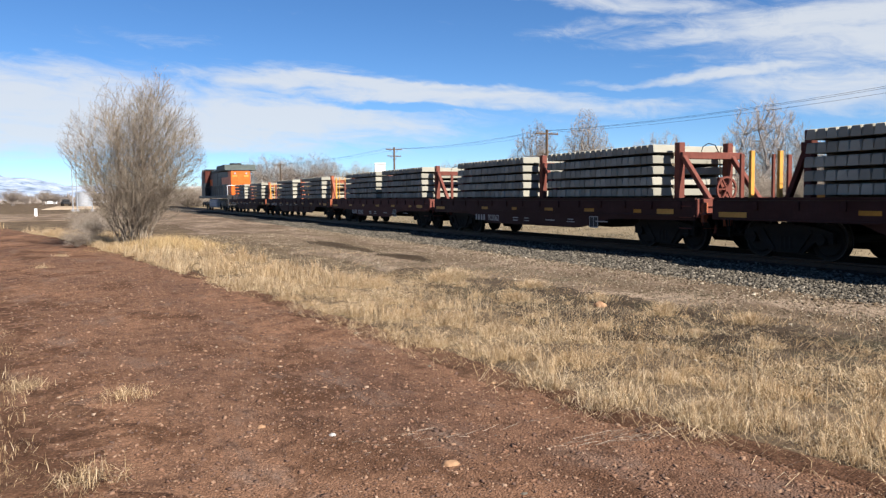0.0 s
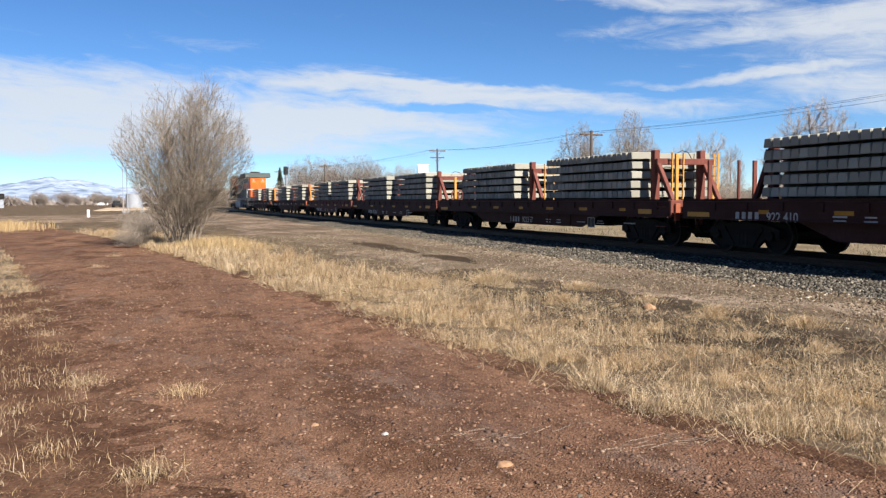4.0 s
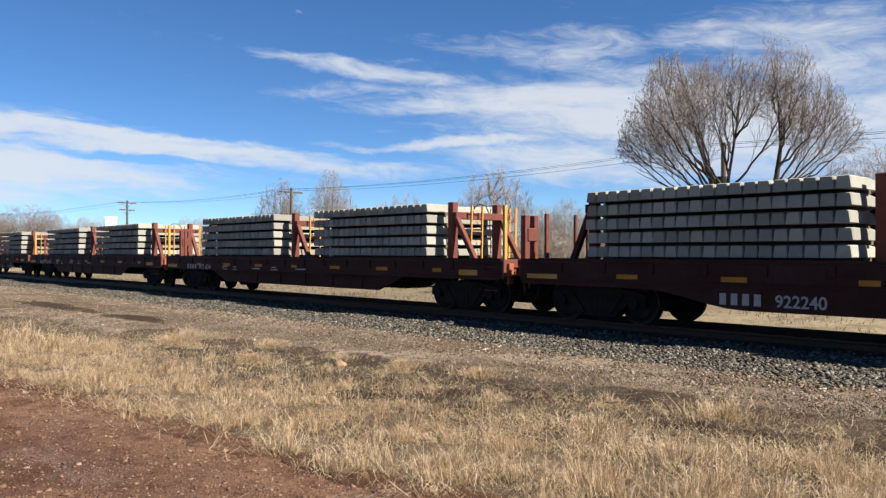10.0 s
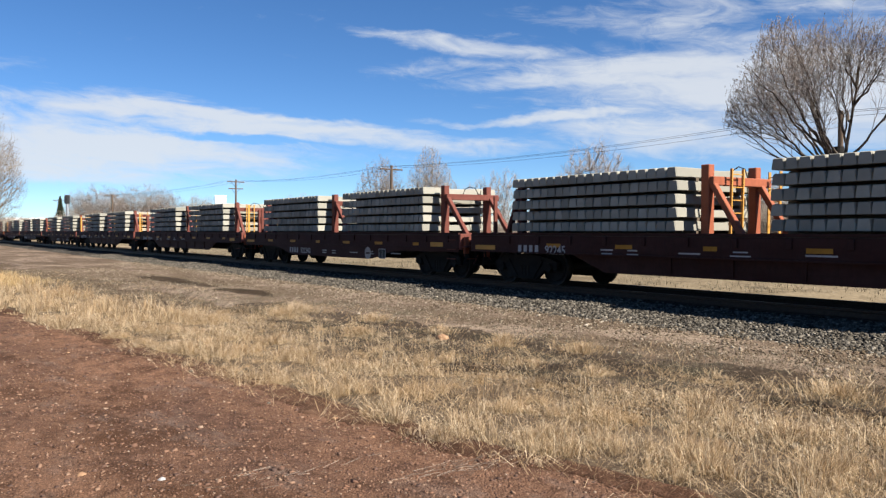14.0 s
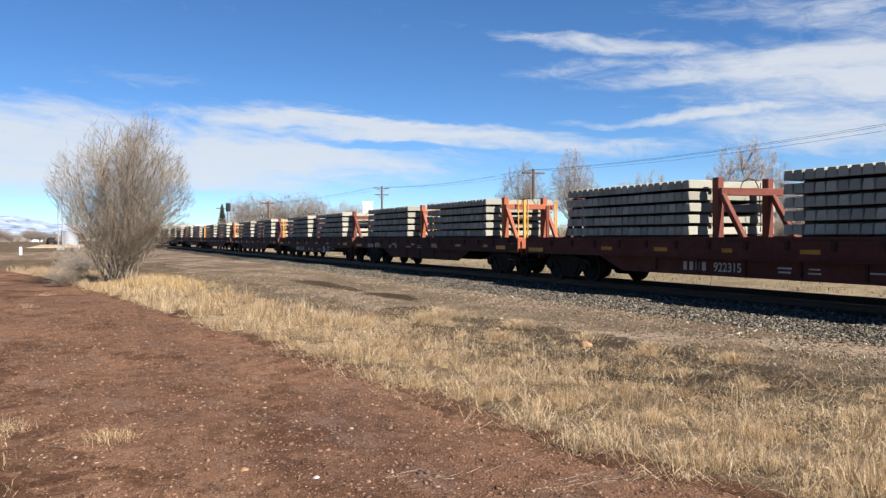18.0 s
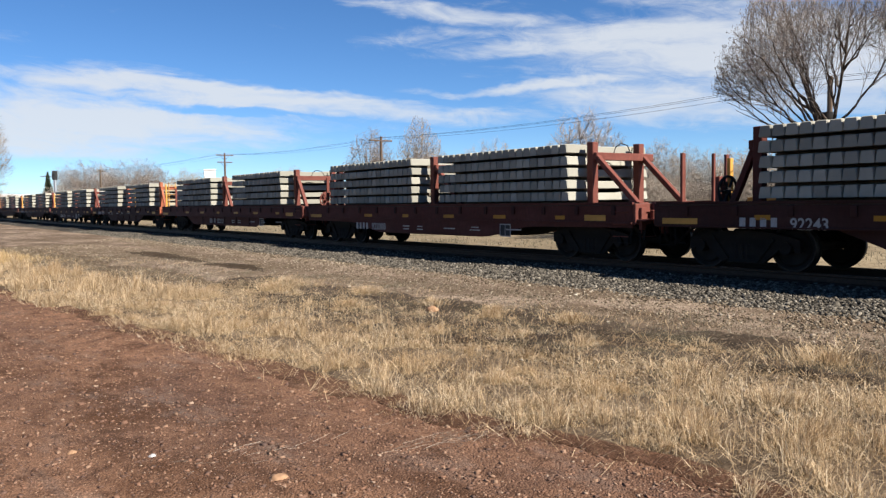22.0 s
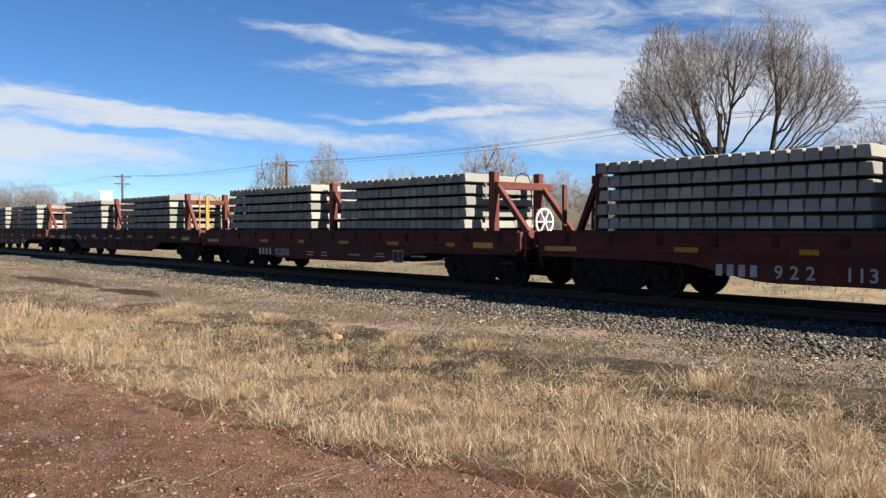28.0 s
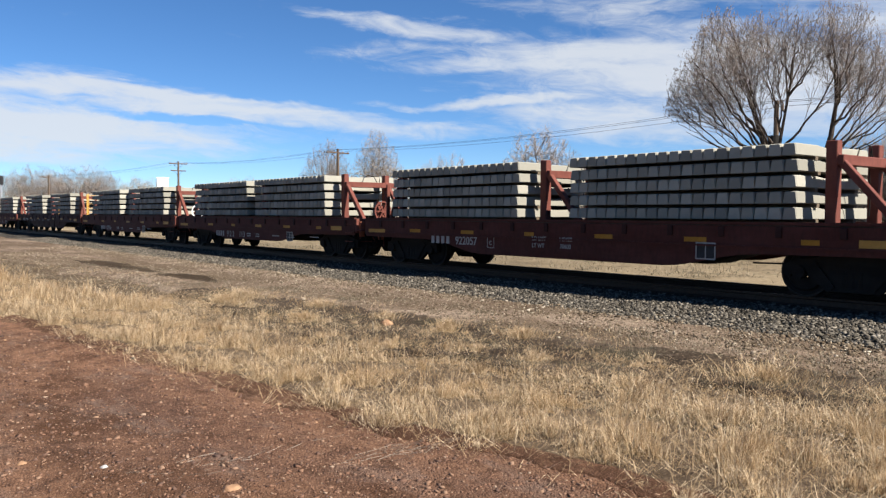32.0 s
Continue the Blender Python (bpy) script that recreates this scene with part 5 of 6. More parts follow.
CARS = [  # coupling positions, the stacks' front and rear ends, side sills, number, style
    (79.5, 61.8, ((76.7, 71.8), (69.2, 64.2)), "straight", "922 431", dict(ladder=True, orange=True)),
    (61.8, 43.8, ((58.6, 53.6), (51.3, 46.3)), "straight", "922 427", dict(ladder=True, orange=True)),
    (43.8, 29.4, ((41.6, 36.6), (35.8, 30.8)), "deep", "922062", dict(red=True)),
    (29.4, 14.0, ((27.3, 22.4), (20.9, 16.0)), "deep", "922062", dict(brake="red", num=3.9)),
    (14.0, -3.0, ((11.5, 6.5), (4.1, -0.8)), "straight", "922357", dict(ladder=True, num=7.15, height=0.56, plane=-1.318, posts=True)),
    (-3.0, -20.97, ((-5.8, -10.7), (-13.1, -18.05)), "straight", "922 410", dict(ladder=True, winch=True)),
    (-20.97, -38.98, ((-23.9, -28.9), (-31.1, -36.05)), "straight", "922 424", dict(ladder=True, winch=True)),
    (-38.98, -54.76, ((-40.9, -45.7), (-47.6, -52.5)), "deep", "922240", dict(emblem=True, num=4.72)),
    (-54.76, -71.0, ((-56.5, -61.4), (-63.4, -68.4)), "straight", "92245", dict(ladder=True, orange=True)),
    (-71.0, -88.2, ((-73.3, -78.2), (-80.9, -85.75)), "straight", "922315", dict(brake="red", red=True, num=7.0, height=0.60, plane=-1.318)),
    (-88.2, -103.35, ((-89.8, -94.8), (-96.2, -100.95)), "deep", "922008", dict(red=True, num=3.6, strut=1.30)),
    (-103.35, -120.9, ((-105.7, -110.7), (-112.9, -117.9)), "straight", "92243", dict(ladder=True, front_wheel=True)),
    (-120.9, -135.9, ((-122.6, -127.5), (-128.9, -133.9)), "deep", "922056", dict(brake="white", red=True)),
    (-135.9, -150.3, ((-137.5, -142.5), (-143.1, -148.0)), "deep", "922 113", dict(brake="red", num=4.15, spaced=True)),
    (-150.3, -165.8, ((-151.7, -156.6), (-158.15, -163.1)), "deep", "922057", dict(red=True, brake="red", num=3.3, height=0.72, limits=True)),
    (-165.8, -183.0, ((-168.2, -173.1), (-175.6, -180.5)), "straight", "922 402", dict(ladder=True)),
]
for k, (f, r, stacks, kind, number, style) in enumerate(CARS):
    flatcar(f, r, stacks, kind, number, k, style)
    for i, (a, b) in enumerate(stacks):
        tie_stack((a + b) / 2 - 2.475, 2 * k + i)


def locomotive(rear):
    """A road diesel seen from behind: hood with radiator wings, cab, walkway, tank and two three-axle trucks."""
    L = 22.3
    lo = thing("locomotive", pose(XC, rear + L / 2, RAIL_Z), "orange and black diesel locomotive with a dark roof", "locomotive")
    MOVERS.append((lo, rear + L / 2))
    h = L / 2
    part("underframe", box(-1.52, 1.52, -h + 0.5, h - 0.5, 1.35, 1.62, 0.03), LOCO_BLACK, lo)
    part("long_hood", box(-0.95, 0.95, -h + 1.6, h - 6.0, 1.62, 4.05, 0.06), LOCO_ORANGE, lo)
    # black livery, widened along the hood's flank to paint in its shade
    part("hood_stripe", box(-0.96, 0.96, -h + 3.4, h - 6.0, 1.62, 2.75), LOCO_BLACK, lo)
    part("hood_band", box(-0.957, 0.957, -h + 3.4, h - 6.0, 3.45, 4.06), LOCO_BLACK, lo, "black upper hood band")
    part("cab_band", box(-1.507, 1.507, h - 6.02, h - 2.98, 1.62, 3.1), LOCO_BLACK, lo)
    part("cab_rear_panel", box(-1.46, 1.46, h - 6.05, h - 6.0, 3.1, 4.35), CAR_PAINT_RED, lo, "dark red-brown rear wall of the cab")
    part("rear_door", box(-0.35, 0.35, -h + 1.57, -h + 1.61, 1.75, 3.3, 0.01), LOCO_ORANGE, lo)
    for x in (-0.55, 0.55):
        part("rear_lamp", rod((x, -h + 1.58, 3.75), (x, -h + 1.52, 3.75), 0.10, None, 14), GREY_METAL, lo)
        part("number_bar", box(x - 0.22, x + 0.22, -h + 1.585, -h + 1.595, 3.45, 3.60), YELLOW, lo)
    part("radiator_wing", plate([(-h + 1.5, 4.05), (-h + 7.2, 4.05), (-h + 6.9, 4.62), (-h + 1.8, 4.62)], -1.52, 1.52, 0.03), LOCO_GREEN, lo, "dark flared radiator housing")
    part("hood_roof", box(-0.85, 0.85, -h + 7.2, h - 6.0, 4.05, 4.45, 0.08), LOCO_GREEN, lo)
    part("exhaust_stack", box(-0.35, 0.35, -0.6, 0.6, 4.45, 4.75, 0.03), LOCO_BLACK, lo)
    part("fan_housing", rod((0, -h + 4.3, 4.62), (0, -h + 4.3, 4.85), 0.6, None, 20), LOCO_BLACK, lo)
    part("cab", box(-1.5, 1.5, h - 6.0, h - 3.0, 1.62, 4.45, 0.08), FRAME_PAINT, lo)
    part("cab_roof", box(-1.45, 1.45, h - 6.1, h - 2.9, 4.45, 4.65, 0.06), LOCO_BLACK, lo)
    for y in (h - 5.5, h - 4.3):
        part("cab_window", box(-1.51, -1.49, y, y + 0.8, 3.35, 4.05), LOCO_BLACK, lo)
    part("nose", box(-1.2, 1.2, h - 3.0, h - 1.2, 1.62, 3.2, 0.1), LOCO_ORANGE, lo)
    part("fuel_tank", box(-1.4, 1.4, -2.8, 2.8, 0.35, 1.30, 0.12), GREY_METAL, lo)
    part("air_filter_box", box(-1.0, -0.93, -1.0, 2.6, 2.6, 3.9, 0.02), LOCO_BLACK, lo)
    for i in range(9):
        part("hood_door", box(-0.975, -0.948, -h + 7.5 + i * 0.62, -h + 8.05 + i * 0.62, 2.4, 3.7, 0.01), LOCO_BLACK, lo)
    for x in (-1.48, 1.48):
        bm = bmesh.new()
        for i in range(12):
            y = -h + 0.8 + i * 1.55
            add_rod(bm, (x, y, 1.62), (x, y, 2.6), 0.018, n=6)
        add_rod(bm, (x, -h + 0.8, 2.6), (x, -h + 0.8 + 11 * 1.55, 2.6), 0.018, n=6)
        part("handrail", bm, LOCO_BLACK, lo, "dark safety handrail")
        bm = bmesh.new()
        for i in range(4):
            add_box(bm, x - 0.28 if x > 0 else x, x if x > 0 else x + 0.28, -h + 0.55 - 0.0 * i, -h + 0.85, 0.45 + i * 0.32, 0.48 + i * 0.32)
        add_rod(bm, (x, -h + 0.45, 0.5), (x, -h + 0.45, 2.6), 0.02, n=6)
        part("steps", bm, WHITE_PAINT, lo, "white-edged end steps")
    part("end_plate", box(-1.5, 1.5, -h + 0.40, -h + 0.52, 0.55, 1.62, 0.02), LOCO_BLACK, lo)
    part("end_rail", box(-1.4, 1.4, -h + 0.5, -h + 0.54, 2.55, 2.60), WHITE_PAINT, lo)
    coupler(lo, -h + 0.4, -1)
    for ty in (-h + 4.3, h - 4.3):
        tb = part("truck_frame", box(-1.25, 1.25, ty - 2.6, ty + 2.6, 0.55, 0.95, 0.05), LOCO_BLACK, lo)
        for i in (-1, 0, 1):
            for x in (-0.79, 0.79):
                w = part("wheel", shared("loco_wheel", revolve, [(-0.06, 0.1), (-0.06, 0.5), (0.06, 0.5), (0.06, 0.1)], 28), STEEL_DARK, tb)
                w.location = (x, ty + i * 2.05, 0.5)
            part("journal_box", box(-1.32, -1.22, ty + i * 2.05 - 0.2, ty + i * 2.05 + 0.2, 0.35, 0.8, 0.03), STEEL_DARK, tb)
    return lo


locomotive(79.5)

# ---- trees, poles and distance ----


def tubes(name, segs, material, sides=3):
    """Tapered prisms for a list of (start, end, radius, end radius), in one mesh."""
    a = np.array([s[0] for s in segs], float)
    b = np.array([s[1] for s in segs], float)
    r0, r1 = np.array([s[2] for s in segs]), np.array([s[3] for s in segs])
    d = b - a
    d /= np.linalg.norm(d, axis=1)[:, None] + 1e-9
    ref = np.where(np.abs(d[:, 2:3]) > 0.9, [[1.0, 0, 0]], [[0, 0, 1.0]])
    s = np.cross(d, ref)
    s /= np.linalg.norm(s, axis=1)[:, None] + 1e-9
    t = np.cross(d, s)
    ang = np.arange(sides) * 2 * math.pi / sides
    ring = np.cos(ang)[None, :, None] * s[:, None] + np.sin(ang)[None, :, None] * t[:, None]
    v = np.concatenate([a[:, None] + ring * r0[:, None, None], b[:, None] + ring * r1[:, None, None]], 1)
    k = 2 * sides * np.arange(len(segs))[:, None]
    f = np.stack([np.concatenate([k + i, k + (i + 1) % sides, k + sides + (i + 1) % sides, k + sides + i], 1) for i in range(sides)], 1).reshape(-1, 4)
    return fast_mesh(name, v.reshape(-1, 3), f, material)


def crown_tree(name, seed, profile, roots, counts, radii, twig_len, twig_mat, wood_mat=None, lean=0.25, upward=0.6):
    """A bare tree filling the outline profile [(z, r), ...]: limbs from the roots, then three finer orders, each joined to the nearest wood below it."""
    rng = np.random.default_rng(seed)
    zs, rs = np.array([p[0] for p in profile], float), np.array([p[1] for p in profile], float)

    def targets(n, inner):
        z = rng.uniform(zs[0], zs[-1], n * 6)
        z = z[rng.random(n * 6) < (np.interp(z, zs, rs) / rs.max()) ** 1.3][:n]
        a = rng.uniform(0, 2 * math.pi, len(z))
        lump = 1 + 0.16 * np.sin(a * 3 + seed) + 0.12 * np.sin(a * 5 + z * 1.3 + seed * 2)
        r = np.interp(z, zs, rs) * lump * (inner + (1 - inner) * rng.random(len(z))) ** 0.5
        return np.stack([r * np.cos(a), r * np.sin(a), z], -1)

    wood, fine = [], []

    def limb(p, q, r0, r1, n, sag, store, nodes):
        pts = []
        off = rng.normal(0, 0.06, 3) * np.linalg.norm(q - p)
        for i in range(n + 1):
            u = i / n
            m = p + (q - p) * u
            m = m + off * math.sin(u * math.pi) - np.array([q[0] - p[0], q[1] - p[1], 0]) * sag * math.sin(u * math.pi) * 0.35
            pts.append(m)
        for i in range(n):
            ra, rb = r0 + (r1 - r0) * i / n, r0 + (r1 - r0) * (i + 1) / n
            store.append((pts[i], pts[i + 1], ra, rb))
            nodes.append((pts[i + 1], rb))

    level = []
    first = targets(counts[0], 0.35)
    for k, q in enumerate(first):
        root = np.array(roots[k % len(roots)], float)
        q = q * [0.72, 0.72, 0.80]
        limb(root, q, radii[0] * rng.uniform(0.7, 1.1), radii[1], 6, 0.8, wood, level)
    for order in (1, 2, 3):
        pos = np.array([n[0] for n in level])
        rad = np.array([n[1] for n in level])
        fresh = []
        for q in targets(counts[order], 0.3 if order < 3 else 0.15):
            d = np.linalg.norm(pos - q, axis=1)
            cost = d + 2.0 * np.clip(pos[:, 2] - q[2] + upward * d, 0, None) + 0.4 * np.clip(np.hypot(pos[:, 0], pos[:, 1]) - np.hypot(q[0], q[1]), 0, None)
            i = int(np.argmin(cost))
            store = wood if order == 1 else fine
            limb(pos[i], q, min(rad[i] * 0.75, radii[order]), radii[order + 1], 4 if order < 3 else 3, lean, store, fresh)
        level = level + fresh if order < 3 else fresh + level[len(level) // 3:]
    # twigs, two joints each
    pos = np.array([n[0] for n in level])
    pick = pos[rng.integers(0, len(pos), counts[4])]
    out = pick * [1, 1, 0] / (np.linalg.norm(pick[:, :2], axis=1)[:, None] + 0.3)
    d = out * 0.45 + np.array([0, 0, upward]) + rng.normal(0, 0.42, pick.shape)
    d /= np.linalg.norm(d, axis=1)[:, None]
    ln = twig_len * rng.uniform(0.4, 1.2, len(pick))[:, None]
    mid = pick + d * ln * 0.5
    d2 = d + np.array([0, 0, 0.25]) + rng.normal(0, 0.2, pick.shape)
    tip = mid + d2 / np.linalg.norm(d2, axis=1)[:, None] * ln * 0.5
    r = radii[4]
    fine += [(a, b, r, r * 0.8) for a, b in zip(pick, mid)] + [(a, b, r * 0.8, r * 0.45) for a, b in zip(mid, tip)]
    return tubes(name + "_wood", wood, wood_mat or BARK, 6), tubes(name + "_twigs", fine, twig_mat, 3), tip


def plant(name, meshes, m, label, category, group=""):
    t = thing(name, m, label, category, group)
    part("trunk", meshes[0], BARK, t)
    part("crown", meshes[1], TWIG, t)
    return t


rngt = random.Random(3)


def broom_tree(name, seed, trunks, limbs, inside, lens, wood_mat, twig_mat, rads, joint=0.30, fork=0.75, angle=(0.26, 0.60), rise=0.035, bare=0.22, bow=(0.58, 0.42)):
    """A bare tree: trunks (points, radii), limbs (start, end, radius) in a rising arc, each with three finer orders of ascending shoots inside the crown."""
    rng = np.random.default_rng(seed)
    wood, fine, tips = [], [], []

    def sprout(p, d, ln, order):
        side = np.cross(d, rng.normal(0, 1, 3))
        side /= np.linalg.norm(side) + 1e-9
        phi = rng.uniform(*angle)
        d = d * math.cos(phi) + side * math.sin(phi)
        n = max(2, int(ln / (joint * (1.0, 0.8, 0.6)[order - 1])))
        r = rads[order]
        for i in range(n):
            d = d + rng.normal(0, 0.075, 3) + (0, 0, rise)
            d = d / np.linalg.norm(d)
            q = p + d * ln / n
            if not inside(q):
                break
            fine.append((p, q, r * (1 - 0.6 * i / n), r * (1 - 0.6 * (i + 1) / n)))
            p = q
            if order < 3:
                for _ in range(1 + (rng.random() < fork)):
                    sprout(p, d, lens[order] * rng.uniform(0.6, 1.25) * (1.1 - 0.5 * i / n), order + 1)
        tips.append(p)

    for pts, ra, rb in trunks:
        n = len(pts) - 1
        for i in range(n):
            wood.append((np.array(pts[i], float), np.array(pts[i + 1], float), ra + (rb - ra) * i / n, ra + (rb - ra) * (i + 1) / n))
    for a, b, r in limbs:
        a, b = np.array(a, float), np.array(b, float)
        ln = np.linalg.norm(b - a)
        mid = a + (b - a) * [bow[0], bow[0], bow[1]] + rng.normal(0, 0.05, 3) * ln
        n = max(4, int(ln / joint))
        p = a
        for i in range(n):
            u = (i + 1) / n
            q = a * (1 - u) ** 2 + mid * 2 * u * (1 - u) + b * u * u + rng.normal(0, 0.035, 3)
            wood.append((p, q, r * (1 - 0.85 * i / n), r * (1 - 0.85 * u)))
            d = (q - p) / np.linalg.norm(q - p)
            p = q
            if u > bare:
                for _ in range(1 + (rng.random() < fork)):
                    sprout(p, d, lens[0] * rng.uniform(0.6, 1.25) * (1.25 - 0.65 * u), 1)
    return tubes(name + "_wood", wood, wood_mat, 6), tubes(name + "_twigs", fine, twig_mat, 3), tips


# the spreading tree behind the track: two leaning trunks that open into a wide fan
def big_reach(x):
    return float(np.interp(x, [-4.5, -4.0, -3.4, -2.7, -2.2, -1.6, -0.6, 0.0, 1.0, 2.1, 2.7, 3.2, 3.6, 4.1, 4.5], [5.0, 6.7, 7.8, 9.3, 9.5, 9.0, 8.6, 9.0, 9.4, 9.2, 8.4, 7.9, 7.3, 6.7, 5.0]))


def big_inside(q):
    return q[2] < big_reach(q[0]) * (1 - 0.022 * q[1] ** 2) * (1 + 0.10 * noise.noise(Vector(q) * 0.9)) + rngt.gauss(0, 0.2) and q[2] > 3.7 + 0.36 * abs(q[0]) and abs(q[1]) < 3.6


left_trunk = [(-0.15, 0, -0.1), (-0.35, 0.05, 1.4), (-0.5, 0, 2.8), (-0.8, 0, 4.2), (-1.2, 0.1, 5.5), (-1.65, 0.15, 7.2), (-2.05, 0.0, 8.8)]
right_trunk = [(0.2, 0.1, -0.1), (0.45, 0.2, 1.4), (1.1, 0.25, 2.9), (1.45, 0.2, 4.4), (1.6, 0.2, 5.6), (1.5, 0.0, 7.2), (1.25, 0.1, 8.8)]
mid_trunk = [(-0.45, 0, 2.4), (-0.2, 0.3, 4.5), (0.1, 0.3, 6.5), (0.3, 0.2, 8.7)]
limbs = []
for k in range(38):
    x = -4.0 + 8.1 * (k + rngt.random()) / 38
    y = rngt.uniform(-3.0, 3.0) * math.sqrt(max(0.1, 1 - (x / 4.7) ** 2))
    stem = left_trunk if x < 0.25 + rngt.gauss(0, 0.9) else right_trunk
    if abs(x - 0.1) < 0.9 or (abs(x) < 1.8 and rngt.random() < 0.35):
        stem = mid_trunk
    zs = np.interp(abs(x - stem[3][0]), [0, 0.6, 1.5, 2.5, 3.3], [6.5, 5.3, 4.4, 3.6, 3.0]) + rngt.gauss(0, 0.4)
    a = [float(np.interp(zs, [p[2] for p in stem], [p[i] for p in stem])) for i in (0, 1)] + [float(min(zs, 7.0))]
    limbs.append((a, (x, y, big_reach(x) * (1 - 0.022 * y * y) * rngt.uniform(0.76, 0.97)), rngt.uniform(0.030, 0.056)))
for b in ((-4.1, 0.2, 5.7), (-3.7, 1.2, 5.0), (-3.4, -1.2, 4.6), (-4.2, -0.6, 6.2), (-2.6, 0.6, 4.9)):
    limbs.append(((-0.55, 0, 3.2 + rngt.uniform(-0.3, 0.5)), b, 0.040))
for b in ((4.1, 0.2, 5.6), (3.9, 1.0, 4.9), (3.4, -1.2, 4.5), (4.2, -0.5, 6.2), (3.0, 0.8, 5.0)):
    limbs.append(((1.3, 0.25, 3.6 + rngt.uniform(-0.3, 0.5)), b, 0.040))
big = broom_tree("big_tree", 11, [(left_trunk, 0.20, 0.015), (right_trunk, 0.19, 0.015), (mid_trunk, 0.09, 0.012)], limbs, big_inside, (2.1, 0.95, 0.45), BARK, TREE_TWIG, (0.06, 0.0125, 0.0070, 0.0046), 0.33, 0.47, (0.32, 0.92), 0.075, 0.30)
big_tree = plant("bare_tree", big, pose(28.1, 15.25, 0.1, 0, 0, -61.5), "large bare many-stemmed tree behind the track", "tree")
v, f = [], []
for p in big[2]:
    lush = (p[2] - 0.72 * big_reach(p[0])) / 3.0 + (0.12 if p[0] > 0.8 or p[0] < -1.7 else -0.2)
    if rngt.random() > lush:
        continue
    for _ in range(2):
        o = Vector(p) + Vector((rngt.gauss(0, 0.02), rngt.gauss(0, 0.02), rngt.gauss(-0.05, 0.06)))
        a = Vector((rngt.gauss(0, 0.5), rngt.gauss(0, 0.5), 1)).normalized() * 0.040
        b = a.orthogonal().normalized() * 0.011
        k = len(v)
        v += [tuple(o - a), tuple(o + b), tuple(o + a), tuple(o - b)]
        f.append((k, k + 1, k + 2, k + 3))
part("withered_leaves", fast_mesh("withered_leaves", v, f, TREE_TWIG), TREE_TWIG, big_tree, "withered brown leaves and seed clusters at the tips")

# the willow beside the road: many upright stems from one foot
def willow_reach(x):
    return float(np.interp(x, [-2.6, -2.3, -2.0, -1.6, -0.9, -0.3, 0.3, 0.75, 1.2, 1.6, 2.0, 2.3, 2.6], [2.4, 3.7, 4.5, 5.0, 5.7, 5.6, 5.9, 6.5, 5.9, 5.2, 4.9, 4.0, 2.4]))


def willow_inside(q):
    return 0.15 < q[2] < willow_reach(q[0]) * (1 - 0.05 * q[1] ** 2) * (1 + 0.24 * noise.noise(Vector((q[0], q[1], 0.5 * q[2])) * 1.3)) + rngt.gauss(0, 0.2) and abs(q[1]) < 2.3 and -0.45 - 0.60 * q[2] < q[0] < 0.95 + 0.58 * q[2]


limbs = []
for k in range(46):
    x = -2.35 + 4.7 * (k + rngt.random()) / 46
    y = rngt.uniform(-1.9, 1.9) * math.sqrt(max(0.1, 1 - (x / 2.7) ** 2))
    if x < -1.0 and rngt.random() < 0.4:
        continue
    top = willow_reach(x) * (1 - 0.05 * y * y) * rngt.uniform(0.55, 1.0)
    limbs.append(((0.16 * x + rngt.gauss(0, 0.12), 0.16 * y + rngt.gauss(0, 0.12), -0.05), (x, y, top), rngt.uniform(0.012, 0.030)))
for k in range(9):
    a = rngt.uniform(0, 6.283)
    limbs.append(((rngt.gauss(0, 0.3), rngt.gauss(0, 0.3), -0.05), (1.5 * math.cos(a), 1.3 * math.sin(a), rngt.uniform(1.2, 2.4)), 0.018))
willow = broom_tree("willow", 5, [], limbs, willow_inside, (1.25, 0.70, 0.36), BUSH_TWIG, BUSH_TWIG, (0.03, 0.0074, 0.0050, 0.0038), 0.27, 0.42, (0.25, 0.80), 0.06, 0.10, (0.34, 0.58))
plant("willow_bush", willow, pose(1.45, 29.9, 0.0, 0, 0, -2.8), "tall bare willow bush with dense tan twigs beside the road", "bush")

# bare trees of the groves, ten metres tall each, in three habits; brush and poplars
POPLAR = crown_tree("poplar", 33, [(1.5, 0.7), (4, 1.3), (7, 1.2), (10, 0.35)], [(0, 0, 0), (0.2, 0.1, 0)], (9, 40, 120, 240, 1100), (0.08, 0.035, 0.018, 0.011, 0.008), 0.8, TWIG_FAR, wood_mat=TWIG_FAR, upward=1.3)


def lone_tree(seed, half, top, mat, trunk_h=2.6):
    """A single bare tree with an open rounded crown, half metres to each side and top metres high."""
    def reach(q):
        r = math.hypot(q[0], q[1]) / half
        return r < 1.02 and 0.26 * top + 0.8 * r < q[2] < top * (1 - 0.42 * r ** 2.2) + rngt.gauss(0, 0.15)
    limbs = []
    for k in range(24):
        a, r = 2.4 * k + rngt.uniform(-0.4, 0.4), half * math.sqrt((k + 0.5) / 24) * 0.92
        limbs.append(((0, 0, trunk_h + rngt.uniform(-0.6, 1.2) * (1 - r / half)), (r * math.cos(a), r * math.sin(a), top * (1 - 0.42 * (r / half) ** 2.2) * rngt.uniform(0.72, 0.96)), rngt.uniform(0.04, 0.08)))
    return broom_tree("lone_tree", seed, [([(0, 0, -0.1), (0.1, 0, trunk_h * 0.6), (0, 0.1, trunk_h + 1.2)], 0.22, 0.12)], limbs, reach, (1.5, 0.95, 0.6), TWIG, mat, (0.06, 0.020, 0.013, 0.010), 0.45, 0.45, (0.45, 1.1), 0.01)


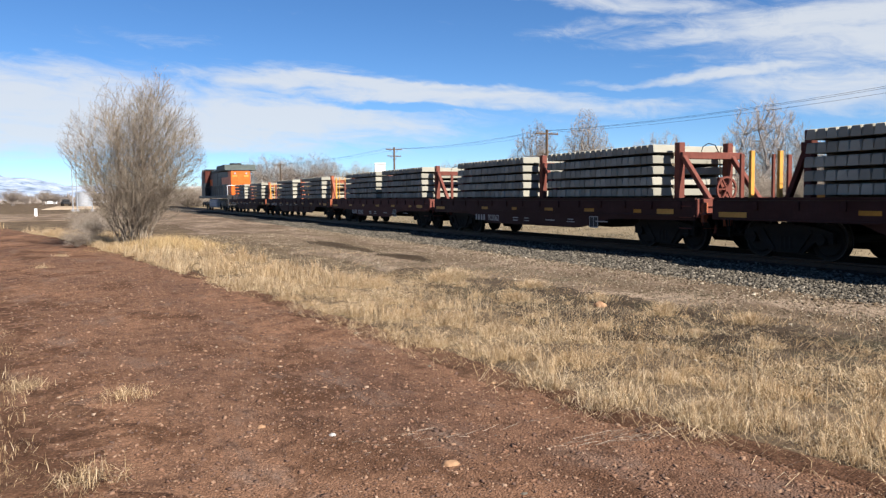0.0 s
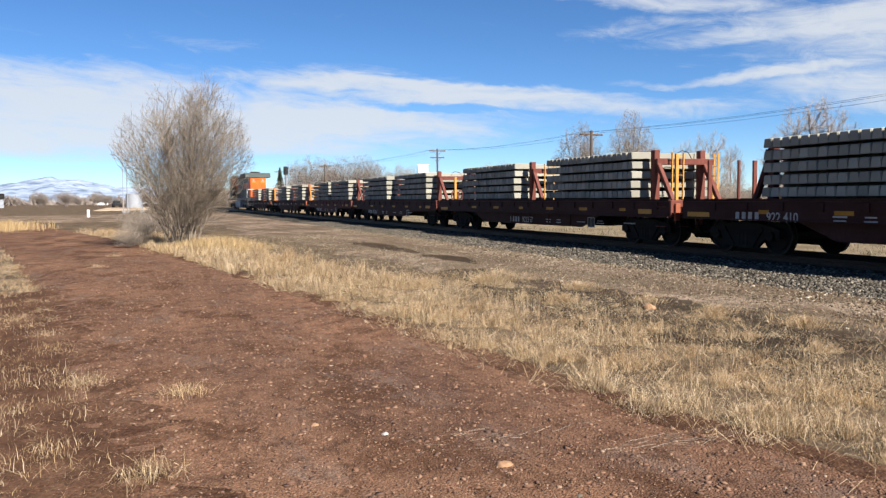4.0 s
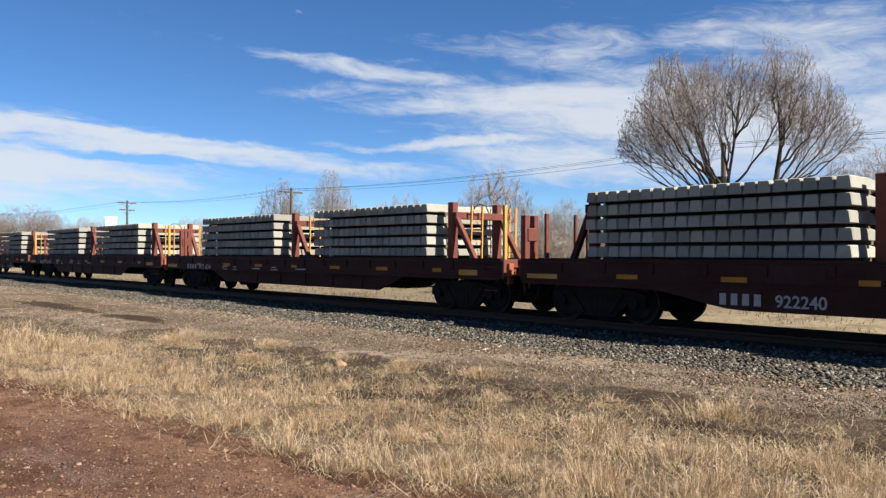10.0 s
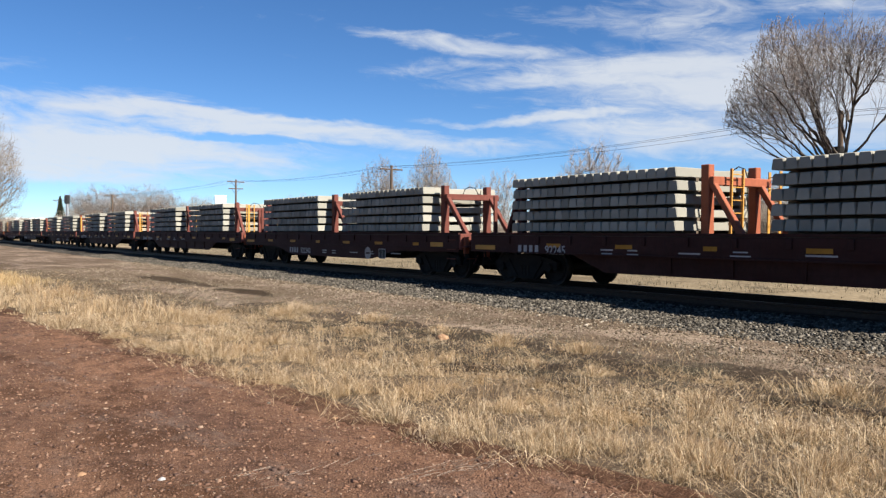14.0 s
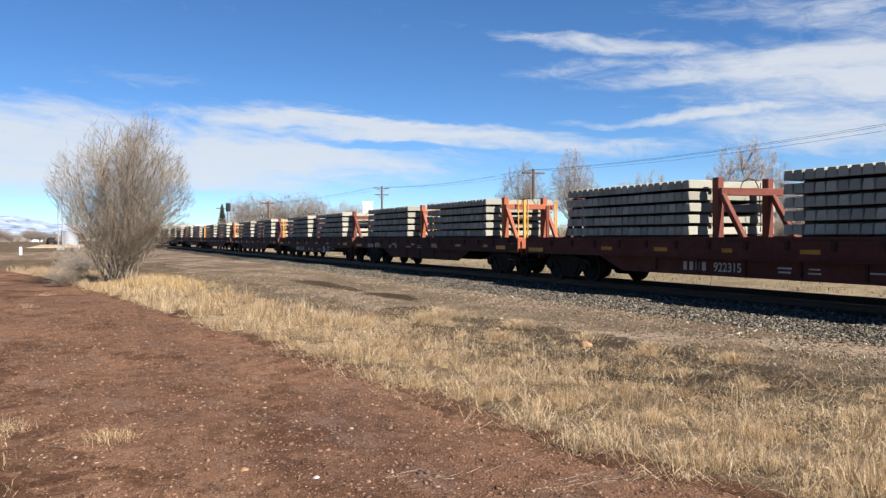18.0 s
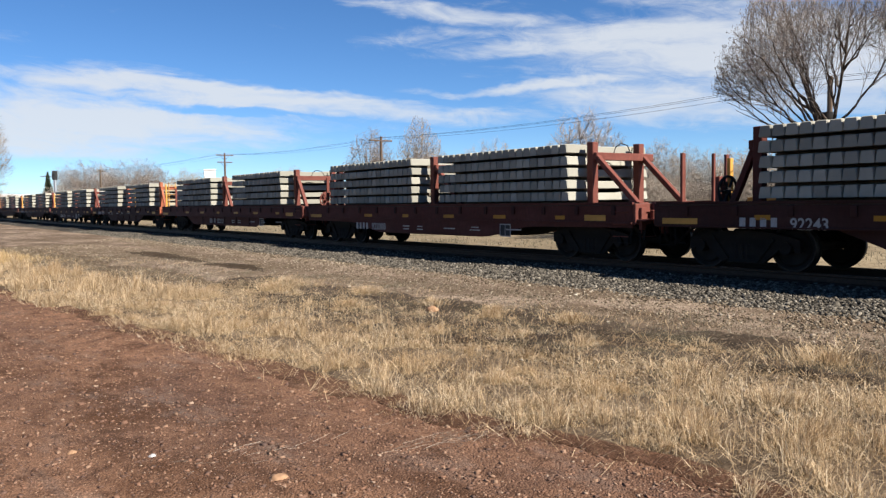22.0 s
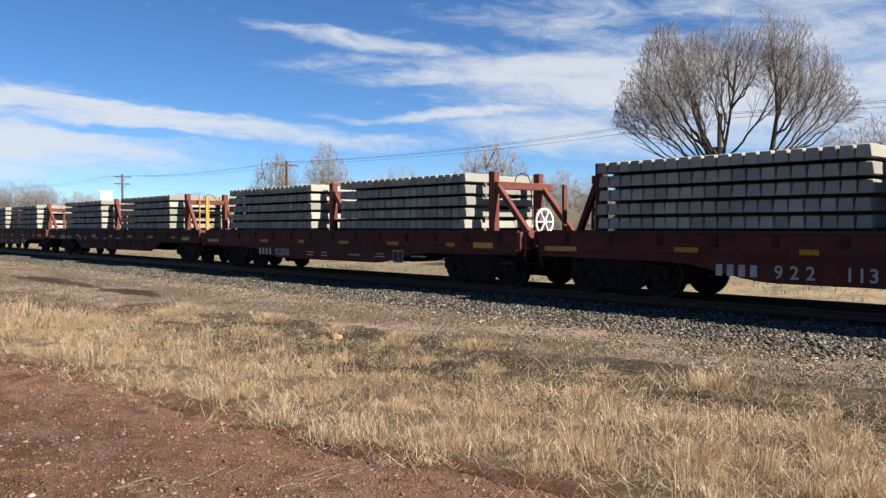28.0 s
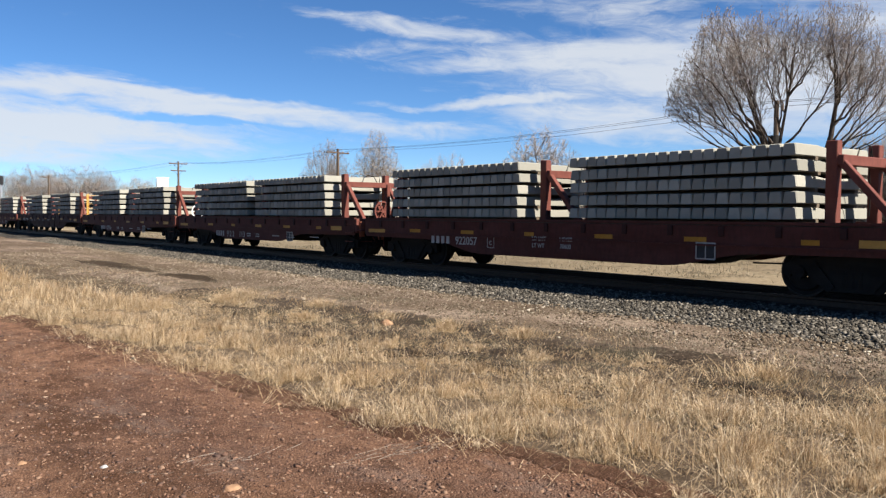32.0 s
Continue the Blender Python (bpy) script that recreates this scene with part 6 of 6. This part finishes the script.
HABITS = [lone_tree(21, 4.6, 10.0, TWIG, 2.2), lone_tree(22, 3.5, 10.0, TWIG_TAN, 1.6), lone_tree(23, 5.2, 10.0, TWIG, 2.6)]
limbs = []
for k in range(30):
    a, r = 2.4 * k, 1.7 * math.sqrt((k + 0.5) / 30)
    limbs.append(((0.06 * r * math.cos(a), 0.06 * r * math.sin(a), -0.05), (r * math.cos(a), r * math.sin(a), (3.0 - 0.45 * r * r) * rngt.uniform(0.6, 1.0)), 0.02))
BRUSH = broom_tree("brush", 31, [], limbs, lambda q: q[2] > 0.05 and q[2] < 3.1 - 0.4 * (q[0] ** 2 + q[1] ** 2) + rngt.gauss(0, 0.15), (0.9, 0.55, 0.32), TWIG_TAN, TWIG_TAN, (0.02, 0.009, 0.0065, 0.005), 0.28, 0.4, (0.35, 1.0), 0.03, 0.12)


def at(bearing, distance):
    return math.sin(radians(bearing)) * distance, math.cos(radians(bearing)) * distance


def stand(name, meshes, bearing, distance, scale, label, category="tree", group="bare trees beyond the track", wide=1.0, turn=None):
    x, y = at(bearing, distance)
    t = plant(name, meshes, pose(x, y, 0.05, 0, 0, rngt.uniform(0, 360) if turn is None else turn) @ Matrix.Diagonal((scale * wide, scale * wide, scale, 1)), label, category, group)
    return t


GREY = "bare grey-brown tree in a distant grove"
TAN = "bare tan tree beyond the track"
# far grove at the end of the line, a pair behind the second pole, woods further right
for b, d, s, h in ((10.6, 190, 1.12, 0), (11.6, 185, 1.20, 2), (12.6, 200, 1.15, 1), (13.6, 180, 1.15, 2), (14.8, 185, 1.22, 2), (15.6, 190, 1.15, 0), (16.8, 200, 0.9, 1), (17.7, 170, 0.92, 1), (18.6, 165, 0.85, 1)):
    stand("grove_tree", HABITS[h], b, d, s, GREY)
for b, d, s, h in ((22.6, 150, 0.70, 1), (24.0, 150, 0.82, 1), (25.0, 150, 0.85, 1), (26.0, 155, 0.75, 1), (20.6, 160, 0.6, 1), (28.0, 150, 0.6, 1)):
    stand("grove_tree", HABITS[h], b, d, s, TAN)
stand("grove_tree", lone_tree(41, 3.1, 9.6, TWIG), 30.3, 92, 1.06, "bare grey tree with open crown beyond the poles")
stand("grove_tree", lone_tree(42, 2.9, 10.6, TWIG_TAN), 33.7, 92, 1.06, "bare tan tree with a rounded crown beyond the poles")
stand("grove_tree", HABITS[1], 34.9, 96, 0.80, TAN)
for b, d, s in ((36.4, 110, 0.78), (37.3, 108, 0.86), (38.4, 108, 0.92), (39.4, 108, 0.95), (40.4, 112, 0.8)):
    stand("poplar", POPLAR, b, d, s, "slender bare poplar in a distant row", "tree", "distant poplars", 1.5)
for b, d, s, h in ((48.5, 62, 0.56, 1), (50.2, 60, 0.60, 1), (52.0, 62, 0.56, 1), (54.0, 55, 0.50, 1), (56.5, 55, 0.50, 1), (65.5, 44, 0.62, 1), (68.5, 42, 0.66, 1), (71, 40, 0.68, 0), (74, 45, 0.7, 1)):
    stand("grove_tree", HABITS[h], b, d, s, TAN)
for b, d, s in ((43.2, 70, 0.66), (44.3, 66, 0.80), (45.3, 64, 0.84), (46.3, 66, 0.80), (47.2, 66, 0.66)):
    stand("poplar", POPLAR, b, d, s, "slender bare poplar beyond the track", "tree", "poplars beyond the track", 1.8)
# brush along the far side
for k in range(80):
    b = 19 + 56 * rngt.random()
    d = (38 + 10 * rngt.random()) / max(math.sin(radians(b)), 0.3)
    stand("brush", BRUSH, b, d, rngt.uniform(0.8, 1.25) * (1.25 if b > 56 else 0.9 if b > 44 else 0.75), "tangled bare brush beyond the track", "brush", "brush beyond the track", 1.5)
for k in range(30):
    b = 3.5 + 16 * rngt.random()
    stand("brush", BRUSH, b, 150 + 60 * rngt.random(), rngt.uniform(1.2, 1.9), "bare brush at the far end of the line", "brush", "distant brush", 1.8)
for k in range(30):
    b = -12 + 15 * rngt.random()
    stand("grove_tree", HABITS[k % 3], b, 250 + 90 * rngt.random(), rngt.uniform(0.32, 0.55), "bare tree of the distant town", "tree", "distant town trees", 1.6)
stand("brush", BRUSH, -0.7, 29.5, 0.24, "low brown brush near the willow", "brush", "low brush by the road", 1.3)
for k in range(4):
    stand("brush", BRUSH, -0.6 + 2.0 * rngt.random(), 36 + 10 * rngt.random(), rngt.uniform(0.3, 0.45), "low dry brush near the willow", "brush", "low brush by the road", 1.3)


def pole_with_arms(x, y, top, arms, label, transformer=False):
    p = thing("utility_pole", pose(x, y, 0.1, 0, 0, 4), label, "utility pole", "utility poles")
    part("shaft", rod((0, 0, -0.3), (0, 0, top), 0.16, 0.11, 10), POLE_WOOD, p)
    for z, w in arms:
        a = part("cross_arm", box(-w, w, -0.06, 0.06, z - 0.06, z + 0.06, 0.01), POLE_WOOD, p)
        for s in (-0.92, -0.45, 0.45, 0.92):
            part("insulator", rod((s * w, 0, z + 0.06), (s * w, 0, z + 0.20), 0.045, 0.03, 8), GREY_METAL, a)
        part("brace", beam((-w * 0.55, 0.08, z - 0.05), (0, 0.08, z - 0.65), 0.03, 0.03), STEEL_DARK, a)
        part("brace", beam((w * 0.55, 0.08, z - 0.05), (0, 0.08, z - 0.65), 0.03, 0.03), STEEL_DARK, a)
    if transformer:
        part("transformer", rod((-0.45, -0.1, top - 2.6), (-0.45, -0.1, top - 1.7), 0.26, None, 14), STEEL_DARK, p, "grey pole transformer")
    return p


POLES = [(36.5, 20.4, 7.1), (36.1, 60.0, 7.2), (38.2, 103.2, 8.3), (32.3, 146.5, 7.9), (31.0, 190.0, 8.4), (36.8, -20.0, 7.2)]
for k, (x, y, top) in enumerate(POLES):
    pole_with_arms(x, y, top - 0.1, () if k == 0 else ((top - 0.45, 1.15),) if k != 2 else ((top - 0.4, 1.2), (top - 1.3, 1.0)), "weathered brown wooden utility pole with cross-arm", k == 0)
line = tagged(new("power_line"), "thin sagging overhead wires between utility poles", "power line")
order = [5, 0, 1, 2, 3, 4]
for a, b in zip(order, order[1:]):
    for s in (-1.05, -0.5, 1.05):
        pts = []
        (xa, ya, za), (xb, yb, zb) = POLES[a], POLES[b]
        for i in range(15):
            u = i / 14
            pts.append((xa + (xb - xa) * u + s, ya + (yb - ya) * u, za - 0.15 + (zb - za) * u - 0.9 * 4 * u * (1 - u) * 0.5))
        part("wire", add_tube_path(bmesh.new(), pts, 0.008, 4), STEEL_DARK, line)

# block signal beside the line
x, y = at(9.75, 150)
sg = thing("block_signal", pose(x, y, 0, 0, 0, -6), "black railway signal head on a slim mast", "railway signal")
part("mast", rod((0, 0, 0), (0, 0, 7.1), 0.09, None, 10), GREY_METAL, sg)
hd = part("signal_head", box(-0.42, 0.42, -0.12, 0.05, 6.1, 7.6, 0.12), LOCO_BLACK, sg, "black signal backboard")
for z in (6.5, 7.15):
    part("hood", rod((0, -0.12, z), (0, -0.45, z), 0.14, None, 14), LOCO_BLACK, hd)
part("ladder", box(-0.2, 0.2, 0.15, 0.18, 0.4, 6.4), GREY_METAL, sg)
# a dark evergreen next to the signal
x, y = at(9.35, 165)
ev = thing("evergreen", pose(x, y, 0), "dark evergreen tree near the signal", "tree")
part("trunk", rod((0, 0, 0), (0, 0, 7.6), 0.2, 0.05, 8), BARK, ev)
segs = []
for k in range(1500):
    z = 0.8 + 7.2 * rngt.random()
    a, l = rngt.uniform(0, 6.283), (8.2 - z) * 0.24 * rngt.uniform(0.5, 1.1) + 0.1
    segs.append((Vector((0, 0, z)), Vector((math.cos(a) * l, math.sin(a) * l, z - 0.15 * l)), 0.05, 0.02))
part("crown", tubes("evergreen_crown", segs, PINE, 3), PINE, ev)

# white tower building over the trees
x, y = at(19.3, 150)
tw = thing("tower_building", pose(x, y, 0, 0, 0, -18), "white windowless tower rising over the trees", "building")
part("wall", box(-0.95, 0.95, -0.95, 0.95, 0, 7.6, 0.02), WHITE_PAINT, tw)
part("roof", box(-1.05, 1.05, -1.05, 1.05, 7.6, 7.85, 0.02), WHITE_PAINT, tw)
part("lower_block", box(-0.4, 3.2, -0.9, 1.2, 0, 5.6, 0.02), GREY_METAL, tw)
part("vent", box(-0.97, -0.94, -0.4, 0.4, 6.6, 7.3), GREY_METAL, tw)

# town end of the road
x, y = at(-0.2, 210)
tank = thing("metal_tank", pose(x, y, 0), "corrugated grey metal storage bin with a flat top", "storage bin")
part("shell", revolve([(0.0, 1.75)] + [(0.12 + 0.12 * i, 1.78 if i % 2 else 1.72) for i in range(26)] + [(3.3, 1.75), (3.3, 0.02), (0.0, 0.02)], 28, False), GREY_METAL, tank)
part("lid", rod((0, 0, 3.3), (0, 0, 3.55), 1.8, 0.4, 28), GREY_METAL, tank)
for b in (-0.6, -0.85, 0.3):
    x, y = at(b, 122)
    m_ = thing("flag_mast", pose(x, y, 0), "slim grey metal mast", "mast", "metal masts")
    part("mast", rod((0, 0, 0), (0, 0, 8.2), 0.07, 0.05, 8), GREY_METAL, m_)
    part("base", rod((0, 0, 0), (0, 0, 0.25), 0.25, None, 10), GREY_METAL, m_)


def house(bearing, distance, w, d, h, roof_h, wall, roof, label, turn=0):
    x, y = at(bearing, distance)
    hs = thing("house", pose(x, y, 0, 0, 0, -bearing + turn), label, "house", "distant buildings")
    part("wall", box(-w / 2, w / 2, -d / 2, d / 2, 0, h, 0.02), wall, hs)
    bm = bmesh.new()
    r = [(-w / 2 - 0.3, -d / 2 - 0.3, h), (w / 2 + 0.3, -d / 2 - 0.3, h), (w / 2 + 0.3, d / 2 + 0.3, h), (-w / 2 - 0.3, d / 2 + 0.3, h), (-w / 2 - 0.3, 0, h + roof_h), (w / 2 + 0.3, 0, h + roof_h)]
    vs = [bm.verts.new(p) for p in r]
    for q in ((0, 1, 5, 4), (2, 3, 4, 5), (0, 4, 3), (1, 2, 5), (3, 2, 1, 0)):
        bm.faces.new([vs[i] for i in q])
    part("roof", bm, roof, hs)
    for k in range(3):
        wx = -w / 2 + w * (k + 0.75) / 3.5
        wi = part("window", box(wx - 0.5, wx + 0.5, -d / 2 - 0.03, -d / 2, 1.0, 2.1), LOCO_BLACK, hs)
        part("frame", box(wx - 0.58, wx + 0.58, -d / 2 - 0.02, -d / 2 + 0.01, 0.92, 2.18), WHITE_PAINT, wi)
    part("door", box(w / 2 - 1.5, w / 2 - 0.6, -d / 2 - 0.03, -d / 2, 0, 2.1), GREY_METAL, hs)
    return hs


house(-2.1, 380, 4.4, 4, 2.4, 0.7, WHITE_PAINT, GREY_METAL, "small white house at the end of the road")
house(-8.8, 255, 9, 6, 2.6, 1.4, GREY_METAL, STEEL_DARK, "low grey house among trees")
house(7.4, 240, 9, 6, 2.6, 2.4, WHITE_PAINT, WHITE_PAINT, "white gabled shed beyond the locomotive")
x, y = at(-3.0, 88)
mk = thing("marker_post", pose(x, y, 0), "short white marker post beside the road", "marker post")
part("post", box(-0.13, 0.13, -0.04, 0.04, 0, 0.75, 0.02), WHITE_PAINT, mk)
part("cap", box(-0.15, 0.15, -0.06, 0.06, 0.75, 0.80, 0.01), GREY_METAL, mk)
for k, (b, d, paint) in enumerate(((-1.25, 230, LOCO_BLACK), (0.9, 300, WHITE_PAINT), (1.8, 300, GREY_METAL))):
    x, y = at(b, d)
    v_ = thing("parked_pickup", pose(x, y, 0, 0, 0, 8 + 70 * k), "parked pickup truck on pale ground", "pickup truck", "parked vehicles")
    part("body", box(-0.95, 0.95, -2.6, 2.6, 0.45, 1.05, 0.08), paint, v_)
    part("cab", box(-0.85, 0.85, -0.6, 1.3, 1.05, 1.75, 0.15), paint, v_)
    part("windshield", box(-0.75, 0.75, 1.27, 1.32, 1.1, 1.6), LOCO_BLACK, v_)
    for wx in (-0.85, 0.85):
        for wy in (-1.7, 1.7):
            part("wheel", rod((wx - 0.12, wy, 0.36), (wx + 0.12, wy, 0.36), 0.36, None, 16), STEEL_DARK, v_)
# pale sandy yard and grey cross road at the town end
tagged(part("yard", box(-7, 3, 150, 215, -0.05, 0.02), YARD_SAND), "pale sandy yard with parked vehicles", "yard", kind="structure")
tagged(part("cross_road", plate([(70, -0.05), (104, -0.05), (104, 0.012), (70, 0.012)], -60, 9), GRAVEL), "grey gravel cross road at the town end", "road", kind="structure")

# snowy mountains on the horizon
_m = Mat("snowy_mountain", 0.9)
_c = _m.ramp(_m.noise(0.012, 7, 0.65, (1, 1, 2.5), True), (0.40, (0.31, 0.35, 0.415)), (0.53, (0.20, 0.25, 0.33)), (0.62, (0.095, 0.13, 0.19)))
_m.color(_c)
SNOW = _m.m
az = np.radians(np.linspace(-40, 14, 160))
deg = np.degrees(az)
ridge = 62 + 44 * np.exp(-((deg + 5.5) / 3.6) ** 2) + 16 * wobble(deg, deg * 0, 1.7) + 7 * wobble(deg, deg * 0, 0.4, 4) + 18 * np.exp(-((deg + 22) / 7) ** 2) - 26 * np.clip((deg - 1) / 8, 0, 1)
depth_k = np.linspace(0, 1, 9)
V = np.concatenate([np.stack([np.sin(az) * (4300 - 900 * (1 - u)), np.cos(az) * (4300 - 900 * (1 - u)), -4 + np.maximum(ridge * 1.10, 6) * (u ** 1.2) * (1 + 0.10 * wobble(deg * 2, deg * 0 + 3 * u, 0.9, 2) * (u < 1))], -1) for u in depth_k])
n = len(az)
idx = np.arange(n * len(depth_k)).reshape(len(depth_k), n)
q = np.stack([idx[:-1, :-1], idx[:-1, 1:], idx[1:, 1:], idx[1:, :-1]], -1).reshape(-1, 4)
mountains = tagged(new("mountain_range", fast_mesh("mountain_range", V, q, SNOW)), "snow-covered mountain range on the horizon", "mountains", kind="structure")
# distant dark tree line closing the horizon
rows = []
for k in range(1500):
    b = radians(-60 + 150 * rngt.random())
    d = 420 + 120 * rngt.random()
    x, y = math.sin(b) * d, math.cos(b) * d
    hh = rngt.uniform(2.0, 5.0)
    for _ in range(7):
        rows.append((Vector((x + rngt.gauss(0, 1.2), y + rngt.gauss(0, 1.2), -0.2)), Vector((x + rngt.gauss(0, 2.0), y + rngt.gauss(0, 2.0), hh * rngt.uniform(0.6, 1.1))), 0.35, 0.12))
tagged(new("far_woods", tubes("far_woods", rows, TWIG, 3)), "distant line of bare woods on the horizon", "woods", kind="stuff")

# ---- sleepers of the track ----
sl = shared("sleeper", box, -1.295, 1.295, -0.11, 0.11, -0.178, 0.0, 0.008)
for k in range(230):
    s = part("sleeper", sl, SLEEPER, track)
    s.location = (XC + RNG.normal(0, 0.012), -16 + 0.535 * k, RAIL_Z - 0.174)


# ---- what moves ----
def motions():
    for ob, y0 in MOVERS:
        z = ob.location.z
        walk(ob, [(t, pose(XC, y0 + s, z)) for t, s in TRAVEL])
    times = [k / 10 for k in range(321)]
    gone = np.interp(times, [t for t, _ in TRAVEL], [s for _, s in TRAVEL])
    for ws, y in WHEELSETS:
        walk(ws, [(t, pose(0, y, WHEEL_R, -math.degrees(s / WHEEL_R) % 360 - 360)) for t, s in zip(times, gone)])


motions()
